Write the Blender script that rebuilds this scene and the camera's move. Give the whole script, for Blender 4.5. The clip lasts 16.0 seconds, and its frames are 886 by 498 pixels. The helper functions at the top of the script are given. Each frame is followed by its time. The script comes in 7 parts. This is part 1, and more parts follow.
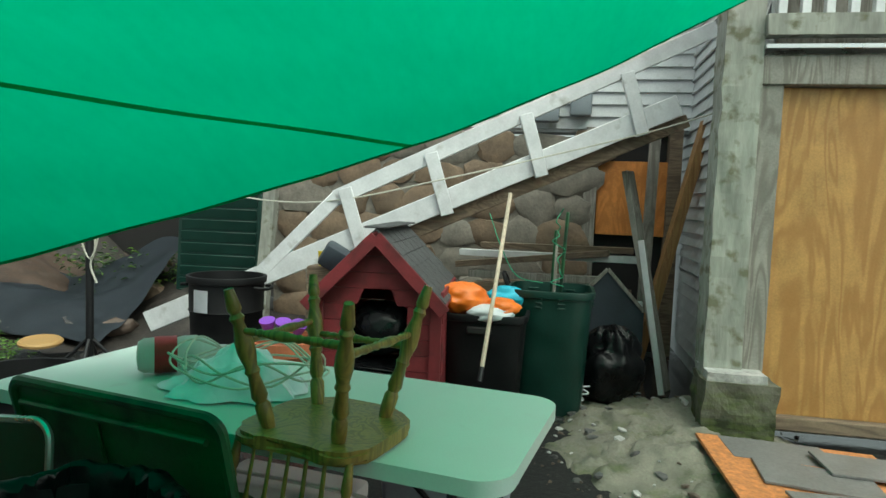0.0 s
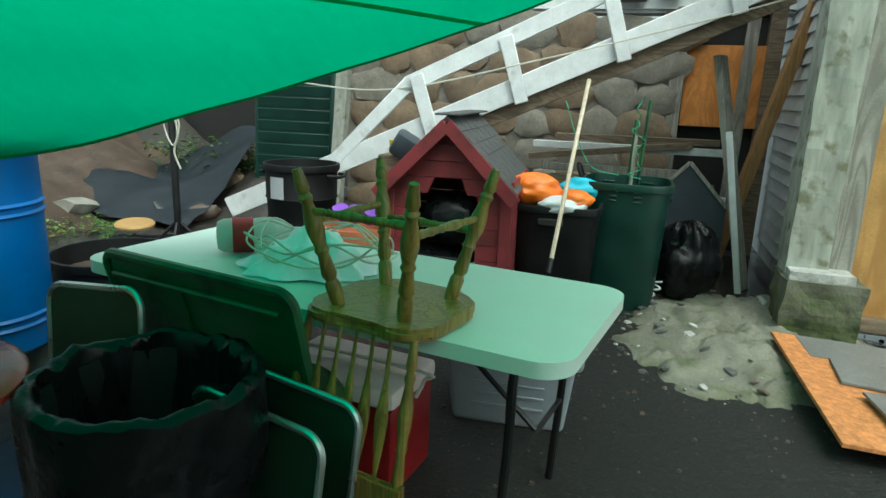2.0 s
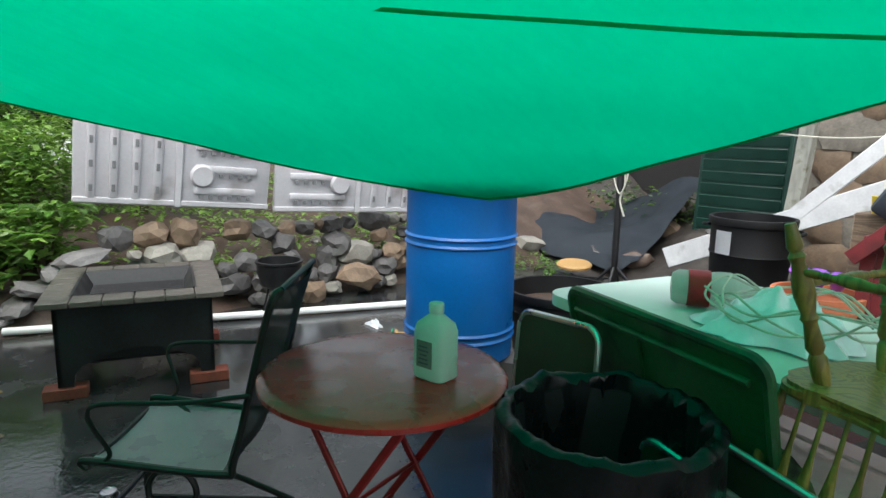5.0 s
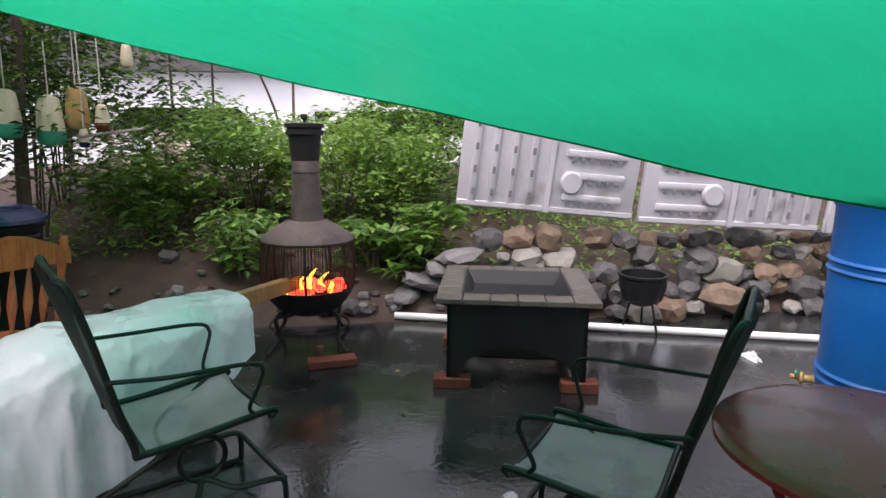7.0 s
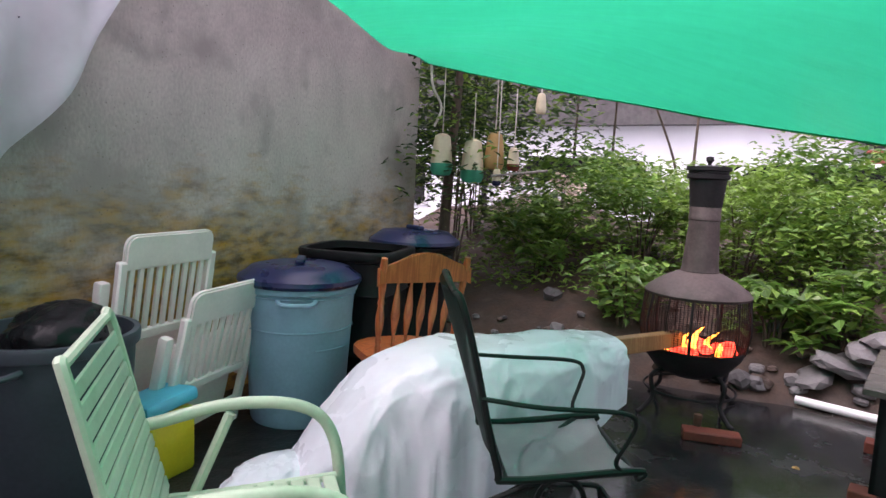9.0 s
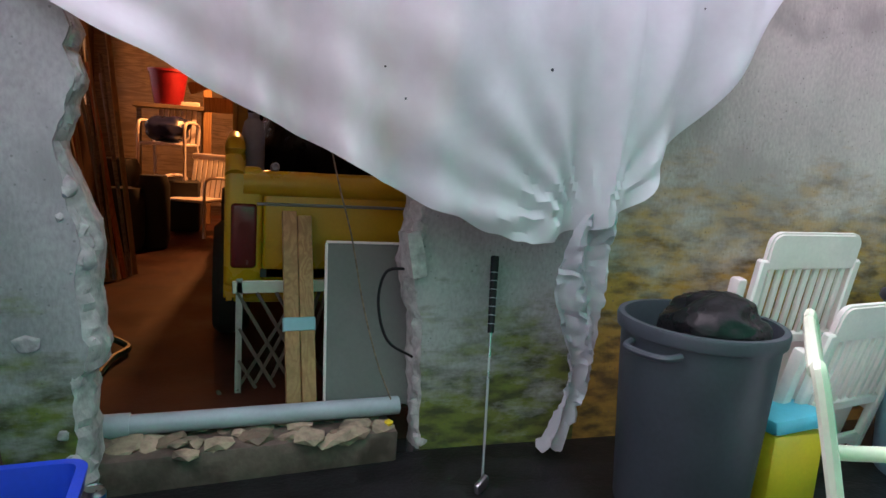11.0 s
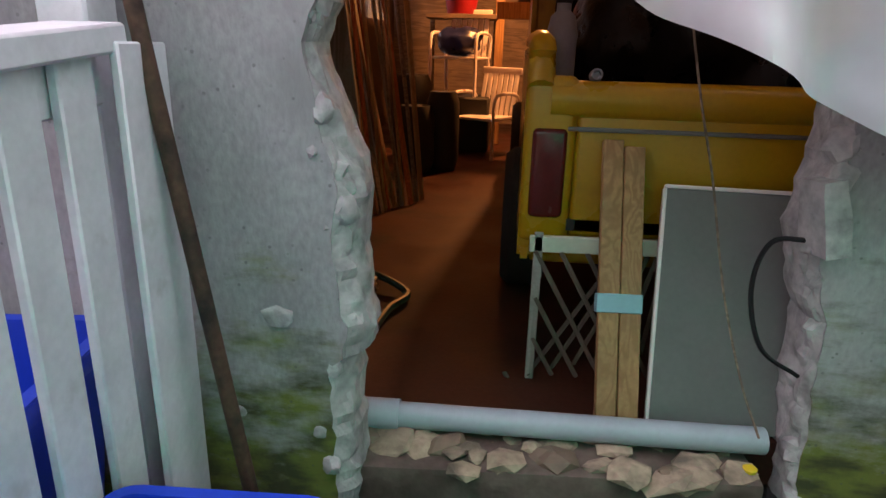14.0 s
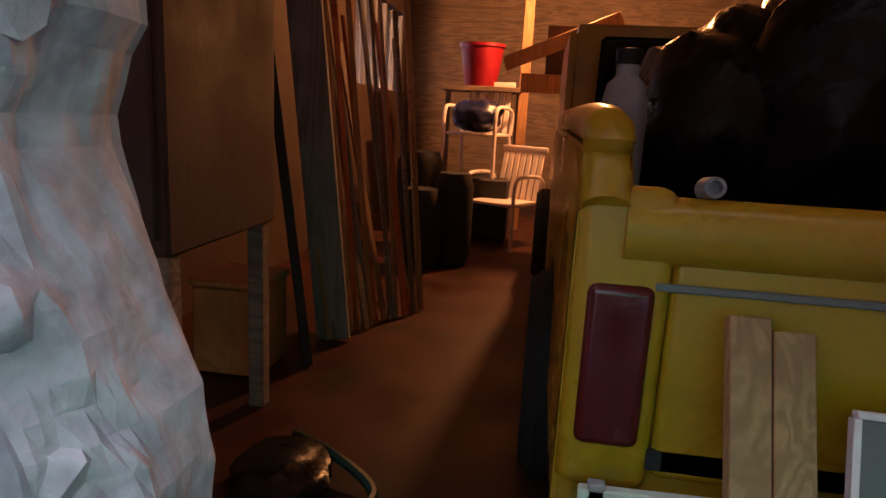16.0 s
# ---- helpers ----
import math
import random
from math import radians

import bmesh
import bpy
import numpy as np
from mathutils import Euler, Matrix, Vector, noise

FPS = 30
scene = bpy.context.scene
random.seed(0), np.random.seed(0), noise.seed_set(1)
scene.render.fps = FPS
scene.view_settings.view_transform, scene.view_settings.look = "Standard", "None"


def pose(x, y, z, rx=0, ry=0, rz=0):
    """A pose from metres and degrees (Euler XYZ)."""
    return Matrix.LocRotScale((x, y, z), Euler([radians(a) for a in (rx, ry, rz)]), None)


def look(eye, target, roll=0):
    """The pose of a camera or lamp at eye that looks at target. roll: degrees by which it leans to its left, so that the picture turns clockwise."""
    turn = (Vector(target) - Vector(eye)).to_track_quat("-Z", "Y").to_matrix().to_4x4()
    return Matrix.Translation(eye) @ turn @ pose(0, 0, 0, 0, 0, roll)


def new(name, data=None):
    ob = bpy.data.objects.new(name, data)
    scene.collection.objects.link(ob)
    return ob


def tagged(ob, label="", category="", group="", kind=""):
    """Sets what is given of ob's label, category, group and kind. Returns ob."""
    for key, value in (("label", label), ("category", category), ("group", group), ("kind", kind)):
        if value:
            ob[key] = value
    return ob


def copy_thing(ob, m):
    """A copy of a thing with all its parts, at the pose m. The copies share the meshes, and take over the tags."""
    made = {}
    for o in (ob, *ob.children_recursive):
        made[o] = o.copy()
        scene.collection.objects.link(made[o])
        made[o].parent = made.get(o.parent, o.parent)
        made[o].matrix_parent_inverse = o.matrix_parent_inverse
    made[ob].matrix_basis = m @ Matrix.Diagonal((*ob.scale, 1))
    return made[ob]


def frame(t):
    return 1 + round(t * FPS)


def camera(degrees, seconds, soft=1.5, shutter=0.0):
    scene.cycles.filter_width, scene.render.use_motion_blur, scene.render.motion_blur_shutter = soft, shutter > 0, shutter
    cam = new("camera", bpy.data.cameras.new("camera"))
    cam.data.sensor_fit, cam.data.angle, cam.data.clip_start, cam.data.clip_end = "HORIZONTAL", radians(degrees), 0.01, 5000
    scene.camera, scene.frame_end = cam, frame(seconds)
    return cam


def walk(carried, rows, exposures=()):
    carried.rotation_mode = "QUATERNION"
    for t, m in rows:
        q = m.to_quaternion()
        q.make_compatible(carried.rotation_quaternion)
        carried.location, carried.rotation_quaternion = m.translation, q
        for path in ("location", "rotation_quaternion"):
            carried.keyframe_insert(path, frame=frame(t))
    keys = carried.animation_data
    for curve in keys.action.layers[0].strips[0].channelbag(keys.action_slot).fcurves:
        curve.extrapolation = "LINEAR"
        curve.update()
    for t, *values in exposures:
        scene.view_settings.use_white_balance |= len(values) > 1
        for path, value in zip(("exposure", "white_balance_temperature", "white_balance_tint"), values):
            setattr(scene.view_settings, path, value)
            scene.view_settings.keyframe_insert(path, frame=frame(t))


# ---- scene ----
cam = camera(69.9, 16.0)
PATH = [
    (0, (0.371, 0.212, 1.412), (0.024, 2.177, 1.266), 2.2),
    (0.5, (0.328, 0.246, 1.386), (-0.2, 2.164, 1.181), 2.7),
    (1, (0.317, 0.265, 1.372), (-0.226, 2.167, 1.079), 3.0),
    (1.5, (0.324, 0.264, 1.362), (-0.117, 2.175, 0.973), 3.7),
    (2, (0.383, 0.244, 1.376), (-0.162, 2.107, 0.896), 2.3),
    (2.5, (0.414, 0.211, 1.376), (-0.225, 2.042, 0.887), 1.3),
    (3, (0.389, 0.24, 1.365), (-0.466, 1.98, 0.877), 0.0),
    (3.5, (0.353, 0.241, 1.361), (-0.783, 1.818, 0.888), 1.1),
    (3.7, (0.354, 0.232, 1.364), (-0.852, 1.763, 0.915), 1.3),
    (5.8, (0.079, 0.148, 1.36), (-1.682, 1.017, 0.982), 1.8),
    (6, (0.034, 0.108, 1.363), (-1.766, 0.887, 0.973), 2.0),
    (6.5, (-0.021, 0.009, 1.356), (-1.919, 0.493, 0.955), 0.6),
    (7, (-0.085, -0.065, 1.354), (-2.031, 0.225, 0.993), 0.6),
    (7.5, (-0.19, -0.06, 1.365), (-2.167, -0.112, 1.067), -1.3),
    (8, (-0.231, -0.025, 1.344), (-2.202, -0.323, 1.188), -2.6),
    (8.5, (-0.261, -0.029, 1.297), (-2.202, -0.482, 1.137), -0.5),
    (9, (-0.255, -0.123, 1.27), (-2.051, -0.973, 1.046), 2.8),
    (9.5, (-0.181, -0.264, 1.301), (-1.697, -1.537, 1.02), 2.9),
    (10, (-0.166, -0.331, 1.288), (-1.278, -1.976, 1.047), 3.7),
    (10.2, (-0.143, -0.369, 1.27), (-1.18, -2.061, 1.025), 3.9),
    (12.3, (0.016, -0.76, 1.164), (-0.014, -2.692, 0.648), 1.8),
    (12.5, (0.035, -0.813, 1.167), (0.003, -2.729, 0.595), 1.3),
    (13, (-0.01, -0.98, 1.15), (0.086, -2.86, 0.474), 1.9),
    (13.5, (-0.078, -1.099, 1.154), (0.14, -2.995, 0.556), 2.8),
    (14, (-0.021, -1.309, 1.147), (0.184, -3.203, 0.536), 1.5),
    (14.5, (-0.041, -1.551, 1.139), (0.133, -3.432, 0.482), 3.7),
    (15, (-0.095, -1.782, 1.142), (0.193, -3.641, 0.464), 3.1),
    (15.5, (-0.036, -1.99, 1.165), (0.169, -3.897, 0.598), 1.4),
    (16, (0.02, -2.232, 1.161), (0.294, -4.171, 0.756), 3.1),
]
walk(cam, [(t, look(eye, target, roll)) for t, eye, target, roll in PATH], exposures=[(0, 0.55, 6500, -12), (2, 0.8, 6150, -14), (3.5, 1.0, 6000, -16), (6, 1.1, 6500, 20), (8.2, 0.95, 6500, 24), (9.2, 1.3, 6450, 34), (10.2, 1.55, 6350, 33), (12.3, 1.95, 6500, 33), (14.5, 1.9, 6650, 36), (15.5, 1.85, 6300, 38), (16, 1.85, 6000, 40)])


# ---- light ----
world = bpy.data.worlds.new("dusk_sky")
scene.world = world
world.use_nodes = True
wn = world.node_tree
sky = wn.nodes.new("ShaderNodeTexSky")
sky.sky_type = "NISHITA"
sky.sun_disc = False
sky.sun_elevation, sky.sun_rotation = radians(60), radians(140)
sky.air_density, sky.dust_density, sky.ozone_density = 1.0, 5.0, 1.0
hsv = wn.nodes.new("ShaderNodeHueSaturation")
hsv.inputs["Saturation"].default_value = 0.25
bg = wn.nodes["Background"]
bg.inputs["Strength"].default_value = 0.15
wn.links.new(sky.outputs[0], hsv.inputs["Color"])
wn.links.new(hsv.outputs[0], bg.inputs["Color"])
sun = new("sun", bpy.data.lights.new("sun", "SUN"))
sun.data.energy, sun.data.angle, sun.data.color = 0.4, radians(80), (1.0, 0.98, 0.95)
sun.matrix_world = pose(0, 0, 8, 10, 12, 0)
bulb_light = new("garage_bulb_light", bpy.data.lights.new("garage_bulb_light", "POINT"))
bulb_light.data.energy, bulb_light.data.color, bulb_light.data.shadow_soft_size = 74.0, (1.0, 0.42, 0.10), 0.05
bulb_light.matrix_world = pose(-0.335, -7.58, 2.39)


# ---- building helpers ----
def thing(name, label, category, at=(0, 0, 0), rz=0, group="", kind="", rx=0, ry=0):
    ob = new(name)
    ob.empty_display_size = 0.1
    ob.matrix_basis = pose(*at, rx, ry, rz)
    return tagged(ob, label, category, group, kind)


def finish(bm, name, material, smooth=False):
    me = bpy.data.meshes.new(name)
    bmesh.ops.recalc_face_normals(bm, faces=bm.faces)
    bm.to_mesh(me)
    bm.free()
    me.materials.append(material)
    if smooth:
        me.polygons.foreach_set("use_smooth", [True] * len(me.polygons))
        me.set_sharp_from_angle(angle=radians(38))
    return me


def part(name, bm, material, parent, label="", smooth=True):
    ob = new(name, finish(bm, name, material, smooth))
    ob.parent = parent
    return tagged(ob, label)


def solid(name, bm, material, label, category, kind="", group="", smooth=True):
    return tagged(new(name, finish(bm, name, material, smooth)), label, category, group, kind)


def B():
    return bmesh.new()


def box(bm, sx, sy, sz, m=None, bevel=0.0, seg=1):
    """A box of that size, centred at m."""
    r = bmesh.ops.create_cube(bm, size=1.0)
    vs = r["verts"]
    bmesh.ops.scale(bm, vec=(sx, sy, sz), verts=vs)
    if bevel:
        es = list({e for v in vs for e in v.link_edges})
        g = bmesh.ops.bevel(bm, geom=es, offset=bevel, segments=seg, affect="EDGES", profile=0.5)
        vs = list({v for f in g["faces"] for v in f.verts} | {v for v in vs if v.is_valid})
    if m is not None:
        bmesh.ops.transform(bm, matrix=m, verts=vs)
    return bm


def bar(bm, a, b, w, h, bevel=0.004, roll=0.0):
    """A squared bar from a to b."""
    a, b = Vector(a), Vector(b)
    d = b - a
    q = d.to_track_quat("X", "Z").to_matrix().to_4x4()
    return box(bm, d.length, w, h, Matrix.Translation((a + b) / 2) @ q @ pose(0, 0, 0, roll), bevel)


def lathe(bm, profile, seg=32, m=None, squash=1.0, corner=0.0):
    """Turns (radius, height) pairs round z. corner > 0 pushes the round towards a square."""
    rings = []
    for r, z in profile:
        ring = []
        for i in range(seg):
            a = 2 * math.pi * i / seg
            c, s = math.cos(a), math.sin(a)
            k = 1.0
            if corner:
                k = 1.0 / (abs(c) ** (2 + corner) + abs(s) ** (2 + corner)) ** (1.0 / (2 + corner))
            ring.append(bm.verts.new((r * c * k, r * s * k * squash, z)))
        rings.append(ring)
    for lo, hi in zip(rings, rings[1:]):
        for i in range(seg):
            j = (i + 1) % seg
            bm.faces.new((lo[i], lo[j], hi[j], hi[i]))
    for ring, flip in ((rings[0], True), (rings[-1], False)):
        if profile[0 if flip else -1][0] > 1e-4:
            bm.faces.new(ring[::-1] if flip else ring)
    bmesh.ops.remove_doubles(bm, verts=[v for r in (rings[0], rings[-1]) for v in r], dist=1e-5)
    vs = [v for r in rings for v in r if v.is_valid]
    if m is not None:
        bmesh.ops.transform(bm, matrix=m, verts=vs)
    return bm


def tube(bm, pts, r, seg=8, closed=False, taper=None):
    """A round tube along points."""
    pts = [Vector(p) for p in pts]
    n = len(pts)
    rings, ref = [], Vector((0.13, 0.31, 0.94)).normalized()
    for i, p in enumerate(pts):
        if closed:
            d = (pts[(i + 1) % n] - pts[i - 1]).normalized()
        else:
            d = (pts[min(i + 1, n - 1)] - pts[max(i - 1, 0)]).normalized()
        u = d.cross(ref)
        if u.length < 1e-3:
            u = d.cross(Vector((1, 0, 0)))
        u.normalize()
        ref = u.cross(d).normalized()
        rr = r if taper is None else r + (taper - r) * i / max(1, n - 1)
        rings.append([bm.verts.new(p + (u * math.cos(2 * math.pi * k / seg) + ref * math.sin(2 * math.pi * k / seg)) * rr) for k in range(seg)])
    pairs = list(zip(rings, rings[1:])) + ([(rings[-1], rings[0])] if closed else [])
    for a, b in pairs:
        for k in range(seg):
            bm.faces.new((a[k], a[(k + 1) % seg], b[(k + 1) % seg], b[k]))
    if not closed:
        bm.faces.new(rings[0][::-1])
        bm.faces.new(rings[-1])
    return bm


def curve(pts, n=8):
    """Points of a smooth line through pts."""
    p = [Vector(q) for q in pts]
    p = [p[0] * 2 - p[1]] + p + [p[-1] * 2 - p[-2]]
    out = []
    for i in range(1, len(p) - 2):
        for k in range(n):
            t = k / n
            out.append(0.5 * (2 * p[i] + (p[i + 1] - p[i - 1]) * t + (2 * p[i - 1] - 5 * p[i] + 4 * p[i + 1] - p[i + 2]) * t * t
                              + (3 * p[i] - p[i - 1] - 3 * p[i + 1] + p[i + 2]) * t ** 3))
    out.append(p[-2])
    return out


def prism(bm, outline, depth, m=None, bevel=0.0):
    """An outline in x, z, extruded from y = 0 to y = depth."""
    a = [bm.verts.new((x, 0, z)) for x, z in outline]
    b = [bm.verts.new((x, depth, z)) for x, z in outline]
    n = len(a)
    fs = [bm.faces.new(a), bm.faces.new(b[::-1])]
    for i in range(n):
        fs.append(bm.faces.new((a[i], b[i], b[(i + 1) % n], a[(i + 1) % n])))
    vs = a + b
    if bevel:
        es = list({e for f in fs[:2] for e in f.edges})
        g = bmesh.ops.bevel(bm, geom=es, offset=bevel, segments=2, affect="EDGES")
        vs = list({v for f in g["faces"] for v in f.verts} | {v for v in vs if v.is_valid})
    if m is not None:
        bmesh.ops.transform(bm, matrix=m, verts=vs)
    return bm


def sheet(bm, fn, nu, nv, thick=0.0):
    """A grid of fn(u, v) for u, v in 0..1."""
    g = [[bm.verts.new(fn(i / nu, j / nv)) for j in range(nv + 1)] for i in range(nu + 1)]
    fs = []
    for i in range(nu):
        for j in range(nv):
            fs.append(bm.faces.new((g[i][j], g[i + 1][j], g[i + 1][j + 1], g[i][j + 1])))
    if thick:
        bmesh.ops.solidify(bm, geom=fs, thickness=thick)
    return bm


def stone(bm, c, size, rng, flat=0.7, sub=2, yaw=None):
    """An angular, uneven stone."""
    r = bmesh.ops.create_icosphere(bm, subdivisions=sub, radius=0.5)
    off = Vector((rng.uniform(0, 50), rng.uniform(0, 50), rng.uniform(0, 50)))
    sx, sy, sz = size * rng.uniform(0.8, 1.3), size * rng.uniform(0.7, 1.0), size * flat * rng.uniform(0.8, 1.2)
    rot = Euler((rng.uniform(-0.3, 0.3), rng.uniform(-0.3, 0.3), rng.uniform(0, 6.3) if yaw is None else yaw)).to_matrix()
    for v in r["verts"]:
        d = v.co.normalized()
        k = max(abs(d.x), abs(d.y), abs(d.z))
        p = d * 0.5 * (0.55 + 0.45 / k) * (1 + 0.35 * noise.noise(d * 1.7 + off))
        v.co = rot @ Vector((p.x * sx, p.y * sy, p.z * sz)) + Vector(c)
    return bm


# ---- materials ----
def mat(name, base, rough=0.6, metal=0.0, var=0.25, scale=5.0, bump=0.15, bscale=60.0, spec=0.5, tint=None, tscale=2.0, tamount=0.5, stretch=None):
    m = bpy.data.materials.new(name)
    m.use_nodes = True
    nt = m.node_tree
    N, L = nt.nodes, nt.links
    b = N["Principled BSDF"]
    tc = N.new("ShaderNodeTexCoord")
    src = tc.outputs["Object"]
    if stretch:
        mp = N.new("ShaderNodeMapping")
        mp.inputs["Scale"].default_value = stretch
        L.new(src, mp.inputs["Vector"])
        src = mp.outputs[0]
    n1 = N.new("ShaderNodeTexNoise")
    n1.inputs["Scale"].default_value, n1.inputs["Detail"].default_value = scale, 6
    n2 = N.new("ShaderNodeTexNoise")
    n2.inputs["Scale"].default_value, n2.inputs["Detail"].default_value = bscale, 4
    L.new(src, n1.inputs["Vector"])
    L.new(src, n2.inputs["Vector"])
    mix = N.new("ShaderNodeMix")
    mix.data_type = "RGBA"
    mix.inputs["A"].default_value = (*[c * (1 - var) for c in base], 1)
    mix.inputs["B"].default_value = (*[min(1, c * (1 + var)) for c in base], 1)
    add = N.new("ShaderNodeMath")
    add.operation = "MULTIPLY_ADD"
    add.inputs[1].default_value, add.inputs[2].default_value = 0.5, 0.0
    sm = N.new("ShaderNodeMath")
    sm.operation = "ADD"
    L.new(n1.outputs["Fac"], sm.inputs[0])
    L.new(n2.outputs["Fac"], add.inputs[0])
    L.new(add.outputs[0], sm.inputs[1])
    mr = N.new("ShaderNodeMapRange")
    mr.inputs["From Min"].default_value, mr.inputs["From Max"].default_value = 0.5, 1.0
    L.new(sm.outputs[0], mr.inputs["Value"])
    L.new(mr.outputs[0], mix.inputs["Factor"])
    col = mix.outputs["Result"]
    if tint:
        n3 = N.new("ShaderNodeTexNoise")
        n3.inputs["Scale"].default_value, n3.inputs["Detail"].default_value = tscale, 5
        L.new(tc.outputs["Object"], n3.inputs["Vector"])
        r3 = N.new("ShaderNodeMapRange")
        r3.inputs["From Min"].default_value, r3.inputs["From Max"].default_value = 0.72 - 0.4 * tamount, 0.86 - 0.4 * tamount
        L.new(n3.outputs["Fac"], r3.inputs["Value"])
        m2 = N.new("ShaderNodeMix")
        m2.data_type = "RGBA"
        m2.inputs["B"].default_value = (*tint, 1)
        L.new(col, m2.inputs["A"])
        L.new(r3.outputs[0], m2.inputs["Factor"])
        col = m2.outputs["Result"]
    L.new(col, b.inputs["Base Color"])
    b.inputs["Metallic"].default_value = metal
    b.inputs["Specular IOR Level"].default_value = spec
    rr = N.new("ShaderNodeMapRange")
    rr.inputs["From Min"].default_value, rr.inputs["From Max"].default_value = 0.3, 0.7
    rr.inputs["To Min"].default_value, rr.inputs["To Max"].default_value = max(0.02, rough - 0.12), min(1, rough + 0.12)
    L.new(n1.outputs["Fac"], rr.inputs["Value"])
    L.new(rr.outputs[0], b.inputs["Roughness"])
    if bump:
        bp = N.new("ShaderNodeBump")
        bp.inputs["Strength"].default_value, bp.inputs["Distance"].default_value = bump, 0.01
        L.new(sm.outputs[0], bp.inputs["Height"])
        L.new(bp.outputs[0], b.inputs["Normal"])
    return m


def through_light(m, colour, amount):
    """Lets part of the light shine through a thin sheet."""
    nt = m.node_tree
    N, L = nt.nodes, nt.links
    tr = N.new("ShaderNodeBsdfTranslucent")
    tr.inputs["Color"].default_value = (*colour, 1)
    mx = N.new("ShaderNodeMixShader")
    mx.inputs[0].default_value = amount
    out = N["Material Output"]
    L.new(N["Principled BSDF"].outputs[0], mx.inputs[1])
    L.new(tr.outputs[0], mx.inputs[2])
    L.new(mx.outputs[0], out.inputs["Surface"])
    return m


def see_through(m, amount):
    """A fine weave: part of it is holes."""
    nt = m.node_tree
    N, L = nt.nodes, nt.links
    tr = N.new("ShaderNodeBsdfTransparent")
    mx = N.new("ShaderNodeMixShader")
    mx.inputs[0].default_value = amount
    L.new(N["Principled BSDF"].outputs[0], mx.inputs[1])
    L.new(tr.outputs[0], mx.inputs[2])
    L.new(mx.outputs[0], N["Material Output"].inputs["Surface"])
    return m


def glow(name, colour, strength):
    m = bpy.data.materials.new(name)
    m.use_nodes = True
    N, L = m.node_tree.nodes, m.node_tree.links
    b = N["Principled BSDF"]
    b.inputs["Base Color"].default_value = (0.05, 0.02, 0.01, 1)
    tc, n = N.new("ShaderNodeTexCoord"), N.new("ShaderNodeTexNoise")
    n.inputs["Scale"].default_value = 22
    L.new(tc.outputs["Object"], n.inputs["Vector"])
    r = N.new("ShaderNodeMapRange")
    r.inputs["From Min"].default_value, r.inputs["From Max"].default_value = 0.35, 0.65
    r.inputs["To Min"].default_value, r.inputs["To Max"].default_value = strength * 0.25, strength
    L.new(n.outputs["Fac"], r.inputs["Value"])
    L.new(r.outputs[0], b.inputs["Emission Strength"])
    b.inputs["Emission Color"].default_value = (*colour, 1)
    return m


def wood_grain(name, light, dark, rough=0.55, scale=9.0, stretch=(1, 1, 0.12), weather=0.0):
    m = mat(name, light, rough, bump=0.1, bscale=80)
    N, L = m.node_tree.nodes, m.node_tree.links
    tc, mp, w = N.new("ShaderNodeTexCoord"), N.new("ShaderNodeMapping"), N.new("ShaderNodeTexNoise")
    mp.inputs["Scale"].default_value = stretch
    w.inputs["Scale"].default_value, w.inputs["Detail"].default_value, w.inputs["Distortion"].default_value = scale, 3, 1.2
    L.new(tc.outputs["Object"], mp.inputs["Vector"])
    L.new(mp.outputs[0], w.inputs["Vector"])
    wv = N.new("ShaderNodeMath")
    wv.operation = "SINE"
    ml = N.new("ShaderNodeMath")
    ml.operation = "MULTIPLY"
    ml.inputs[1].default_value = 60.0
    L.new(w.outputs["Fac"], ml.inputs[0])
    L.new(ml.outputs[0], wv.inputs[0])
    r = N.new("ShaderNodeMapRange")
    r.inputs["From Min"].default_value, r.inputs["From Max"].default_value = -0.6, 1.0
    L.new(wv.outputs[0], r.inputs["Value"])
    old = N["Principled BSDF"].inputs["Base Color"].links[0].from_socket
    mx = N.new("ShaderNodeMix")
    mx.data_type = "RGBA"
    mx.inputs["B"].default_value = (*dark, 1)
    k = N.new("ShaderNodeMath")
    k.operation = "MULTIPLY"
    k.inputs[1].default_value = 0.7
    L.new(r.outputs[0], k.inputs[0])
    L.new(k.outputs[0], mx.inputs["Factor"])
    L.new(old, mx.inputs["A"])
    L.new(mx.outputs["Result"], N["Principled BSDF"].inputs["Base Color"])
    return m


def leafy(name, colour):
    m = mat(name, colour, 0.45, var=0.35, scale=3, bump=0.05)
    N, L = m.node_tree.nodes, m.node_tree.links
    g = N.new("ShaderNodeNewGeometry")
    h = N.new("ShaderNodeHueSaturation")
    r = N.new("ShaderNodeMapRange")
    r.inputs["To Min"].default_value, r.inputs["To Max"].default_value = 0.55, 1.7
    L.new(g.outputs["Random Per Island"], r.inputs["Value"])
    L.new(r.outputs[0], h.inputs["Value"])
    old = N["Principled BSDF"].inputs["Base Color"].links[0].from_socket
    L.new(old, h.inputs["Color"])
    L.new(h.outputs[0], N["Principled BSDF"].inputs["Base Color"])
    return through_light(m, [min(1, c * 1.8) for c in colour], 0.3)


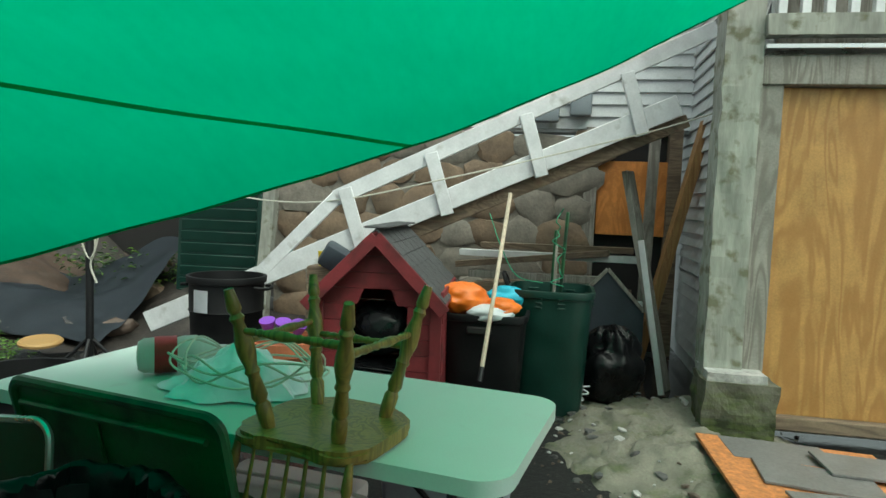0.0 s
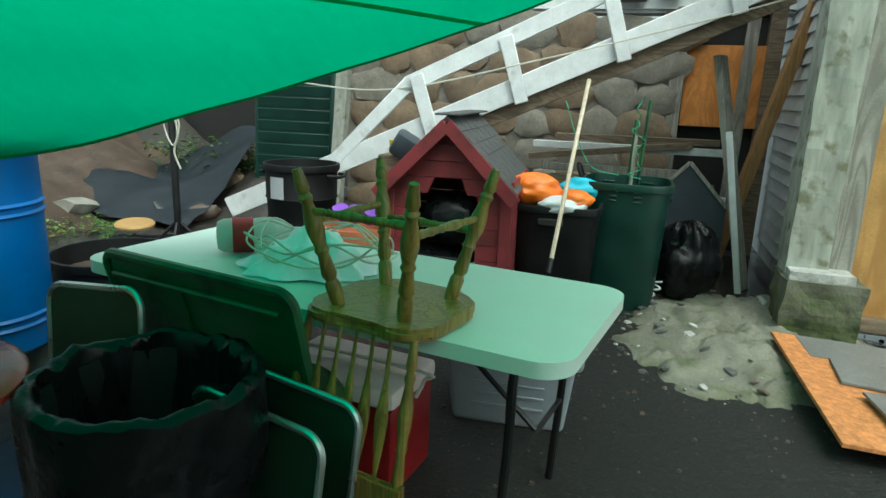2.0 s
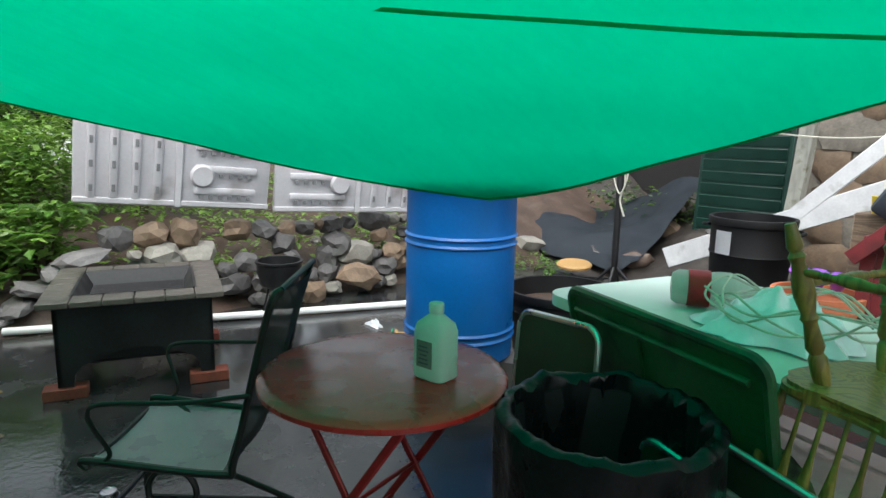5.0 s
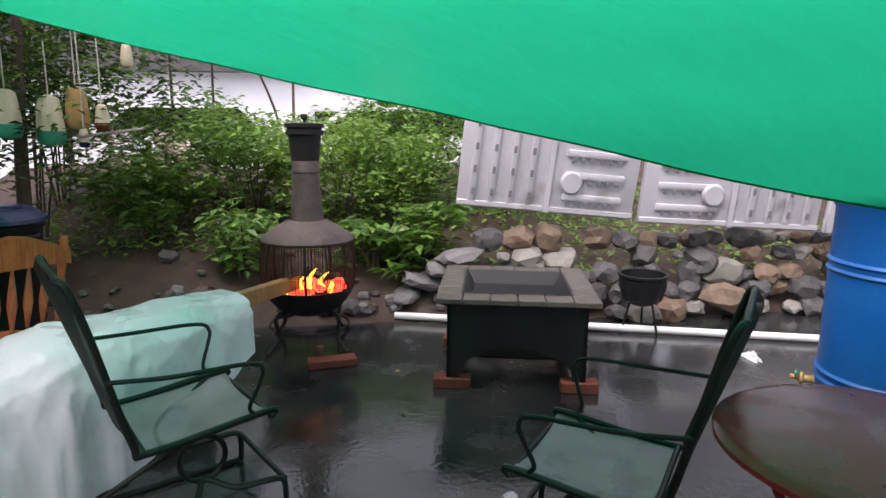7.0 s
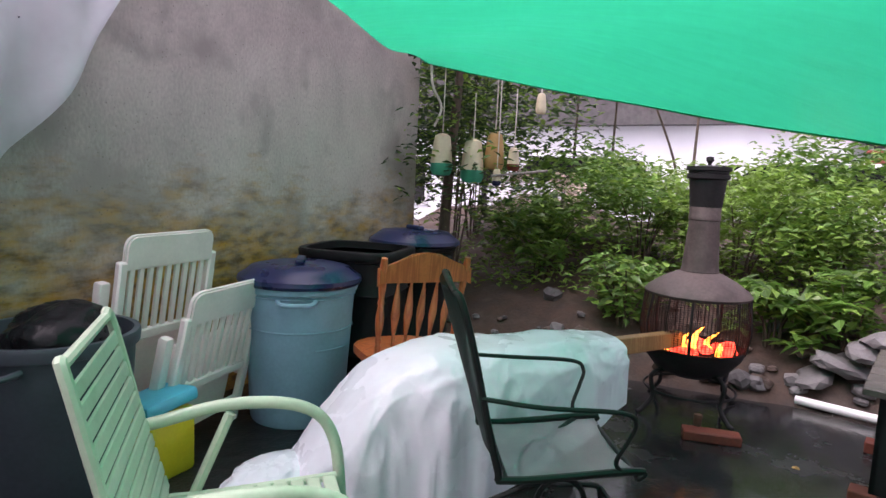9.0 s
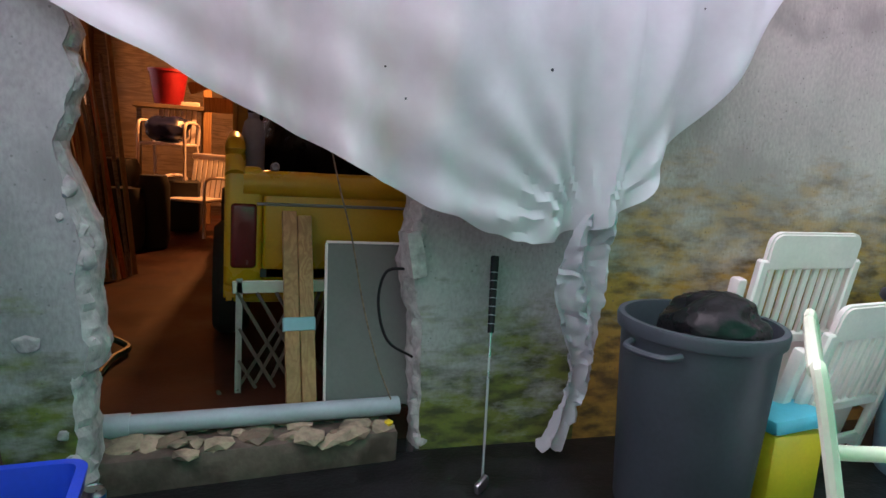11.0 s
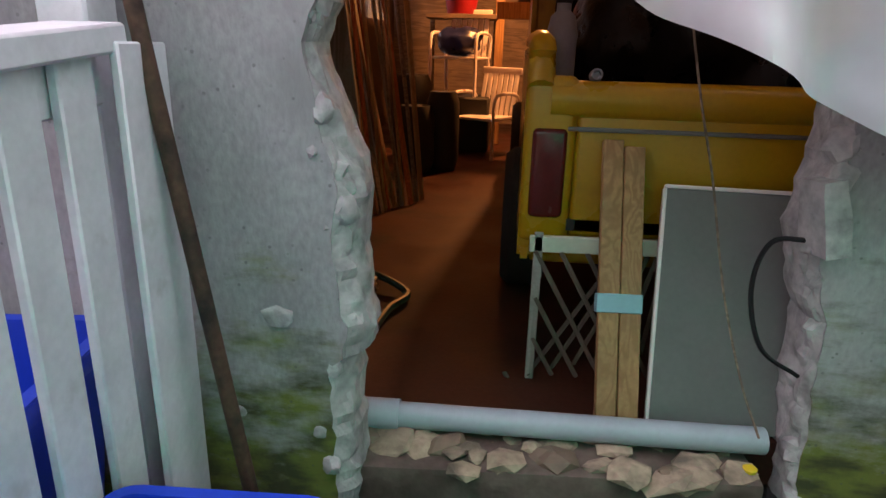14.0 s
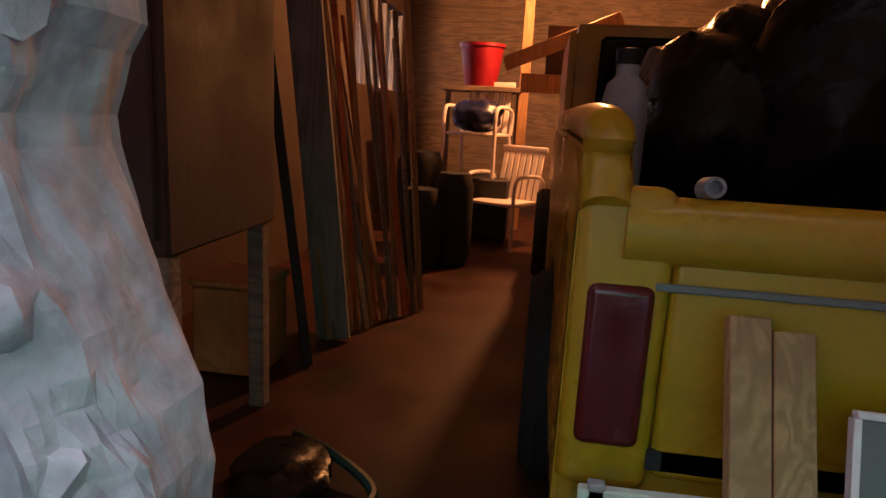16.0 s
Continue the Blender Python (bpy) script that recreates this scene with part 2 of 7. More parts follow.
def wet_ground(name):
    m = mat(name, (0.024, 0.025, 0.027), 0.5, var=0.55, scale=2.2, bump=0.28, bscale=34, spec=1.0, tint=(0.050, 0.046, 0.042), tscale=1.4, tamount=0.5)
    N, L = m.node_tree.nodes, m.node_tree.links
    b = N["Principled BSDF"]
    tc, n = N.new("ShaderNodeTexCoord"), N.new("ShaderNodeTexNoise")
    n.inputs["Scale"].default_value, n.inputs["Detail"].default_value, n.inputs["Roughness"].default_value = 1.3, 7, 0.65
    L.new(tc.outputs["Object"], n.inputs["Vector"])
    r = N.new("ShaderNodeMapRange")
    r.inputs["From Min"].default_value, r.inputs["From Max"].default_value = 0.46, 0.62
    r.inputs["To Min"].default_value, r.inputs["To Max"].default_value = 0.09, 0.36
    L.new(n.outputs["Fac"], r.inputs["Value"])
    L.new(r.outputs[0], b.inputs["Roughness"])
    return m


def mossy_concrete(name, base, low=0.1, high=0.75, moss=(0.12, 0.14, 0.035)):
    """Bare concrete with stains, pits, and moss and algae that climb up from the ground."""
    m = mat(name, base, 0.85, var=0.3, scale=2.5, bump=0.5, bscale=70, tint=[c * 0.72 for c in base], tscale=2.6, tamount=0.5, stretch=(1, 1, 0.6))
    N, L = m.node_tree.nodes, m.node_tree.links
    tc, sx, n = N.new("ShaderNodeTexCoord"), N.new("ShaderNodeSeparateXYZ"), N.new("ShaderNodeTexNoise")
    n.inputs["Scale"].default_value, n.inputs["Detail"].default_value, n.inputs["Roughness"].default_value = 4.5, 9, 0.68
    mp = N.new("ShaderNodeMapping")
    mp.inputs["Scale"].default_value = (0.8, 0.8, 2.0)
    L.new(tc.outputs["Object"], sx.inputs[0])
    L.new(tc.outputs["Object"], mp.inputs["Vector"])
    L.new(mp.outputs[0], n.inputs["Vector"])
    a = N.new("ShaderNodeMath")
    a.operation = "MULTIPLY_ADD"
    a.inputs[1].default_value, a.inputs[2].default_value = 1.6, -0.8
    L.new(n.outputs["Fac"], a.inputs[0])
    s = N.new("ShaderNodeMath")
    s.operation = "ADD"
    L.new(a.outputs[0], s.inputs[0])
    L.new(sx.outputs["Z"], s.inputs[1])
    r = N.new("ShaderNodeMapRange")
    r.inputs["From Min"].default_value, r.inputs["From Max"].default_value = high, low
    r.inputs["To Max"].default_value = 0.95
    L.new(s.outputs[0], r.inputs["Value"])
    old = N["Principled BSDF"].inputs["Base Color"].links[0].from_socket
    mx = N.new("ShaderNodeMix")
    mx.data_type = "RGBA"
    # the growth itself runs from dark wet patches to pale tufts
    g = N.new("ShaderNodeTexNoise")
    g.inputs["Scale"].default_value, g.inputs["Detail"].default_value = 11, 6
    L.new(mp.outputs[0], g.inputs["Vector"])
    gr = N.new("ShaderNodeMapRange")
    gr.inputs["From Min"].default_value, gr.inputs["From Max"].default_value = 0.38, 0.60
    L.new(g.outputs["Fac"], gr.inputs["Value"])
    gm = N.new("ShaderNodeMix")
    gm.data_type = "RGBA"
    gm.inputs["A"].default_value = (*[c * 0.35 for c in moss], 1)
    gm.inputs["B"].default_value = (*[c * 1.35 for c in moss], 1)
    L.new(gr.outputs[0], gm.inputs["Factor"])
    L.new(gm.outputs["Result"], mx.inputs["B"])
    L.new(r.outputs[0], mx.inputs["Factor"])
    L.new(old, mx.inputs["A"])
    # small air holes in the cast face, their inner shade painted as dark dots
    v = N.new("ShaderNodeTexVoronoi")
    v.inputs["Scale"].default_value = 34
    L.new(tc.outputs["Object"], v.inputs["Vector"])
    vr = N.new("ShaderNodeMapRange")
    vr.inputs["From Min"].default_value, vr.inputs["From Max"].default_value = 0.10, 0.16
    vr.inputs["To Min"].default_value, vr.inputs["To Max"].default_value = 0.55, 0.0
    L.new(v.outputs["Distance"], vr.inputs["Value"])
    vm = N.new("ShaderNodeMix")
    vm.data_type = "RGBA"
    vm.inputs["B"].default_value = (*[c * 0.25 for c in base], 1)
    vk = N.new("ShaderNodeMath")
    vk.operation = "MULTIPLY"
    L.new(vr.outputs[0], vk.inputs[0])
    L.new(gr.outputs[0], vk.inputs[1])
    L.new(vk.outputs[0], vm.inputs["Factor"])
    L.new(mx.outputs["Result"], vm.inputs["A"])
    L.new(vm.outputs["Result"], N["Principled BSDF"].inputs["Base Color"])
    return m


M_ground = wet_ground("wet_asphalt")
M_tar = mat("black_wet_tar", (0.010, 0.010, 0.011), 0.42, var=0.5, scale=9, bump=0.5, bscale=70, spec=0.35, tint=(0.035, 0.032, 0.03), tscale=38, tamount=0.2)
M_grit = mat("rough_asphalt", (0.020, 0.019, 0.019), 0.75, var=0.6, scale=30, bump=0.9, bscale=110, spec=0.3, tint=(0.05, 0.047, 0.043), tscale=55, tamount=0.3)
M_soil = mat("wet_soil", (0.062, 0.038, 0.027), 0.75, var=0.5, scale=6, bump=0.8, bscale=45, tint=(0.085, 0.06, 0.045), tscale=5)
# darker copy of the wet soil, with the slope's shade in its colour
M_soil_shaded = mat("shaded_wet_soil", (0.028, 0.022, 0.019), 0.7, var=0.5, scale=6, bump=0.9, bscale=40, tint=(0.06, 0.05, 0.042), tscale=4, tamount=0.4)
M_concrete = mossy_concrete("stained_render", (0.46, 0.415, 0.385), 0.62, 1.22, (0.34, 0.18, 0.02))
M_conc_hole = mossy_concrete("mossy_concrete", (0.38, 0.37, 0.37), 0.16, 0.55, (0.11, 0.13, 0.012))
M_rubble = mat("broken_concrete", (0.41, 0.395, 0.385), 0.9, var=0.4, scale=14, bump=0.9, bscale=45, tint=(0.60, 0.58, 0.57), tscale=9, tamount=0.34)
M_sill = mat("sill_rubble", (0.36, 0.27, 0.19), 0.9, var=0.4, scale=12, bump=0.8, bscale=50, tint=(0.14, 0.11, 0.08), tscale=7, tamount=0.6)
M_conc_pad = mossy_concrete("rough_pad", (0.20, 0.185, 0.15), -0.30, 0.10, (0.07, 0.085, 0.025))
M_footing = mossy_concrete("mossy_footing", (0.15, 0.14, 0.11), 0.05, 0.5, (0.06, 0.075, 0.02))
M_garage_floor = mat("garage_floor_paint", (0.055, 0.018, 0.010), 0.5, spec=0.25, var=0.35, scale=3, bump=0.1, tint=(0.022, 0.011, 0.008), tscale=2)
M_tarp = through_light(mat("green_tarp", (0.0, 0.30, 0.14), 0.4, var=0.35, scale=2.2, bump=0.5, bscale=11, spec=0.25, stretch=(2.6, 0.6, 1.0)), (0.0, 0.60, 0.30), 0.54)
M_tarp_dark = through_light(mat("green_tarp_dark", (0.0, 0.22, 0.07), 0.5, var=0.1), (0.0, 0.36, 0.10), 0.5)
M_white_sheet = through_light(mat("white_sheet", (0.86, 0.85, 0.90), 0.45, var=0.1, scale=4, bump=0.3, bscale=12, tint=(0.66, 0.66, 0.70), tscale=3, tamount=0.3), (0.7, 0.7, 0.72), 0.25)
M_pale_tarp = mat("pale_blue_tarp", (0.85, 0.84, 0.93), 0.3, var=0.06, scale=5, bump=0.5, bscale=11)
M_wood_cover = mat("white_blue_cover", (0.84, 0.81, 0.90), 0.3, var=0.06, scale=5, bump=0.3, bscale=9)
M_white_paint = mat("white_paint", (0.72, 0.72, 0.74), 0.5, var=0.12, scale=8, bump=0.15, tint=(0.45, 0.44, 0.42), tscale=7, tamount=0.25)
M_white_plastic = mat("white_plastic", (0.84, 0.75, 0.72), 0.4, var=0.08, scale=6, bump=0.05)
M_siding = mat("white_siding", (0.62, 0.63, 0.65), 0.55, var=0.15, scale=4, bump=0.1, tint=(0.33, 0.35, 0.3), tscale=3, tamount=0.35)
M_peel = mat("peeling_paint", (0.34, 0.34, 0.30), 0.85, var=0.35, scale=7, bump=0.9, bscale=30, tint=(0.17, 0.165, 0.11), tscale=11, tamount=0.45, stretch=(1, 1, 0.25))
M_weathered = wood_grain("weathered_wood", (0.30, 0.28, 0.25), (0.17, 0.15, 0.13), 0.85, 6, (1, 1, 0.08))
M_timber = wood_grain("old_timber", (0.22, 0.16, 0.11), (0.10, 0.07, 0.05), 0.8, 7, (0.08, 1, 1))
M_fresh_wood = wood_grain("fresh_lumber", (0.38, 0.21, 0.085), (0.25, 0.125, 0.045), 0.6, 7, (1, 1, 0.08))
M_ply = wood_grain("plywood", (0.47, 0.26, 0.085), (0.34, 0.16, 0.045), 0.5, 2.6, (1, 1, 0.22))
M_ply_orange = wood_grain("orange_board", (0.62, 0.24, 0.06), (0.5, 0.18, 0.04), 0.6, 3.0, (1, 1, 0.3))
M_osb = mat("osb_edge", (0.52, 0.20, 0.07), 0.7, var=0.4, scale=25, bump=0.3)
M_slate = mat("slate", (0.17, 0.16, 0.16), 0.55, var=0.25, scale=9, bump=0.3)
M_chairwood = wood_grain("turned_maple", (0.25, 0.16, 0.035), (0.11, 0.07, 0.016), 0.4, 8, (1, 1, 0.1))
M_oak = wood_grain("orange_oak", (0.46, 0.12, 0.035), (0.30, 0.065, 0.02), 0.35, 8, (1, 1, 0.1))
M_table = mat("white_table_plastic", (0.54, 0.68, 0.62), 0.4, var=0.06, scale=3, bump=0.08, bscale=150, tint=(0.5, 0.53, 0.5), tscale=4, tamount=0.2)
M_blackmetal = mat("black_metal", (0.018, 0.018, 0.02), 0.4, 0.4, var=0.4, bump=0.1)
M_greenmetal = mat("dark_green_metal", (0.009, 0.011, 0.010), 0.45, 0.2, var=0.3, bump=0.1)
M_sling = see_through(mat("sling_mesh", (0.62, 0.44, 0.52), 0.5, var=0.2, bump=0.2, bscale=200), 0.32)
# seat mesh with its wet reflection painted in as a pale base
M_sling_sheen = see_through(mat("sling_wet_sheen", (0.64, 0.44, 0.53), 0.3, var=0.2, bump=0.2, bscale=200), 0.25)
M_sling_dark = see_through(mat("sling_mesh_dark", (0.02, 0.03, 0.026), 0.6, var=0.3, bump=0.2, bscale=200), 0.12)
M_blackplastic = mat("black_plastic", (0.008, 0.008, 0.009), 0.55, var=0.4, bump=0.1, spec=0.25)
M_bag = mat("black_bag", (0.006, 0.006, 0.007), 0.32, var=0.3, scale=10, bump=0.9, bscale=18, spec=0.22)
M_blue_barrel = mat("blue_drum", (0.003, 0.115, 0.40), 0.38, var=0.15, scale=4, bump=0.06, tint=(0.01, 0.11, 0.36), tscale=3)
M_lightblue = mat("light_blue_plastic", (0.21, 0.38, 0.48), 0.45, var=0.12, scale=5, bump=0.08, tint=(0.13, 0.23, 0.28), tscale=4, tamount=0.3)
M_navy = mat("navy_lid", (0.012, 0.018, 0.075), 0.32, var=0.3, bump=0.08)
M_darkgrey = mat("dark_grey_plastic", (0.045, 0.055, 0.07), 0.5, var=0.2, bump=0.1)
M_greencan = mat("dark_green_plastic", (0.006, 0.035, 0.026), 0.42, var=0.3, bump=0.1)
M_recycle = mat("recycling_blue", (0.006, 0.05, 0.52), 0.4, var=0.12, bump=0.06)
M_red = mat("red_enamel", (0.36, 0.022, 0.018), 0.28, var=0.3, scale=7, bump=0.05, tint=(0.20, 0.025, 0.012), tscale=4, tamount=0.4)
M_red_metal = mat("red_metal", (0.28, 0.012, 0.014), 0.4, 0.2, var=0.3, bump=0.1)
M_barnred = mat("barn_red_paint", (0.19, 0.022, 0.028), 0.6, var=0.2, scale=6, bump=0.2, tint=(0.11, 0.018, 0.02), tscale=5)
M_shingle = mat("asphalt_shingle", (0.075, 0.075, 0.078), 0.95, var=0.35, scale=20, bump=0.7, bscale=160)
M_orange_bag = mat("orange_bag", (0.85, 0.19, 0.02), 0.4, var=0.15, scale=8, bump=0.5, bscale=18)
M_white_bag = mat("white_bag", (0.72, 0.74, 0.78), 0.4, var=0.12, bump=0.5, bscale=18)
M_terracotta = mat("terracotta", (0.42, 0.13, 0.06), 0.8, var=0.2, bump=0.15)
M_bottle = through_light(mat("cloudy_bottle", (0.55, 0.62, 0.58), 0.3, var=0.05, bump=0.05), (0.75, 0.85, 0.8), 0.45)
M_greenplastic = mat("green_lid_plastic", (0.018, 0.085, 0.030), 0.45, var=0.3, scale=5, bump=0.15, tint=(0.006, 0.03, 0.015), tscale=5)
M_tote = mat("grey_tote", (0.26, 0.29, 0.32), 0.5, var=0.1, bump=0.05)
M_aluminium = mat("aluminium", (0.6, 0.62, 0.63), 0.3, 0.9, var=0.1, bump=0.05)
M_chrome = mat("chrome", (0.5, 0.5, 0.52), 0.28, 1.0, var=0.1, bump=0.0)
M_trayface = mat("tray_green", (0.012, 0.03, 0.018), 0.4, var=0.3, bump=0.05)
M_rust = mat("rusty_steel", (0.10, 0.055, 0.035), 0.8, 0.3, var=0.5, scale=18, bump=0.5, tint=(0.03, 0.025, 0.02), tscale=9)
M_chim = mat("cast_iron_brown", (0.115, 0.085, 0.08), 0.6, 0.3, var=0.35, scale=7, bump=0.3, tint=(0.06, 0.045, 0.042), tscale=4)
M_chim_dark = mat("cast_iron_black", (0.022, 0.020, 0.021), 0.6, 0.4, var=0.4, bump=0.3)
M_coal = glow("embers", (1.0, 0.055, 0.025), 3.2)
M_flame = glow("flame", (1.0, 0.30, 0.03), 6.5)
M_stone_tile = mat("slate_tile_top", (0.10, 0.086, 0.074), 0.4, var=0.35, scale=14, bump=0.3)
M_brick = mat("brick", (0.17, 0.04, 0.024), 0.7, var=0.3, scale=12, bump=0.4)
M_pvc = mat("white_pipe", (0.78, 0.78, 0.78), 0.35, var=0.05, bump=0.02)
M_greypipe = mat("grey_pipe", (0.35, 0.41, 0.45), 0.4, var=0.1, bump=0.05)
M_panel_grey = mat("grey_moulded_plastic", (0.58, 0.57, 0.60), 0.5, var=0.1, scale=3, bump=0.06, tint=(0.35, 0.33, 0.33), tscale=3, tamount=0.3)
# darker grey for the shade in the panels' recesses, and for the latch knob
M_panel_dark = mat("recess_shade_knob", (0.22, 0.22, 0.23), 0.6, var=0.2)
M_rockgrey = mat("grey_fieldstone", (0.085, 0.079, 0.080), 0.6, var=0.4, scale=9, bump=0.6, bscale=40, tint=(0.09, 0.09, 0.085), tscale=6)
M_rocktan = mat("tan_fieldstone", (0.20, 0.14, 0.095), 0.75, var=0.35, scale=8, bump=0.6, bscale=40, tint=(0.18, 0.13, 0.09), tscale=5)
M_rockbrown = mat("muddy_stone", (0.12, 0.085, 0.068), 0.65, var=0.4, scale=9, bump=0.6, bscale=40, tint=(0.06, 0.04, 0.03), tscale=6)
M_rockwhite = mat("pale_stone", (0.27, 0.255, 0.225), 0.7, var=0.25, scale=8, bump=0.4)
M_mortar = mat("old_mortar", (0.22, 0.195, 0.165), 0.9, var=0.3, scale=7, bump=0.7, bscale=40)
M_leaf = leafy("leaf_mid", (0.085, 0.18, 0.030))
M_leaf_light = leafy("leaf_light", (0.145, 0.25, 0.04))
M_leaf_dark = leafy("leaf_dark", (0.03, 0.07, 0.018))
M_hydrangea = leafy("faded_bloom", (0.45, 0.36, 0.30))
M_bark = mat("bark", (0.10, 0.075, 0.055), 0.9, var=0.4, scale=14, bump=0.8, stretch=(1, 1, 0.3))
M_yellow = mat("yellow_car_paint", (0.43, 0.235, 0.004), 0.32, var=0.12, scale=3, bump=0.03, tint=(0.29, 0.15, 0.006), tscale=4, tamount=0.3)
M_taillight = mat("red_lens", (0.10, 0.008, 0.008), 0.2, var=0.2, bump=0.1, bscale=90)
M_rubber = mat("tyre_rubber", (0.014, 0.014, 0.014), 0.8, var=0.3, bump=0.3)
M_darkglass = mat("dark_glass", (0.01, 0.01, 0.012), 0.06, var=0.2, bump=0.0)
# near-black; also stands in for shade in the doorway and on the back fence
M_darkvoid = mat("near_black", (0.018, 0.016, 0.016), 0.7, var=0.3)
M_board_grey = mat("grey_board", (0.155, 0.16, 0.15), 0.6, var=0.12, scale=5, bump=0.06, tint=(0.17, 0.175, 0.165), tscale=3)
M_tape = mat("blue_tape", (0.22, 0.45, 0.50), 0.5, var=0.08)
M_brownpaint = mat("brown_wall", (0.06, 0.033, 0.022), 0.8, var=0.3, scale=4, bump=0.2)
M_rope = mat("pale_rope", (0.55, 0.53, 0.46), 0.8, var=0.2, bump=0.4)
M_greenrope = mat("green_twine", (0.05, 0.30, 0.16), 0.7, var=0.2)
M_purple = mat("purple_plastic", (0.22, 0.06, 0.50), 0.4, var=0.1)
M_yellowplastic = mat("yellow_plastic", (0.72, 0.52, 0.02), 0.4, var=0.1)
M_cyan = mat("cyan_plastic", (0.05, 0.45, 0.62), 0.4, var=0.1)
M_cream = mat("cream_buoy", (0.68, 0.60, 0.42), 0.5, var=0.12)
M_buoygreen = mat("green_buoy_paint", (0.03, 0.32, 0.20), 0.5, var=0.12)
M_tan = mat("tan_buoy", (0.45, 0.27, 0.10), 0.55, var=0.15)
M_palegreen = mat("pale_green_vinyl", (0.56, 0.60, 0.48), 0.4, var=0.1, scale=6, bump=0.08, tint=(0.40, 0.48, 0.35), tscale=5, tamount=0.25)
M_canblue = mat("printed_can_blue", (0.02, 0.16, 0.42), 0.3, 0.6, var=0.1)
M_camo = mat("camo_fabric", (0.05, 0.13, 0.04), 0.8, var=0.3, scale=20, bump=0.2, tint=(0.014, 0.02, 0.012), tscale=16, tamount=0.55)
M_palewood = wood_grain("bleached_wood", (0.62, 0.52, 0.40), (0.50, 0.40, 0.29), 0.6, 7, (1, 1, 0.08))
M_backsky = mat("far_house_white", (0.82, 0.83, 0.86), 0.7, var=0.1, scale=1, bump=0.0)
M_glass = bpy.data.materials.new("clear_glass")
M_glass.use_nodes = True
M_glass.node_tree.nodes["Principled BSDF"].inputs["Transmission Weight"].default_value = 1.0
M_glass.node_tree.nodes["Principled BSDF"].inputs["Roughness"].default_value = 0.05
M_glass.node_tree.nodes["Principled BSDF"].inputs["Base Color"].default_value = (0.9, 0.95, 0.93, 1)

# ---- setting ----
def ground_fn(u, v):
    # finer towards the middle
    f = lambda w: math.copysign(abs(2 * w - 1) ** 3, w - 0.5) * 400
    return (f(u), f(v), 0.0)


ground = solid("ground", sheet(B(), ground_fn, 40, 40), M_ground, "wet black asphalt yard with puddles and grit", "ground", "structure")


def tar_fn(u, v, c=(-0.75, -1.82), size=(2.1, 1.02)):
    a = 2 * math.pi * u
    r = v * (1 + 0.12 * noise.noise(Vector((math.cos(a) * 2.2, math.sin(a) * 2.2, 6))))
    k = 1.0 / (abs(math.cos(a)) ** 5 + abs(math.sin(a)) ** 5) ** 0.2
    return (c[0] + size[0] * r * k * math.cos(a), c[1] + size[1] * r * k * math.sin(a), 0.006 * (1 - v ** 8) - 0.001)


solid("tar_patch", sheet(B(), tar_fn, 90, 20), M_tar, "rough black tar patch along the garage wall", "pavement", "structure")
solid("asphalt_patch", sheet(B(), lambda u, v: tar_fn(u, v, (0.75, 2.75), (1.5, 1.75)), 90, 20), M_grit, "rough matt black asphalt with grit before the house", "pavement", "structure")
rng = random.Random(404)
gr_ = []
for k in range(420):
    a, r = rng.uniform(0, 6.283), math.sqrt(rng.random())
    gr_.append((0.8 + 1.3 * r * math.cos(a), 2.9 + 1.5 * r * math.sin(a), 0.005 + 0.014 * rng.random() ** 3))
grit_bm = B()
for x, y, q in gr_:
    bmesh.ops.create_cube(grit_bm, size=q, matrix=pose(x, y, 0.006, 20 * q * 50, 30 * q * 40, 5000 * q))
solid("grit", grit_bm, M_rockbrown, "scattered grit on the black asphalt", "grit", "stuff", smooth=False)


def bank_height(x, y):
    d = max(0.0, -x - 4.42 - 0.10 * noise.noise(Vector((y * 0.9, 3.1, 0))))
    h = 0.62 * (1 - math.exp(-d * 1.35)) + 0.05 * max(0, d - 1)
    if y > 3.6:
        h *= 1 + 0.25 * (y - 3.6)
    return -0.03 + h * (0.9 + 0.35 * noise.noise(Vector((x * 0.8, y * 0.8, 1.7)))) + 0.05 * noise.noise(Vector((x * 3, y * 3, 5)))


solid("earth_bank", sheet(B(), lambda u, v: (-4.36 - 7 * u ** 1.6, -4.5 + 14.5 * v, bank_height(-4.36 - 7 * u ** 1.6, -4.5 + 14.5 * v)), 70, 150),
      M_soil, "bank of wet brown soil behind the yard", "earth bank", "structure")


def slope_fn(u, v):
    x, y = -6.2 + 4.6 * u, 4.75 + 2.6 * v
    h = max(0, y - 4.85) * 0.42 * (0.6 + 0.8 * noise.noise(Vector((x * 0.9, y * 0.9, 2)))) + 0.04 * noise.noise(Vector((x * 4, y * 4, 0)))
    return (x, y, -0.02 + max(0.0, h) * min(1, (1 - u) * 3))


solid("rubble_slope", sheet(B(), slope_fn, 70, 50), M_soil_shaded, "slope of wet soil and rubble, coloured dark for its shade", "earth bank", "structure")

# concrete wall of the garage, with a hole knocked through it
WALL_A, WALL_B = Vector((-0.74, -2.80, 0)), Vector((-4.92, -2.63, 0))


def jagged(z0, z1, x, amp, seed, n=110):
    rng = random.Random(seed)
    out = []
    for i in range(n + 1):
        z = z0 + (z1 - z0) * i / n
        out.append((x(z) + amp * (noise.noise(Vector((z * 5.0, seed, 0))) + 0.7 * noise.noise(Vector((z * 16.0, seed, 3)))) + rng.uniform(-0.2, 0.2) * amp, z))
    return out


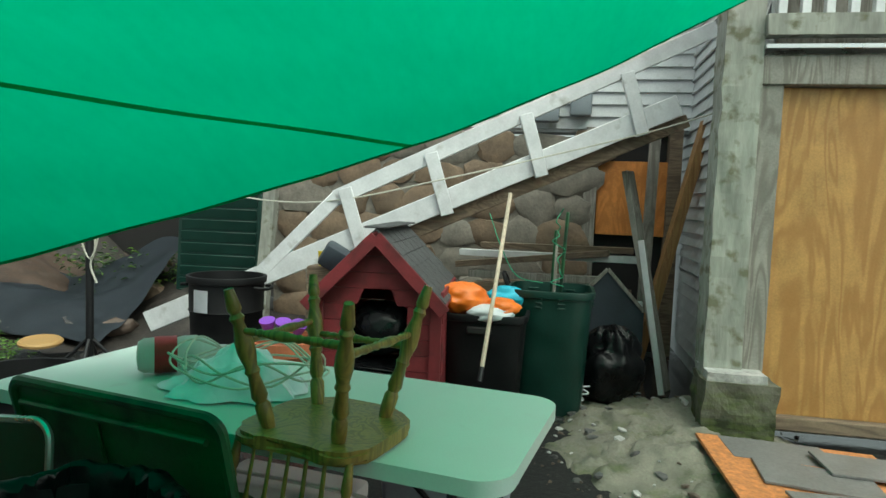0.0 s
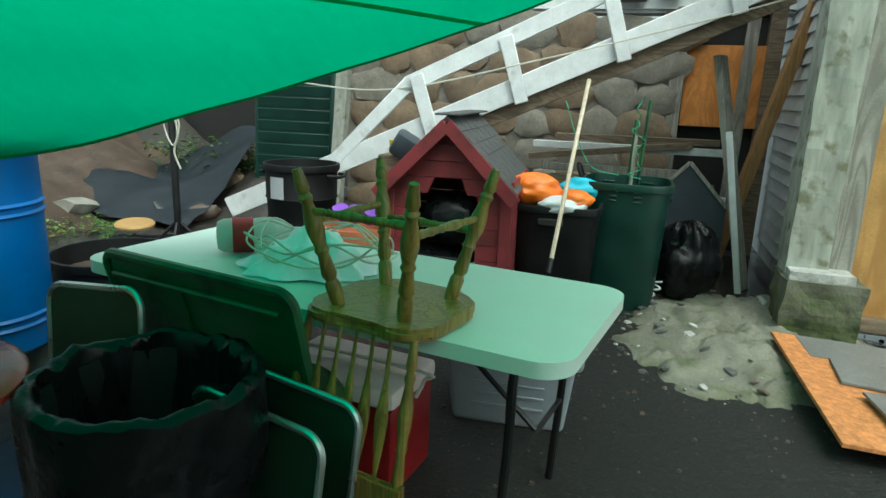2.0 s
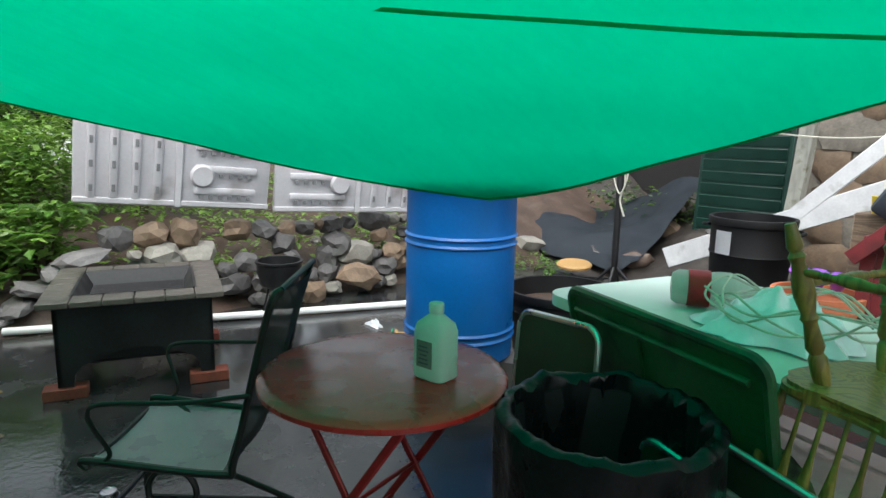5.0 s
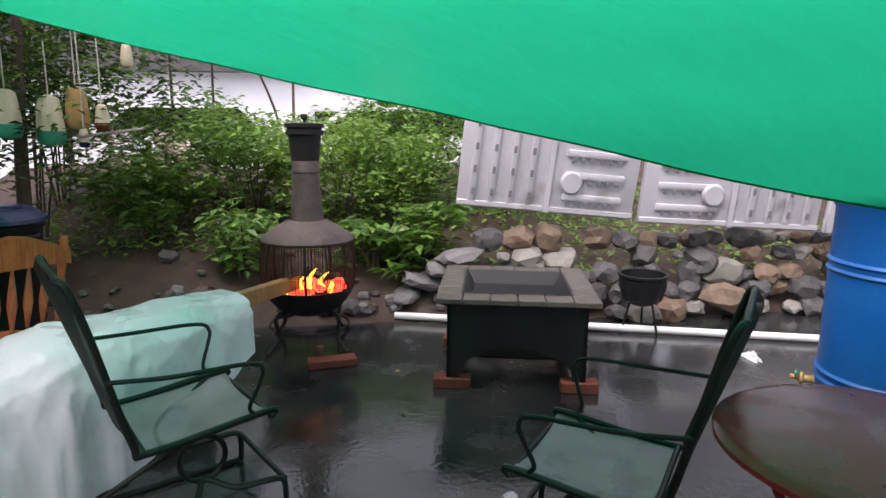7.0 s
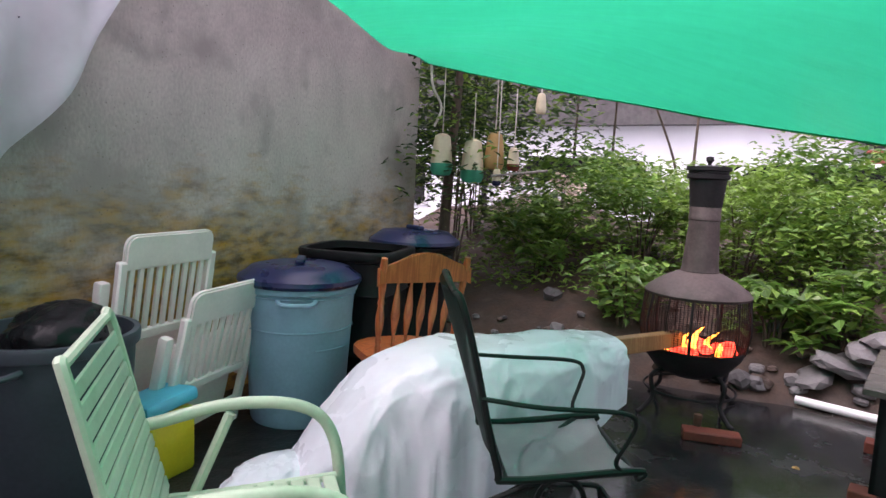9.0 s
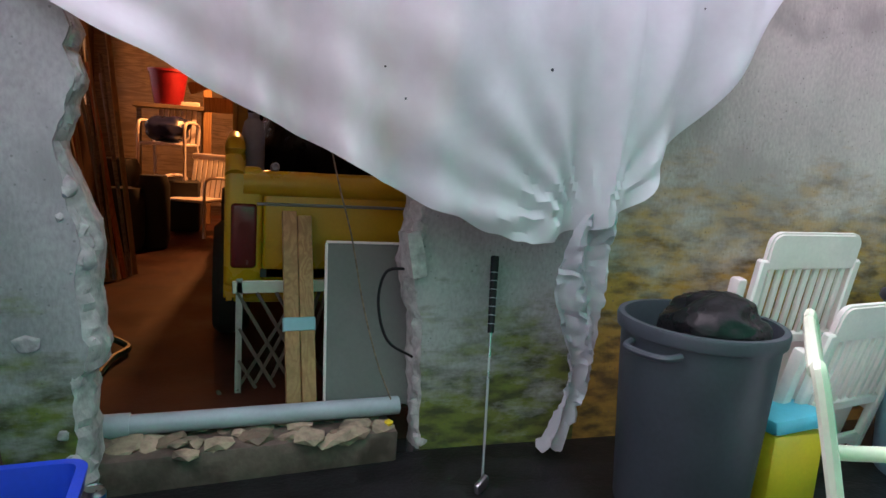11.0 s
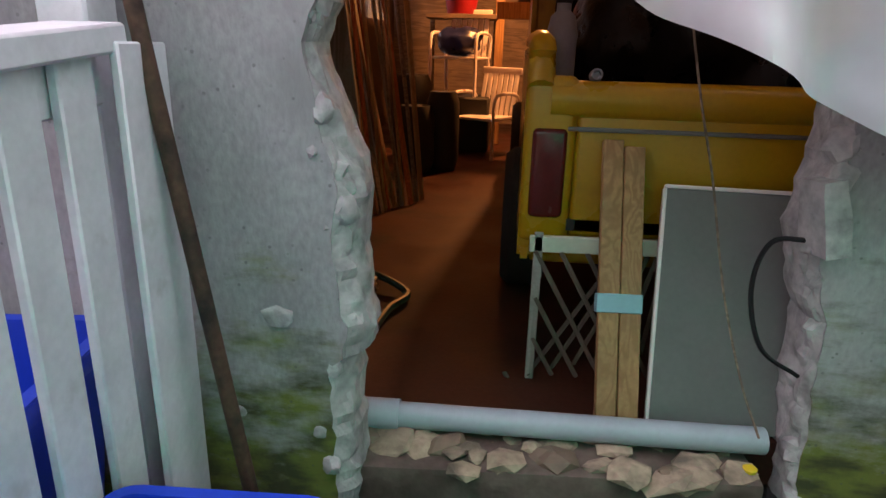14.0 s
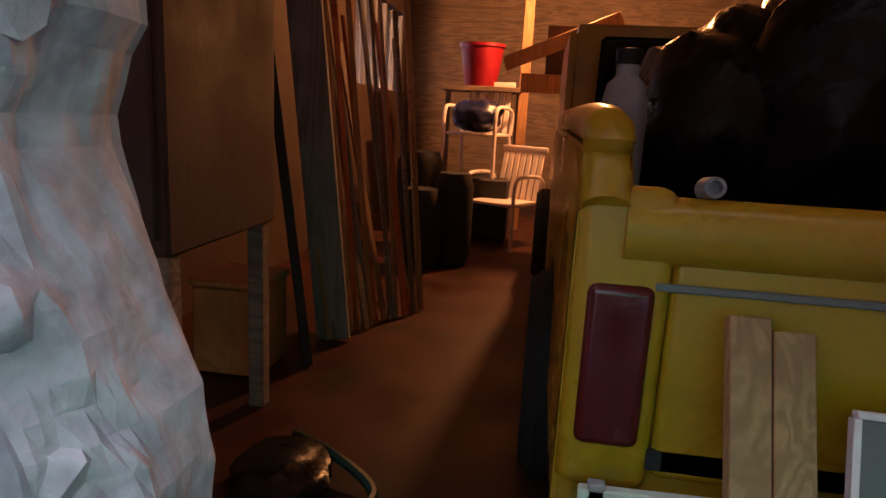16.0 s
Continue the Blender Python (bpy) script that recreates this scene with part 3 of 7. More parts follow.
def wall_piece(name, edge, far, depth, material, rough_mat, label, angle, at):
    """A wall whose one end is broken: edge is its broken outline, far the x of its sound end."""
    w = thing(name, label, "wall", at, angle, kind="structure")
    part("wall_face", prism(B(), edge + [(far, edge[-1][1]), (far, edge[0][1])], depth), material, w, smooth=False)
    bm = B()
    sgn = 1 if edge[len(edge) // 2][0] > far else -1
    n, rows = len(edge), 22

    def lip(u, v):
        # the cut core of the wall is fairly flat, its outer skin broken and ragged
        x, z = edge[min(n - 1, round(u * (n - 1)))]
        p = Vector((z * 6, v * 1.6, sgn))
        k = min(1.0, math.sin(math.pi * v) ** 0.5 * 1.3)
        skin = max(0.0, (v - 0.55) / 0.45)
        step = 0.022 * max(-1, min(1, (1.04 - z) * 14)) if sgn < 0 else 0.0
        gouge = 0.012 * max(0.0, math.sin(z * 46 + v * 5 + 3 * noise.noise(p * 0.7)) - 0.55) * (z < 1.04)
        out = -0.008 + k * (0.035 + step * (1 - 0.6 * skin) - gouge + 0.012 * noise.noise(p) - 0.02 * skin
                            + (0.006 + 0.035 * skin) * abs(noise.noise(p * 2.2)) + (0.003 + 0.016 * skin) * noise.noise(p * 6.5))
        return (x + sgn * out, depth * v, z)

    sheet(bm, lip, n - 1, rows)
    part("broken_edge", bm, rough_mat, w, "pale broken concrete edge", smooth=False)
    rg = random.Random(len(name))
    for k in range(60):
        x, z = edge[rg.randrange(n)]
        if z < 1.8:
            part("concrete_lump", stone(B(), (x - sgn * rg.uniform(-0.01, 0.03), depth - rg.uniform(0.015, 0.05), z), rg.uniform(0.025, 0.075), rg, 1.2, 2), rough_mat, w)
    return w


wl = wall_piece("wall_garage_left", jagged(-0.02, 2.9, lambda z: 0.335 + 0.02 * z + 0.05 * max(0, 1 - abs(z - 1.12) / 0.22) + (0.03 if z < 0.45 else 0), 0.022, 11), 3.2, 0.2, M_conc_hole, M_rubble,
                "mossy grey concrete wall with a broken opening edge", 180, (0, 0, 0))
wl.matrix_basis = Matrix.Translation((0, -2.78, 0))
# right hand piece runs the other way and turns a little
ang = math.degrees(math.atan2(WALL_B.y - WALL_A.y, WALL_B.x - WALL_A.x)) + 180
wr = wall_piece("wall_garage_right", jagged(-0.02, 2.9, lambda z: -0.075 + 0.055 * z + (0.04 * max(0, 1 - abs(z - 0.75) / 0.2)), 0.016, 23), -0.75, 0.2, M_conc_hole, M_rubble,
                "mossy grey concrete wall beside the opening", 0, (0, 0, 0))
wr.rotation_euler = (0, 0, radians(ang))
wr.location = (-0.74, -2.99, 0)
w2 = thing("wall_garage_long", "stained tall grey concrete garage wall", "wall", (-0.74, -2.99, 0), ang, kind="structure")
part("wall_face", box(B(), 3.45, 0.2, 3.1, pose(-0.75 - 1.725, 0.1, 1.53)), M_concrete, w2, smooth=False)
part("wall_top", box(B(), 4.2, 0.22, 0.2, pose(-2.1, 0.1, 3.1)), M_concrete, w2, smooth=False)
# added out of sight behind the sheet, keeps daylight out of the garage
solid("lintel", box(B(), 1.36, 0.16, 1.45, pose(-0.18, -2.82, 2.44)), M_concrete, "unseen panel added behind the sheet to block daylight", "lintel", "structure", smooth=False)
solid("wall_corner_return", box(B(), 0.2, 7.5, 3.2, pose(-4.86, -6.6, 1.58)), M_concrete, "garage end wall of stained concrete", "wall", "structure", smooth=False)

# patches of spalled concrete on the face beside the hole
rng = random.Random(5)
for k in range(3):
    c = ((0.487, -2.574, 0.552), (0.40, -2.574, 0.26), (0.60, -2.574, 0.30))[k]
    bm = stone(B(), c, (0.055, 0.04, 0.045)[k], rng, 0.8, 2)
    for v in bm.verts:
        v.co.y = c[1] - 0.004 + (v.co.y - c[1]) * 0.2
    solid("concrete_patch", bm, M_rubble, "pale chip of broken concrete in the wall", "concrete chip")

# sill of rubble under the opening
solid("wall_head", box(B(), 6.0, 0.42, 0.3, pose(0.3, -2.78, 3.05)), M_concrete, "concrete head along the top of the garage wall", "wall", "structure", smooth=False)
sill = thing("sill", "low rubble sill across the broken wall opening", "sill", kind="structure")
part("sill_base", box(B(), 1.04, 0.24, 0.17, pose(-0.17, -2.80, 0.04, 0, 0, 4), 0.02, 2), M_rockbrown, sill)
for k in range(60):
    x = 0.33 - 1.05 * rng.random()
    part("rubble_chip", stone(B(), (x, -2.78 + 0.03 * (x - 0.3) + rng.uniform(-0.10, 0.12), 0.118 + rng.uniform(-0.015, 0.02)), rng.uniform(0.04, 0.15), rng, 0.35, 1, yaw=rng.uniform(-0.4, 0.4)),
         M_sill if k % 4 else M_rocktan, sill, smooth=False)

solid("wall_yard_side", box(B(), 0.16, 2.6, 2.7, pose(2.35, -1.65, 1.33)), M_concrete, "plain stained concrete wall behind the picket rail", "wall", "structure", smooth=False)

# garage shell
solid("garage_floor", box(B(), 7.4, 7.45, 0.14, pose(-1.1, -6.62, 0.066)), M_garage_floor, "worn red-brown painted garage floor", "floor", "structure", smooth=False)
solid("wall_garage_back", box(B(), 7.4, 0.15, 3.0, pose(-1.1, -10.3, 1.48)), M_timber, "dark brown back wall of the garage", "wall", "structure", smooth=False)
gw = thing("wall_garage_side", "dark brown garage side wall with a bright window", "wall", kind="structure")
part("wall_lower", box(B(), 0.12, 7.1, 1.45, pose(1.75, -6.7, 0.70)), M_brownpaint, gw, smooth=False)
part("wall_upper", box(B(), 0.12, 7.1, 0.7, pose(1.75, -6.7, 2.65)), M_brownpaint, gw, smooth=False)
for y0, y1 in ((-3.15, -5.6), (-6.05, -7.85), (-9.9, -10.25)):
    part("wall_pier", box(B(), 0.12, abs(y1 - y0), 0.9, pose(1.75, (y0 + y1) / 2, 1.875)), M_brownpaint, gw, smooth=False)
for yy in (-5.82, -8.07, -8.48, -8.88, -9.28, -9.68):
    part("window_pane", box(B(), 0.012, 0.36, 0.9, pose(1.75, yy, 1.875)), M_glass, gw).visible_shadow = False
for yy in (-5.62, -6.02, -7.87, -8.27, -8.68, -9.08, -9.48, -9.88):
    part("window_bar", box(B(), 0.06, 0.04, 0.9, pose(1.75, yy, 1.875)), M_weathered, gw)
solid("ceiling", box(B(), 7.6, 7.4, 0.12, pose(-1.1, -6.8, 2.96)), M_timber, "dark timber garage ceiling", "ceiling", "structure", smooth=False)

# ---- house corner with peeling post, plywood door and siding ----
post = thing("corner_post", "thick corner post with peeling white paint and moss", "post", (1.42, 4.42, 0), kind="structure")


def rough_box(sx, sy, sz, m, amp=0.006, cuts=14):
    bm = B()
    box(bm, sx, sy, sz)
    bmesh.ops.subdivide_edges(bm, edges=bm.edges[:], cuts=cuts, use_grid_fill=True)
    for v in bm.verts:
        v.co += Vector((noise.noise(v.co * 9), noise.noise(v.co * 9 + Vector((7, 0, 0))), 0)) * amp
    bmesh.ops.transform(bm, matrix=m, verts=bm.verts)
    return bm


part("post_shaft", rough_box(0.22, 0.24, 3.2, pose(0, 0, 1.98), 0.014, 24), M_peel, post, smooth=False)
part("post_board", rough_box(0.13, 0.05, 2.0, pose(0.18, -0.06, 1.35), 0.006), M_weathered, post, "bare grey weathered board")
ped = thing("footing", "mossy concrete footing under the corner post", "footing", (1.5, 4.32, 0), kind="structure")
part("footing_block", rough_box(0.42, 0.34, 0.42, pose(0, 0, 0.2), 0.02, 8), M_footing, ped, smooth=False)
part("footing_cap", rough_box(0.34, 0.3, 0.06, pose(-0.02, 0, 0.43), 0.015, 6), M_rubble, ped, smooth=False)
sw = thing("wall_house_side", "house side wall clad in white clapboard", "wall", kind="structure")
part("wall_core", box(B(), 0.14, 3.0, 3.8, pose(1.68, 6.0, 1.9)), M_siding, sw, smooth=False)
clap = B()
box(clap, 0.016, 3.0, 0.124, pose(0, 0, 0, 0, 13), 0.002)
clap_me = finish(clap, "clapboard", M_siding)
for k in range(30):
    o = new("clapboard", clap_me)
    o.matrix_basis = pose(1.595, 6.0, 0.22 + 0.118 * k)
    o.parent = sw
pw = thing("wall_house_front", "house wall with a plywood sheet nailed over a doorway", "wall", kind="structure")
part("wall_core", box(B(), 2.6, 0.14, 3.4, pose(2.95, 4.53, 1.75)), M_weathered, pw, smooth=False)
part("plywood_sheet", box(B(), 1.22, 0.02, 2.0, pose(2.24, 4.40, 1.18), 0.003), M_ply, pw, "fresh orange-brown plywood sheet")
part("beam", box(B(), 1.7, 0.09, 0.17, pose(2.38, 4.36, 2.27), 0.006), M_weathered, pw, "grey weathered header beam")
part("flashing", box(B(), 1.7, 0.14, 0.03, pose(2.38, 4.34, 2.40), 0.004), M_aluminium, pw)
part("deck_edge", rough_box(1.7, 0.1, 0.12, pose(2.38, 4.30, 2.52), 0.008), M_peel, pw, "mossy green deck edge board")
for k in range(6):
    part("baluster", box(B(), 0.05, 0.05, 0.9, pose(1.62 + 0.13 * k, 4.34, 3.03), 0.003), M_white_paint, pw)
part("threshold", box(B(), 1.3, 0.12, 0.08, pose(2.26, 4.38, 0.14), 0.006), M_timber, pw)

# back house behind the stair
bh = thing("wall_back_house", "back house with a rough stone basement wall under white clapboard", "wall", kind="structure")
part("stone_core", box(B(), 3.3, 0.3, 3.2, pose(-0.95, 6.75, 0.5)), M_mortar, bh, smooth=False)
part("upper_core", box(B(), 5.4, 0.25, 2.2, pose(-0.2, 6.78, 3.25)), M_siding, bh, smooth=False)
bclap = B()
box(bclap, 5.4, 0.016, 0.126, pose(0, 0, 0, -13), 0.002)
bclap_me = finish(bclap, "clapboard", M_siding)
for k in range(14):
    o = new("clapboard", bclap_me)
    o.matrix_basis = pose(-0.2, 6.635, 2.24 + 0.12 * k)
    o.parent = bh
rng = random.Random(9)
for row in range(7):
    x = -2.55
    while x < 0.62:
        w = rng.uniform(0.28, 0.62)
        bm = B()
        stone(bm, (x + w / 2, 6.58 + rng.uniform(-0.02, 0.03), 0.25 + row * 0.29 + rng.uniform(-0.03, 0.03)), 1.0, rng, 1.0, 2, yaw=0.0)
        cx = x + w / 2
        for v in bm.verts:
            v.co.x = cx + (v.co.x - cx) * w * 0.96
            v.co.y = 6.59 + (v.co.y - 6.58) * 0.08
            zc = 0.25 + row * 0.29
            v.co.z = zc + (v.co.z - zc) * 0.31
        part("stone", bm, M_rocktan if rng.random() < 0.62 else M_mortar, bh)
        x += w * 0.97
# doorway in the basement with a lit orange board behind
db = thing("basement_door", "dark basement doorway with an orange board in its opening", "door", kind="structure")
part("jamb", box(B(), 0.12, 0.2, 2.2, pose(0.68, 6.68, 1.1), 0.004), M_weathered, db)
part("jamb", box(B(), 0.12, 0.2, 2.2, pose(1.46, 6.68, 1.1), 0.004), M_timber, db)
part("door_board", box(B(), 0.66, 0.03, 0.72, pose(1.08, 6.66, 1.52), 0.003), M_ply_orange, db, "bright orange board")
# near-black panel in place of the shaded room behind the doorway
part("doorway_shade", box(B(), 0.9, 0.06, 2.2, pose(1.07, 6.76, 1.1)), M_darkvoid, db)

# cracked concrete pad by the house
def pad_fn(u, v):
    a = 2 * math.pi * u
    r = v * (1 + 0.22 * noise.noise(Vector((math.cos(a) * 1.3, math.sin(a) * 1.3, 4))) + 0.10 * noise.noise(Vector((math.cos(a) * 6, math.sin(a) * 6, 4))))
    x, y = 1.15 + 0.78 * r * math.cos(a), 4.2 + 1.05 * r * math.sin(a)
    z = 0.12 * (1 - v ** 3) + 0.05 * noise.noise(Vector((x * 3, y * 3, 0))) - 0.03 * max(0.0, 1 - 14 * abs(noise.noise(Vector((x * 1.7, y * 1.7, 8))))) + (0.03 * noise.noise(Vector((x * 11, y * 11, 0)))) + 0.018 * noise.noise(Vector((x * 29, y * 29, 0)))
    return (x, y, -0.02 + max(0, z))


solid("concrete_pad", sheet(B(), pad_fn, 130, 50), M_conc_pad, "broken sloping concrete pad with moss and grit", "pavement", "structure")
rng = random.Random(61)
for k in range(110):
    u, v = rng.random(), 0.3 + 0.8 * math.sqrt(rng.random())
    q = pad_fn(u, min(1, v))
    solid("concrete_chip", stone(B(), (q[0], q[1], max(0.0, q[2]) + 0.005), 0.015 + 0.06 * rng.random() ** 2, rng, 0.5, 1), (M_rubble, M_rockbrown, M_rockgrey)[k % 3], "broken chip of concrete beside the house", "concrete chip", group="chips on the pad", smooth=False)

# ---- tarpaulin ----
C1, C2, C3, C4 = Vector((-1.70, 1.86, 1.12)), Vector((-4.6, -2.35, 2.12)), Vector((0.9, -0.45, 2.05)), Vector((1.47, 4.0, 2.66))


def tarp_at(u, v):
    """u from the low corner towards the wall, v from the low corner towards the house."""
    p = C1 * (1 - u) * (1 - v) + C2 * u * (1 - v) + C4 * (1 - u) * v + C3 * u * v
    p.z -= 0.18 * math.sin(math.pi * v) * (1 - u) ** 2            # sag of the house edge
    p.z -= 0.06 * math.sin(math.pi * u) * (1 - v) ** 2            # sag of the wall edge
    p.z -= 0.30 * math.sin(math.pi * u) * v ** 2 * 0.3
    p.z -= 0.24 * math.sin(math.pi * v) * u ** 3                  # sag of the edge along the wall
    near = u + v
    p.z -= 0.05 * math.exp(-near * near * 18)
    p.z += 0.012 * math.sin(22 * v + 5 * u) * u + 0.010 * noise.noise(Vector((u * 9, v * 9, 0)))
    # rounded low corner
    k = max(0.0, 0.10 - near) / 0.10
    p += (C3 - C1).normalized() * 0.16 * k * k
    return p


tarp = thing("tarpaulin", "bright green tarpaulin stretched overhead as a canopy", "tarpaulin")
part("tarp_sheet", sheet(B(), tarp_at, 70, 70), M_tarp, tarp)


# narrow darker green stripe just below the sheet
def stripe_fn(u, v):
    a, b = 0.0 + 0.34 * u, 0.46 - 0.12 * u
    p = tarp_at(a + 0.002 * (v - 0.5), b + 0.009 * (v - 0.5))
    p.z -= 0.004
    return p


part("tarp_stripe", sheet(B(), stripe_fn, 50, 2), M_tarp_dark, tarp, "darker green stripe across the sheet")
hem = B()
tube(hem, [tarp_at(0, k / 40) for k in range(41)], 0.006, 6)
part("hem", hem, M_tarp_dark, tarp, "dark hem of the sheet")
hem = B()
tube(hem, [tarp_at(k / 40, 0) for k in range(41)], 0.005, 6)
part("hem", hem, M_tarp_dark, tarp, "dark hem of the sheet")

# ---- things round the folding table ----
def folding_table(at, rz):
    t = thing("folding_table", "white plastic folding table with black metal legs", "table", at, rz)
    o, n = [], 10
    for cx, cy, a0 in ((0.815, 0.28, 0), (-0.815, 0.28, 90), (-0.815, -0.28, 180), (0.815, -0.28, 270)):
        for k in range(n + 1):
            a = radians(a0 + 90 * k / n)
            o.append((cx + 0.1 * math.cos(a), cy + 0.1 * math.sin(a)))
    part("tabletop", prism(B(), o, 0.045, pose(0, 0, 0.74, 90) @ Matrix.Scale(-1, 4, (0, 1, 0)), 0.010), M_table, t)
    for s in (-1, 1):
        f = B()
        tube(f, curve([(s * 0.72, -0.27, 0.0), (s * 0.74, -0.27, 0.4), (s * 0.75, -0.27, 0.68), (s * 0.75, 0.0, 0.685), (s * 0.75, 0.27, 0.68), (s * 0.74, 0.27, 0.4), (s * 0.72, 0.27, 0.0)], 6), 0.014, 8)
        part("leg_frame", f, M_blackmetal, t)
        f = B()
        tube(f, [(s * 0.737, -0.27, 0.33), (s * 0.737, 0.27, 0.33)], 0.010, 6)
        part("crossbar", f, M_blackmetal, t)
        f = B()
        tube(f, [(s * 0.3, 0.0, 0.685), (s * 0.45, 0.0, 0.58), (s * 0.735, 0.0, 0.34)], 0.010, 6)
        part("brace", f, M_blackmetal, t)
    return t


folding_table((-0.55, 2.22, 0), -10)


def turned(l, r):
    return [(r * 0.65, 0), (r * 0.8, 0.06 * l), (r * 1.0, 0.14 * l), (r * 0.7, 0.17 * l), (r * 1.05, 0.2 * l), (r * 0.75, 0.24 * l), (r * 1.25, 0.36 * l), (r * 1.3, 0.44 * l),
            (r * 0.85, 0.55 * l), (r * 1.1, 0.58 * l), (r * 0.8, 0.61 * l), (r * 1.15, 0.76 * l), (r * 0.8, 0.8 * l), (r * 1.1, 0.83 * l), (r * 1.1, 0.93 * l), (r * 0.9, l)]


def along(a, b):
    a, b = Vector(a), Vector(b)
    return Matrix.Translation(a) @ (b - a).to_track_quat("Z", "Y").to_matrix().to_4x4(), (b - a).length


def spindle(bm, a, b, r, seg=12):
    m, l = along(a, b)
    return lathe(bm, turned(l, r), seg, m)


def dining_chair(name, label, m, wood):
    """A spindle-back chair standing on its feet at z = 0, facing -y."""
    c = thing(name, label, "chair")
    c.matrix_basis = m
    o = []
    for k in range(40):
        a = 2 * math.pi * k / 40
        x, y = 0.225 * math.copysign(abs(math.cos(a)) ** 0.6, math.cos(a)), 0.215 * math.copysign(abs(math.sin(a)) ** 0.6, math.sin(a))
        if y < 0:
            y += 0.03 * math.cos(x * 14)
        o.append((x, y))
    part("seat", prism(B(), o, 0.04, pose(0, 0, 0.45, 90) @ Matrix.Scale(-1, 4, (0, 1, 0)), 0.012), wood, c)
    feet = [(-0.22, -0.21), (0.22, -0.21), (0.20, 0.22), (-0.20, 0.22)]
    tops = [(-0.125, -0.12), (0.125, -0.12), (0.12, 0.13), (-0.12, 0.13)]
    for (fx, fy), (tx, ty) in zip(feet, tops):
        part("leg", spindle(B(), (fx, fy, 0), (tx, ty, 0.415), 0.021), wood, c)
    mid = lambda i, z: tuple(feet[i][k] + (tops[i][k] - feet[i][k]) * z / 0.415 for k in (0, 1)) + (z,)
    for i, j, z in ((0, 3, 0.15), (1, 2, 0.15), (0, 1, 0.19), (3, 2, 0.12)):
        part("stretcher", spindle(B(), mid(i, z), mid(j, z), 0.012), wood, c)
    for sx in (-1, 1):
        part("back_post", spindle(B(), (sx * 0.19, 0.18, 0.44), (sx * 0.21, 0.30, 0.95), 0.016), wood, c)
    for k in range(5):
        x = -0.12 + 0.06 * k
        a, b = Vector((x, 0.19, 0.44)), Vector((x * 1.1, 0.285, 0.86))
        q, l = along(a, b)
        part("back_slat", lathe(B(), [(0.006, 0), (0.008, 0.3 * l), (0.022, 0.55 * l), (0.018, 0.68 * l), (0.007, 0.9 * l), (0.006, l)], 10, q, 0.4), wood, c)
    top = [(-0.235, 0.82), (-0.2, 0.84), (0.2, 0.84), (0.235, 0.82), (0.235, 0.90), (0.16, 0.925), (0.07, 0.965), (0, 0.975), (-0.07, 0.965), (-0.16, 0.925), (-0.235, 0.90)]
    part("top_rail", prism(B(), top, 0.025, pose(0, 0.275, 0), 0.006), wood, c)
    return c


# upside down, its seat on the table's edge and its back hanging down
dining_chair("upturned_chair", "upside-down wooden spindle-back chair resting on the table edge", pose(-0.235, 1.89, 1.165, 180, 0, -14) @ Matrix.Scale(0.93, 4), M_chairwood)

jug = thing("plastic_jug", "big clear plastic drink bottle with a red label lying down", "bottle", (-0.99, 2.34, 0.812), 35, ry=90)
jug.scale = (0.85, 0.85, 0.85)
part("jug_body", lathe(B(), [(0.02, -0.17), (0.06, -0.165), (0.075, -0.14), (0.078, -0.05), (0.07, -0.02), (0.078, 0.02), (0.078, 0.07), (0.05, 0.13), (0.028, 0.16), (0.026, 0.17)], 28), M_bottle, jug)
part("label_band", lathe(B(), [(0.0795, -0.10), (0.0797, -0.1), (0.0797, -0.01), (0.0795, -0.01)], 28), M_red_metal, jug, "red printed label")
part("cap", lathe(B(), [(0.03, 0.165), (0.03, 0.195), (0.026, 0.2)], 16), M_aluminium, jug, "pale screw cap")

# crumpled sheet with tangled cord on the table
def heap_fn(cx, cy, z0, rx, ry, h, seed, rough=0.35):
    def f(u, v):
        a, r = 2 * math.pi * u, v
        d = Vector((math.cos(a) * r * 2, math.sin(a) * r * 2, seed))
        k = 1 + rough * noise.noise(d * 1.3)
        z = h * (1 - r ** 2) * (1 + rough * 1.6 * noise.noise(d * 1.9 + Vector((3, 3, 3)))) + 0.06 * h * noise.noise(d * 6)
        return (cx + rx * r * k * math.cos(a), cy + ry * r * k * math.sin(a), z0 + max(0.0, z))
    return f


def ridge(p):
    """Sharp creases, about -0.5 to 0.5."""
    return noise.ridged_multi_fractal(p, 0.9, 2.1, 3, 1.0, 1.6) * 0.5 - 0.55


def bag_fn(c, rx, ry, h, seed, pleats=0.0):
    """A closed crumpled bag that stands on c."""
    off = Vector((seed * 3.7, seed * 1.3, seed))

    def f(u, v):
        a, b = 2 * math.pi * u, math.pi * v
        d = Vector((math.cos(a) * math.sin(b), math.sin(a) * math.sin(b), -math.cos(b)))
        k = 1 + 0.22 * noise.noise(d * 1.4 + off) + 0.16 * ridge(d * 1.6 + off) + 0.05 * ridge(d * 4.5 + off) + pleats * math.sin(9 * a + 3 * noise.noise(d * 2 + off)) * v
        return (c[0] + rx * d.x * k, c[1] + ry * d.y * k, max(c[2], c[2] + h * 0.46 * (1 + d.z * k)))
    return f


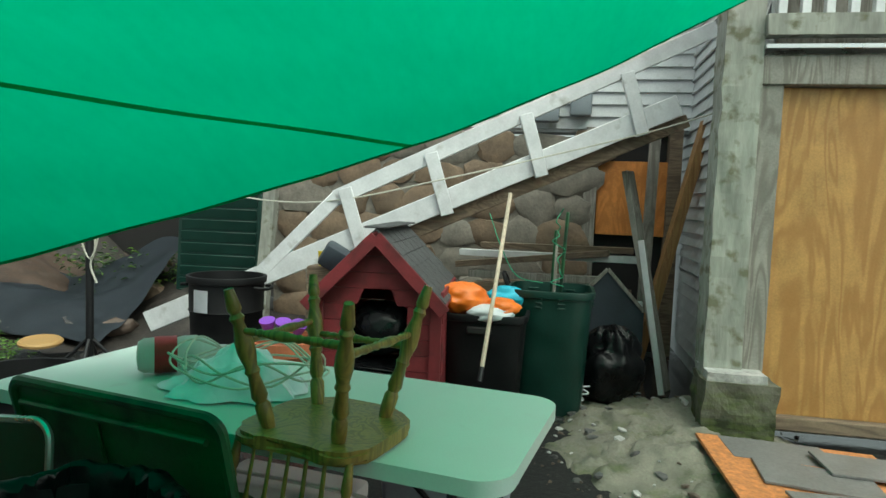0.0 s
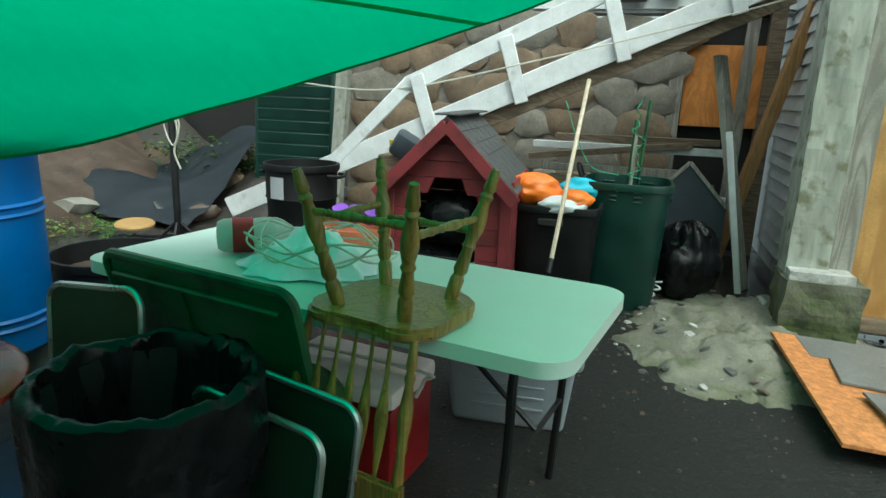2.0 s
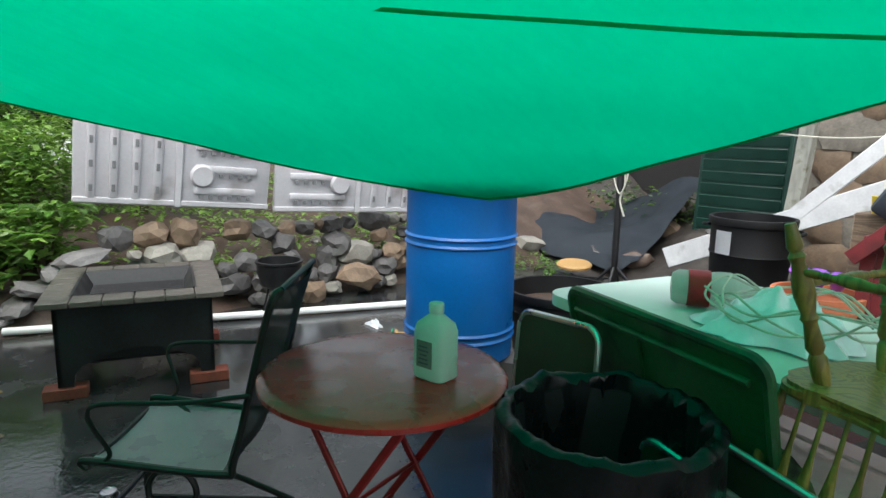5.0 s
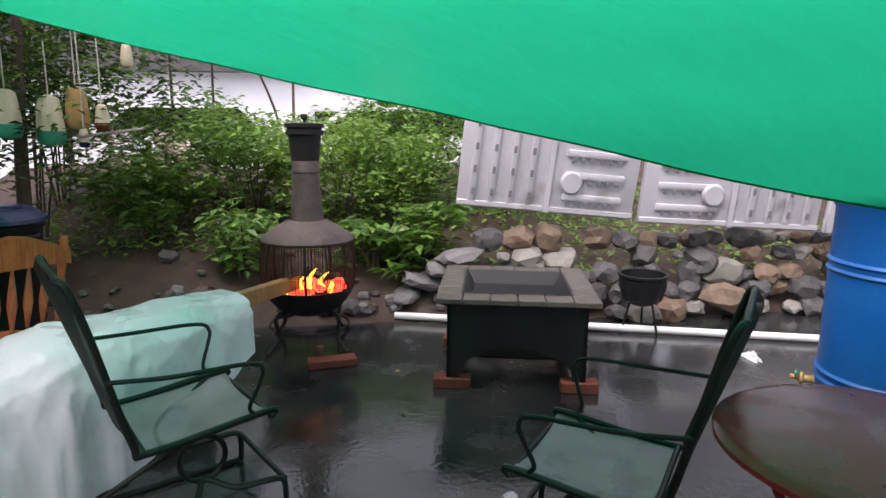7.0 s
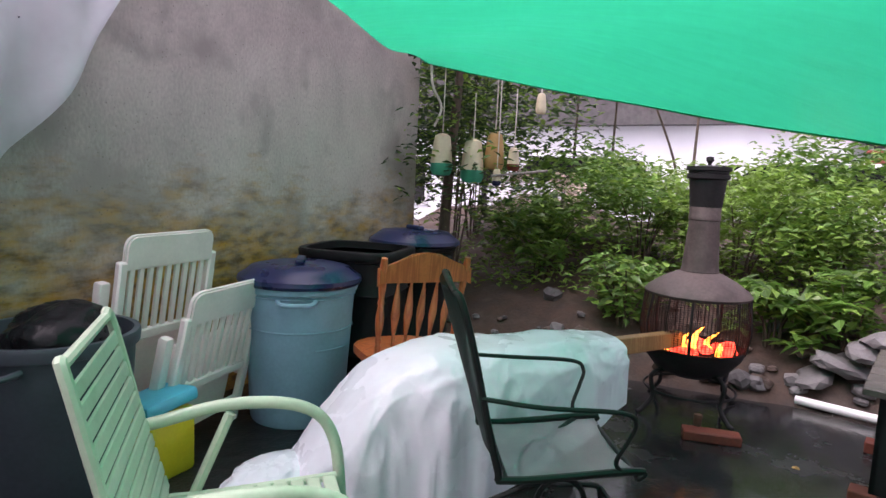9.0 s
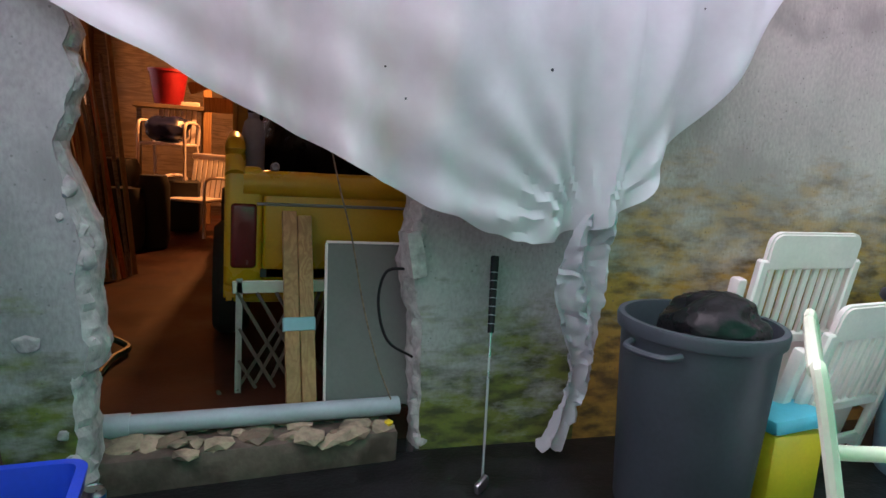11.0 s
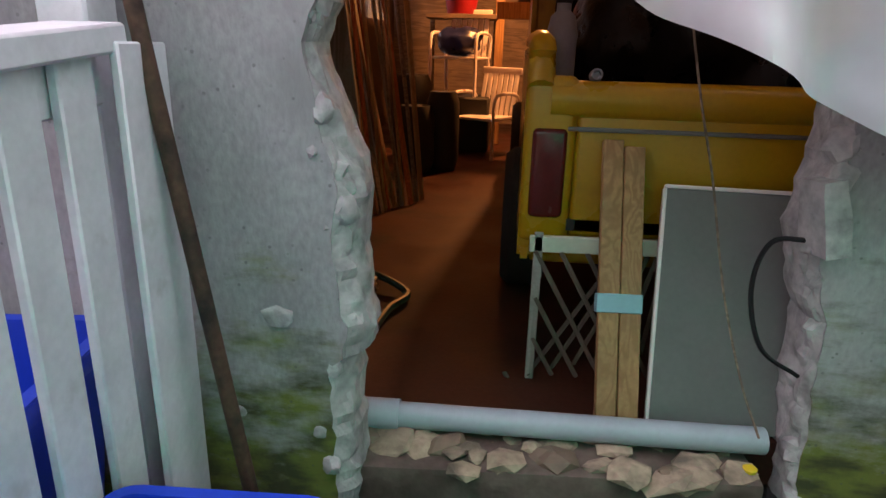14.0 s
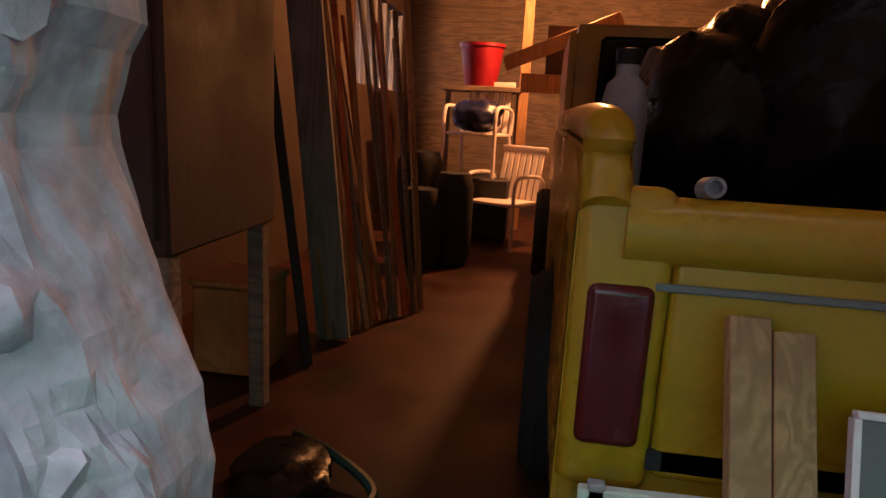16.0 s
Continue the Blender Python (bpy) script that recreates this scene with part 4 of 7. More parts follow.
solid("crumpled_plastic", sheet(B(), heap_fn(-0.68, 2.2, 0.746, 0.24, 0.17, 0.13, 3), 48, 16), M_pale_tarp, "crumpled pale green plastic sheet on the table", "plastic sheet")
rng = random.Random(4)
cord = B()
pts = []
for k in range(40):
    a = k * 0.75
    pts.append((-0.64 + (0.2 + 0.09 * rng.random()) * math.cos(a), 2.2 + (0.13 + 0.07 * rng.random()) * math.sin(a), 0.80 + 0.10 * rng.random()))
tube(cord, curve(pts, 6), 0.004, 5)
solid("cord", cord, M_rope, "tangled pale cord lying on the table", "cord")
strip = B()
sheet(strip, lambda u, v: (-0.62 + 0.07 * u + 0.05 * v, 1.86 - 0.02 * v, 0.748 - 0.14 * v - 0.01 * u), 4, 8, 0.003)
solid("plastic_tag", strip, M_pale_tarp, "pale green plastic tag hanging off the table", "tag")


def trash_can(name, label, at, r, h, material, rim=0.02, rz=0, handles=True, corner=0.0, seg=40, bands=True, taper=0.84, wall=0.012):
    """An open, tapered bin."""
    c = thing(name, label, "trash can", at, rz)
    p = [(r * taper * 0.97, 0), (r * taper, 0.015)]
    if bands:
        for z in (0.3, 0.72):
            rr = r * (taper + (1 - taper) * z)
            p += [(rr - 0.002, h * z - 0.012), (rr + 0.008, h * z), (rr + 0.002, h * z + 0.012)]
    p += [(r - rim * 0.3, h - 0.05), (r + rim * 0.4, h - 0.045), (r + rim * 0.6, h - 0.01), (r + rim * 0.4, h), (r - wall, h), (r - wall - 0.004, h - 0.04), (r * taper - wall, 0.02), (0.0, 0.02)]
    part("can_body", lathe(B(), p, seg, None, 1.0, corner), material, c)
    if handles:
        for s in (-1, 1):
            g = B()
            tube(g, curve([(s * (r - 0.01), -0.09, h - 0.07), (s * (r + 0.045), -0.07, h - 0.075), (s * (r + 0.05), 0, h - 0.08), (s * (r + 0.045), 0.07, h - 0.075), (s * (r - 0.01), 0.09, h - 0.07)], 6), 0.012, 8)
            part("handle", g, material, c)
    return c


# foreground bin with a black liner
fb = trash_can("trash_can", "black trash can with a black plastic liner over its rim", (-0.685, 1.40, 0), 0.245, 0.655, M_blackplastic, handles=False)


def liner_fn(u, v):
    a = 2 * math.pi * u
    w = noise.noise(Vector((math.cos(a) * 3, math.sin(a) * 3, v * 2)))
    w2 = noise.noise(Vector((math.cos(a) * 8, math.sin(a) * 8, v * 4 + 9)))
    if v < 0.35:
        k = v / 0.35
        r, z = 0.275 + 0.012 * w + 0.008 * w2, 0.455 + 0.23 * k + (0.05 * w * (1 - k))
    elif v < 0.5:
        k = (v - 0.35) / 0.15
        r, z = 0.275 - 0.045 * k + 0.01 * w, 0.685 + 0.012 * math.sin(k * math.pi) + 0.012 * w2 + 0.012 * w
    else:
        k = (v - 0.5) / 0.5
        r, z = 0.23 - 0.03 * k + 0.022 * w + 0.014 * w2, 0.68 - 0.55 * k + 0.03 * w2
    return (r * math.cos(a), r * math.sin(a), z)


part("liner", sheet(B(), liner_fn, 90, 40), M_bag, fb, "wrinkled black plastic liner")
part("sticker", sheet(B(), lambda u, v: (0.262 * math.cos(-1.5 + 0.5 * u), 0.262 * math.sin(-1.5 + 0.5 * u), 0.20 + 0.16 * v), 8, 2, 0.002), M_white_bag, fb, "pale sticker on the can")

# folded green lid and silver-edged trays leaning between table and bin
lid = thing("green_panel", "dark green moulded plastic lid standing on edge", "panel", (-0.85, 1.86, 0.36), -12, rx=14)
o = []
for cx, cz, a0 in ((0.40, 0.45, 0), (-0.28, 0.45, 90), (-0.28, 0.05, 180), (0.40, 0.05, 270)):
    for k in range(7):
        a = radians(a0 + 15 * k)
        o.append((cx + 0.05 * math.cos(a), cz + 0.05 * math.sin(a)))
part("lid_panel", prism(B(), o, 0.02, pose(0, 0, 0), 0.005), M_greenplastic, lid)
part("lid_rim", tube(B(), [(x, 0.0, z) for x, z in o], 0.016, 8, True), M_greenplastic, lid)
part("lid_ridge", tube(B(), [(-0.30, -0.008, 0.43), (0.40, -0.008, 0.43)], 0.011, 8), M_greenplastic, lid)
part("lid_ridge", tube(B(), [(0.0, -0.006, 0.43), (0.0, -0.006, 0.06)], 0.006, 8), M_greenplastic, lid)
solid("lid_prop", box(B(), 0.6, 0.12, 0.34, pose(-0.87, 1.93, 0.17), 0.01), M_blackplastic, "black crate under the standing lid", "crate")


def tray(at, rz, ry, w, h, label):
    t = thing("folding_tray", label, "tray", at, rz, group="trays behind the bin", rx=-8, ry=ry)
    o = []
    for cx, cz, a0 in ((w / 2 - 0.06, h - 0.06, 0), (-w / 2 + 0.06, h - 0.06, 90), (-w / 2 + 0.06, 0.06, 180), (w / 2 - 0.06, 0.06, 270)):
        for k in range(7):
            a = radians(a0 + 15 * k)
            o.append((cx + 0.06 * math.cos(a), cz + 0.06 * math.sin(a)))
    part("tray_face", prism(B(), o, 0.01), M_trayface, t)
    part("tray_rim", tube(B(), [(x, 0.004, z) for x, z in o], 0.011, 8, True), M_aluminium, t, "bright aluminium rim")


tray((-0.54, 1.49, 0.0), -14, 2, 0.48, 0.55, "dark green tray with a bright metal rim leaning beside the bin")
tray((-0.53, 1.60, 0.0), -14, 2, 0.56, 0.59, "dark green tray with a bright metal rim leaning beside the bin")
tray((-1.12, 1.62, 0.0), -8, -6, 0.42, 0.76, "silver-edged tray leaning behind the lined bin")

# cooler, camouflage bag and tote under the table
cool = thing("cooler", "red picnic cooler with a white lid under the table", "cooler", (-0.52, 2.22, 0), -8)
part("cooler_body", box(B(), 0.5, 0.32, 0.34, pose(0, 0, 0.17), 0.02, 2), M_red_metal, cool)
part("lid", box(B(), 0.52, 0.34, 0.07, pose(0, 0, 0.377), 0.02, 2), M_white_plastic, cool, "white lid")
part("handle", tube(B(), curve([(-0.26, 0, 0.33), (-0.29, 0, 0.40), (-0.28, 0, 0.43), (0.28, 0, 0.43), (0.29, 0, 0.40), (0.26, 0, 0.33)], 5), 0.008, 6), M_white_plastic, cool)
solid("camouflage_bag", sheet(B(), lambda u, v: (-0.53 + 0.16 * math.cos(6.283 * u) * math.sin(3.14 * v) * (1 + 0.2 * noise.noise(Vector((u * 9, v * 5, 0)))),
                                                1.93 + 0.05 * math.sin(6.283 * u) * math.sin(3.14 * v), 0.27 - 0.25 * math.cos(3.14 * v)), 28, 16), M_camo, "green camouflage cloth bag beside the cooler", "bag")
tote = thing("storage_tote", "grey plastic storage tote standing under the table", "tote", (-0.03, 2.84, 0), 4)
for w, d, h0, h1, nm in ((0.54, 0.36, 0.0, 0.30, "tote_body"), (0.60, 0.42, 0.30, 0.36, "tote_lid")):
    bm = B()
    box(bm, w, d, h1 - h0, pose(0, 0, (h0 + h1) / 2), 0.025, 3)
    if nm == "tote_body":
        for v in bm.verts:
            k = 0.88 + 0.12 * v.co.z / h1
            v.co.x *= k
            v.co.y *= k
    part(nm, bm, M_tote, tote)
for k in range(3):
    part("rib", box(B(), 0.3, 0.012, 0.012, pose(0, -0.172, 0.1 + 0.05 * k), 0.003), M_tote, tote)
solid("paper_globe", lathe(B(), [(0.01, 0), (0.09, 0.02), (0.15, 0.09), (0.165, 0.16), (0.15, 0.23), (0.09, 0.30), (0.01, 0.32)], 32, pose(-0.86, 2.15, 0)), M_white_plastic, "white ribbed round shade lying under the table", "lampshade")

# round red bistro table with bottle
rt = thing("bistro_table", "round dark red folding metal table, wet with rain", "table", (-1.2, 1.07, 0), 20)
part("tabletop", lathe(B(), [(0.0, 0.685), (0.31, 0.685), (0.335, 0.675), (0.345, 0.682), (0.345, 0.695), (0.335, 0.703), (0.31, 0.704), (0.0, 0.704)], 64), M_red, rt)
for s in (-1, 1):
    part("leg", bar(B(), (-0.24, s * 0.17, 0.012), (0.22, s * 0.17, 0.685), 0.012, 0.024), M_red_metal, rt)
    part("leg", bar(B(), (0.24, s * 0.145, 0.012), (-0.22, s * 0.145, 0.685), 0.012, 0.024), M_red_metal, rt)
for x, z, w in ((-0.24, 0.02, 0.17), (0.24, 0.02, 0.145), (-0.1, 0.2, 0.17), (0.1, 0.2, 0.145), (0, 0.36, 0.17)):
    part("crossbar", tube(B(), [(x, -w, z), (x, w, z)], 0.007, 8), M_red_metal, rt)
bt = thing("jug_bottle", "cloudy white square plastic bottle with a worn label", "bottle", (-1.08, 1.16, 0.705), 15)
bt.scale = (0.86, 0.86, 0.82)
part("bottle_body", lathe(B(), [(0.055, 0), (0.062, 0.006), (0.062, 0.16), (0.055, 0.185), (0.022, 0.215), (0.019, 0.22), (0.019, 0.225)], 28, None, 0.8, 2.5), M_bottle, bt)
part("cap", lathe(B(), [(0.024, 0.222), (0.024, 0.25), (0.022, 0.253)], 20), M_bottle, bt)
part("label_band", box(B(), 0.06, 0.002, 0.09, pose(-0.005, -0.0515, 0.09)), M_board_grey, bt, "faded grey label")
for k in range(5):
    part("print_bar", box(B(), 0.04 - 0.006 * (k % 3), 0.002, 0.005, pose(-0.008, -0.0535, 0.06 + 0.014 * k)), M_darkgrey, bt)

# rain barrel
bar_t = thing("rain_barrel", "blue plastic drum with a brass spigot standing on blocks", "barrel", (-2.36, 2.24, 0.18))
prof = [(0.26, 0.0), (0.285, 0.02)]
for z in (0.13, 0.17, 0.62, 0.66):
    prof += [(0.288, z - 0.012), (0.298, z), (0.288, z + 0.012)]
prof += [(0.286, 0.88), (0.296, 0.895), (0.296, 0.93), (0.28, 0.94), (0.0, 0.93)]
part("drum", lathe(B(), prof, 56), M_blue_barrel, bar_t)
sp_m = pose(0, 0, 0.085, 0, 0, -38)
part("spigot", lathe(B(), [(0.018, 0.29), (0.018, 0.33), (0.03, 0.333), (0.03, 0.345), (0.012, 0.35), (0.012, 0.385), (0.0, 0.386)], 14, sp_m @ pose(0, 0, 0, 90, 0, 0)), M_tan, bar_t, "brass spigot")
part("spigot_handle", box(B(), 0.05, 0.012, 0.02, sp_m @ pose(0, -0.36, 0.02), 0.003), M_greenrope, bar_t, "green tap handle")
for k in range(3):
    a = radians(40 + 120 * k)
    solid("concrete_block", rough_box(0.34, 0.2, 0.18, pose(-2.36 + 0.16 * math.cos(a), 2.24 + 0.16 * math.sin(a), 0.09, 0, 0, 40 + 120 * k), 0.006, 4), M_rockgrey, "grey concrete block under the blue drum", "concrete block", group="blocks under the drum")

pot = trash_can("planter_tub", "large black plastic plant tub half full of weeds", (-2.35, 3.02, 0), 0.33, 0.44, M_blackplastic, handles=False)
part("soil", lathe(B(), [(0.0, 0.34), (0.30, 0.33)], 24), M_soil, pot)

# patio pole with base
pole = thing("umbrella_stand", "black metal pole on a footed stand with pale rope", "stand", (-3.05, 4.40, 0))
part("pole", lathe(B(), [(0.028, 0.0), (0.028, 1.25), (0.024, 1.26)], 16), M_blackmetal, pole)
for k in range(4):
    a = radians(25 + 90 * k)
    part("foot", tube(B(), curve([(0.02 * math.cos(a), 0.02 * math.sin(a), 0.28), (0.2 * math.cos(a), 0.2 * math.sin(a), 0.11), (0.42 * math.cos(a), 0.42 * math.sin(a), 0.015)], 6), 0.014, 8), M_blackmetal, pole)
rp = B()
tube(rp, curve([(0.03, -0.03, 1.16), (0.07, -0.05, 1.12), (0.08, -0.04, 0.98), (0.05, -0.05, 0.85), (0.09, -0.04, 0.72)], 8), 0.008, 6)
tube(rp, curve([(0.0, -0.035, 1.15), (-0.03, -0.05, 1.05), (0.05, -0.06, 0.9), (0.10, -0.04, 1.05), (0.04, -0.02, 1.17)], 8), 0.006, 6)
part("rope", rp, M_rope, pole, "pale knotted rope")
part("bracket", box(B(), 0.16, 0.08, 0.07, pose(-0.06, 0, 1.12), 0.006), M_weathered, pole)

# ---- dog house ----
dh = thing("dog_house", "barn-red wooden dog house with a shingled roof", "dog house", (-0.66, 3.86, 0), 4)
W, D, EH, AH = 0.39, 0.82, 0.80, 1.20


def gable(z):
    return W if z < EH else W * (AH - z) / (AH - EH)


for face_y, hole in ((0.0, True), (D, False)):
    z = 0.0
    while z < AH - 0.02:
        z1 = min(z + 0.098, AH)
        spans = [(-1, 1)]
        zm = (z + z1) / 2
        if hole and 0.12 < zm < 0.92:
            hw = 0.185 if zm < 0.74 else 0.185 * (0.95 - zm) / 0.21 + 0.02
            spans = [(-1, -hw), (hw, 1)]
        for a, b in spans:
            x0a, x0b = (a * gable(z) if abs(a) == 1 else a), (b * gable(z) if abs(b) == 1 else b)
            x1a, x1b = (a * gable(z1) if abs(a) == 1 else a), (b * gable(z1) if abs(b) == 1 else b)
            if hole and abs(a) != 1 and zm > 0.74:
                x1a = max(0.02, x1a - 0.04)
            if hole and abs(b) != 1 and zm > 0.74:
                x1b = min(-0.02, x1b + 0.04)
            if x0b - x0a < 0.02:
                continue
            part("plank", prism(B(), [(x0a, z + 0.002), (x0b, z + 0.002), (x1b, z1 - 0.002), (x1a, z1 - 0.002)], 0.018, pose(0, face_y - 0.009, 0)), M_barnred, dh, smooth=False)
        z = z1
for sx in (-1, 1):
    z = 0.0
    while z < EH - 0.01:
        part("plank", box(B(), 0.018, D, 0.094, pose(sx * W, D / 2, z + 0.049), 0.002), M_barnred, dh)
        z += 0.098
    part("corner_trim", box(B(), 0.07, 0.025, EH, pose(sx * (W - 0.03), -0.02, EH / 2), 0.003), M_barnred, dh)
    sl = math.atan2(AH - EH, W)
    ln = 0.60
    cx, cz = sx * (ln / 2 * math.cos(sl)), AH + 0.03 - ln / 2 * math.sin(sl)
    part("roof_deck", box(B(), ln, D + 0.2, 0.02, pose(cx, D / 2, cz, 0, sx * math.degrees(sl), 0), 0.002), M_barnred, dh)
    part("barge_board", box(B(), ln, 0.02, 0.075, pose(cx, -0.105, cz - 0.03, 0, sx * math.degrees(sl), 0), 0.003), M_barnred, dh)
    for r in range(6):
        for c in range(6):
            d0 = 0.06 + r * 0.095
            part("shingle", box(B(), 0.125, (D + 0.22) / 6 - 0.006, 0.008,
                                pose(sx * (d0 * math.cos(sl)), -0.11 + (c + 0.5) * (D + 0.22) / 6 + (0.03 if r % 2 else 0), AH + 0.047 - d0 * math.sin(sl), 0, sx * (math.degrees(sl) - 3), 0)), M_shingle, dh, smooth=False)
part("ridge_cap", box(B(), 0.14, D + 0.22, 0.012, pose(0, D / 2, AH + 0.055), 0.004), M_shingle, dh)
part("floor_board", box(B(), 2 * W - 0.04, D - 0.04, 0.02, pose(0, D / 2, 0.06)), M_barnred, dh)
solid("rubbish_bag", sheet(B(), bag_fn((-0.68, 4.06, 0.44), 0.23, 0.17, 0.36, 3), 56, 30), M_bag, "crumpled black plastic bag stuffed in the dog house", "plastic bag")
rng = random.Random(21)
for k in range(9):
    solid("folded_paper", box(B(), 0.30 + 0.05 * rng.random(), 0.22, 0.012, pose(-0.68 + rng.uniform(-0.03, 0.03), 3.98, 0.10 + 0.037 * k, rng.uniform(-6, 6), rng.uniform(-5, 5), rng.uniform(-15, 15)), 0.003),
          M_bag if k % 3 else M_white_bag, "folded dark plastic and paper stacked in the dog house", "folded sheet", group="stack in the dog house")
solid("flood_lamp", box(B(), 0.17, 0.13, 0.17, pose(-1.08, 4.25, 1.02, 20, 30, 20), 0.03, 2), M_darkgrey, "dark grey lamp housing by the dog house roof", "lamp housing")

# ---- bins beside the dog house ----
bl = trash_can("trash_can", "square black trash can heaped with bags", (-0.05, 4.38, 0), 0.27, 0.72, M_blackplastic, corner=4.0, handles=False, bands=False)
part("side_grip", box(B(), 0.16, 0.03, 0.05, pose(-0.02, -0.262, 0.62), 0.01), M_darkvoid, bl)
solid("orange_bag", sheet(B(), bag_fn((-0.20, 4.24, 0.70), 0.17, 0.12, 0.22, 8), 56, 30), M_orange_bag, "crumpled bright orange plastic bag", "plastic bag")
solid("orange_bag", sheet(B(), bag_fn((0.05, 4.22, 0.71), 0.13, 0.10, 0.12, 12), 48, 24), M_orange_bag, "flat crumpled orange plastic bag on a white one", "plastic bag")
solid("white_bag", sheet(B(), bag_fn((-0.02, 4.18, 0.665), 0.16, 0.10, 0.13, 17), 48, 24), M_white_bag, "white printed plastic bag sagging over the rim", "plastic bag")
solid("blue_bag", sheet(B(), bag_fn((0.07, 4.50, 0.70), 0.14, 0.08, 0.18, 19), 40, 20), M_cyan, "bright blue plastic bag", "plastic bag")
gc = trash_can("trash_can", "tall dark green plastic trash can full of garden stakes", (0.36, 4.72, 0), 0.29, 0.85, M_greencan, corner=2.2, handles=False, bands=False)
for a0 in range(0, 360, 45):
    for k in range(3):
        a = radians(a0 + 22)
        part("rim_slot", box(B(), 0.13, 0.012, 0.012, pose(0.292 * math.cos(a), 0.292 * math.sin(a), 0.74 + 0.03 * k, 0, 0, a0 + 112), 0.003), M_greencan, gc)
part("handle", tube(B(), curve([(-0.29, -0.08, 0.82), (-0.33, -0.05, 0.92), (-0.33, 0.05, 0.92), (-0.29, 0.08, 0.82)], 6), 0.014, 8), M_blackplastic, gc)
for k, (dx, h, lean) in enumerate(((-0.02, 1.25, 3), (0.03, 1.38, 5), (0.01, 1.15, 1))):
    solid("garden_stake", bar(B(), (0.36 + dx, 4.72, 0.03), (0.36 + dx + 0.012 * lean, 4.70, h), 0.022, 0.022), M_greenplastic if k != 2 else M_weathered, "green garden stake standing in the can", "stake", group="stakes in the can")
tw = B()
rng = random.Random(2)
tube(tw, curve([(0.40 + rng.uniform(-0.05, 0.05), 4.66 + rng.uniform(-0.04, 0.04), 0.86 + 0.032 * k) for k in range(18)], 5), 0.004, 5)
solid("twine", tw, M_greenrope, "green twine tangled round the stakes", "twine")
solid("twine_line", tube(B(), curve([(0.30, 4.66, 0.88), (0.12, 4.6, 0.93), (0.0, 4.65, 1.12), (-0.1, 4.75, 1.35)], 8), 0.004, 5), M_greenrope, "loose strand of green twine", "twine")
stick = thing("wooden_pole", "long pale wooden pole leaning against the stair rail", "pole", (0, 0, 0))
part("shaft", tube(B(), [(-0.013, 3.85, 0.46), (0.056, 4.55, 1.49)], 0.0135, 10), M_palewood, stick)
part("ferrule", tube(B(), [(-0.018, 3.80, 0.385), (-0.013, 3.85, 0.46)], 0.015, 10), M_blackmetal, stick)
wb = thing("rubbish_sack", "full black rubbish sack with tied white strings", "plastic bag")
part("sack", sheet(B(), bag_fn((0.80, 4.85, 0.0), 0.24, 0.22, 0.62, 5, 0.05), 72, 40), M_bag, wb)
st = B()
rng = random.Random(6)
tube(st, curve([(0.62 + rng.uniform(-0.06, 0.06), 4.62 + rng.uniform(-0.02, 0.02), 0.03 + 0.018 * k) for k in range(10)], 5), 0.006, 5)
part("string", st, M_white_bag, wb, "white draw string")

lb = trash_can("trash_can", "black round trash can with a white paper label", (-1.88, 4.30, 0), 0.26, 0.85, M_blackplastic, handles=True)
part("paper_label", sheet(B(), lambda u, v: (0.272 * math.cos(-1.95 + 0.42 * u), 0.272 * math.sin(-1.95 + 0.42 * u), 0.62 + 0.15 * v), 8, 2, 0.002), M_white_bag, lb, "white paper label")
tp = thing("terracotta_pot", "terracotta plant pot with leggy plants", "flower pot", (-1.22, 3.78, 0))
part("pot", lathe(B(), [(0.14, 0.18), (0.2, 0.48), (0.225, 0.48), (0.23, 0.56), (0.205, 0.56), (0.19, 0.5), (0.0, 0.5)], 36), M_terracotta, tp)
part("pot_stand", box(B(), 0.34, 0.34, 0.18, pose(0, 0, 0.09), 0.01), M_brick, tp)
for k in range(3):
    solid("purple_scoop", lathe(B(), [(0.02, 0), (0.045, 0.08), (0.05, 0.1)], 14, pose(-1.34 + 0.09 * k, 3.84, 0.56, 20, 10 * k)), M_purple, "purple plastic scoop in the plant pot", "scoop")
solid("yellow_cup", lathe(B(), [(0.03, 0), (0.04, 0.1), (0.036, 0.1)], 14, pose(-1.18, 4.32, 0.95)), M_yellowplastic, "small yellow plastic cup", "cup")
solid("cup_shelf", box(B(), 0.2, 0.2, 0.95, pose(-1.18, 4.36, 0.475), 0.01), M_timber, "dark timber post under a yellow cup", "post")

# ---- stair with white railing ----
stair = thing("stair_rail", "white painted timber stair rail climbing to the house", "railing")


def on_rail(s, z=0.0):
    """A place along the stair: s from 0 at its foot to 1 at the house."""
    return Vector((-2.65 + 4.0 * s, 4.52 + 0.75 * s, 0.42 + 1.84 * s + z))


part("stringer", bar(B(), on_rail(0.0), on_rail(0.97), 0.045, 0.16, 0.006), M_white_paint, stair)
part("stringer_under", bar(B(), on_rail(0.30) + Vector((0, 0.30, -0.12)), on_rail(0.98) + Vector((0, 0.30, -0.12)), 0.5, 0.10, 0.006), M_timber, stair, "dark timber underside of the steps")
part("handrail", bar(B(), on_rail(0.345, 0.36), on_rail(1.03, 0.46), 0.05, 0.12, 0.006), M_white_paint, stair)
part("handrail_end", bar(B(), on_rail(0.215, 0.04), on_rail(0.35, 0.37), 0.05, 0.10, 0.006), M_white_paint, stair)
for s in (0.365, 0.52, 0.69, 0.87):
    a = on_rail(s, 0.40) + Vector((0.0, -0.05, 0))
    part("post", bar(B(), a, on_rail(s + 0.035, -0.12) + Vector((0, -0.05, 0)), 0.035, 0.10, 0.005), M_white_paint, stair)
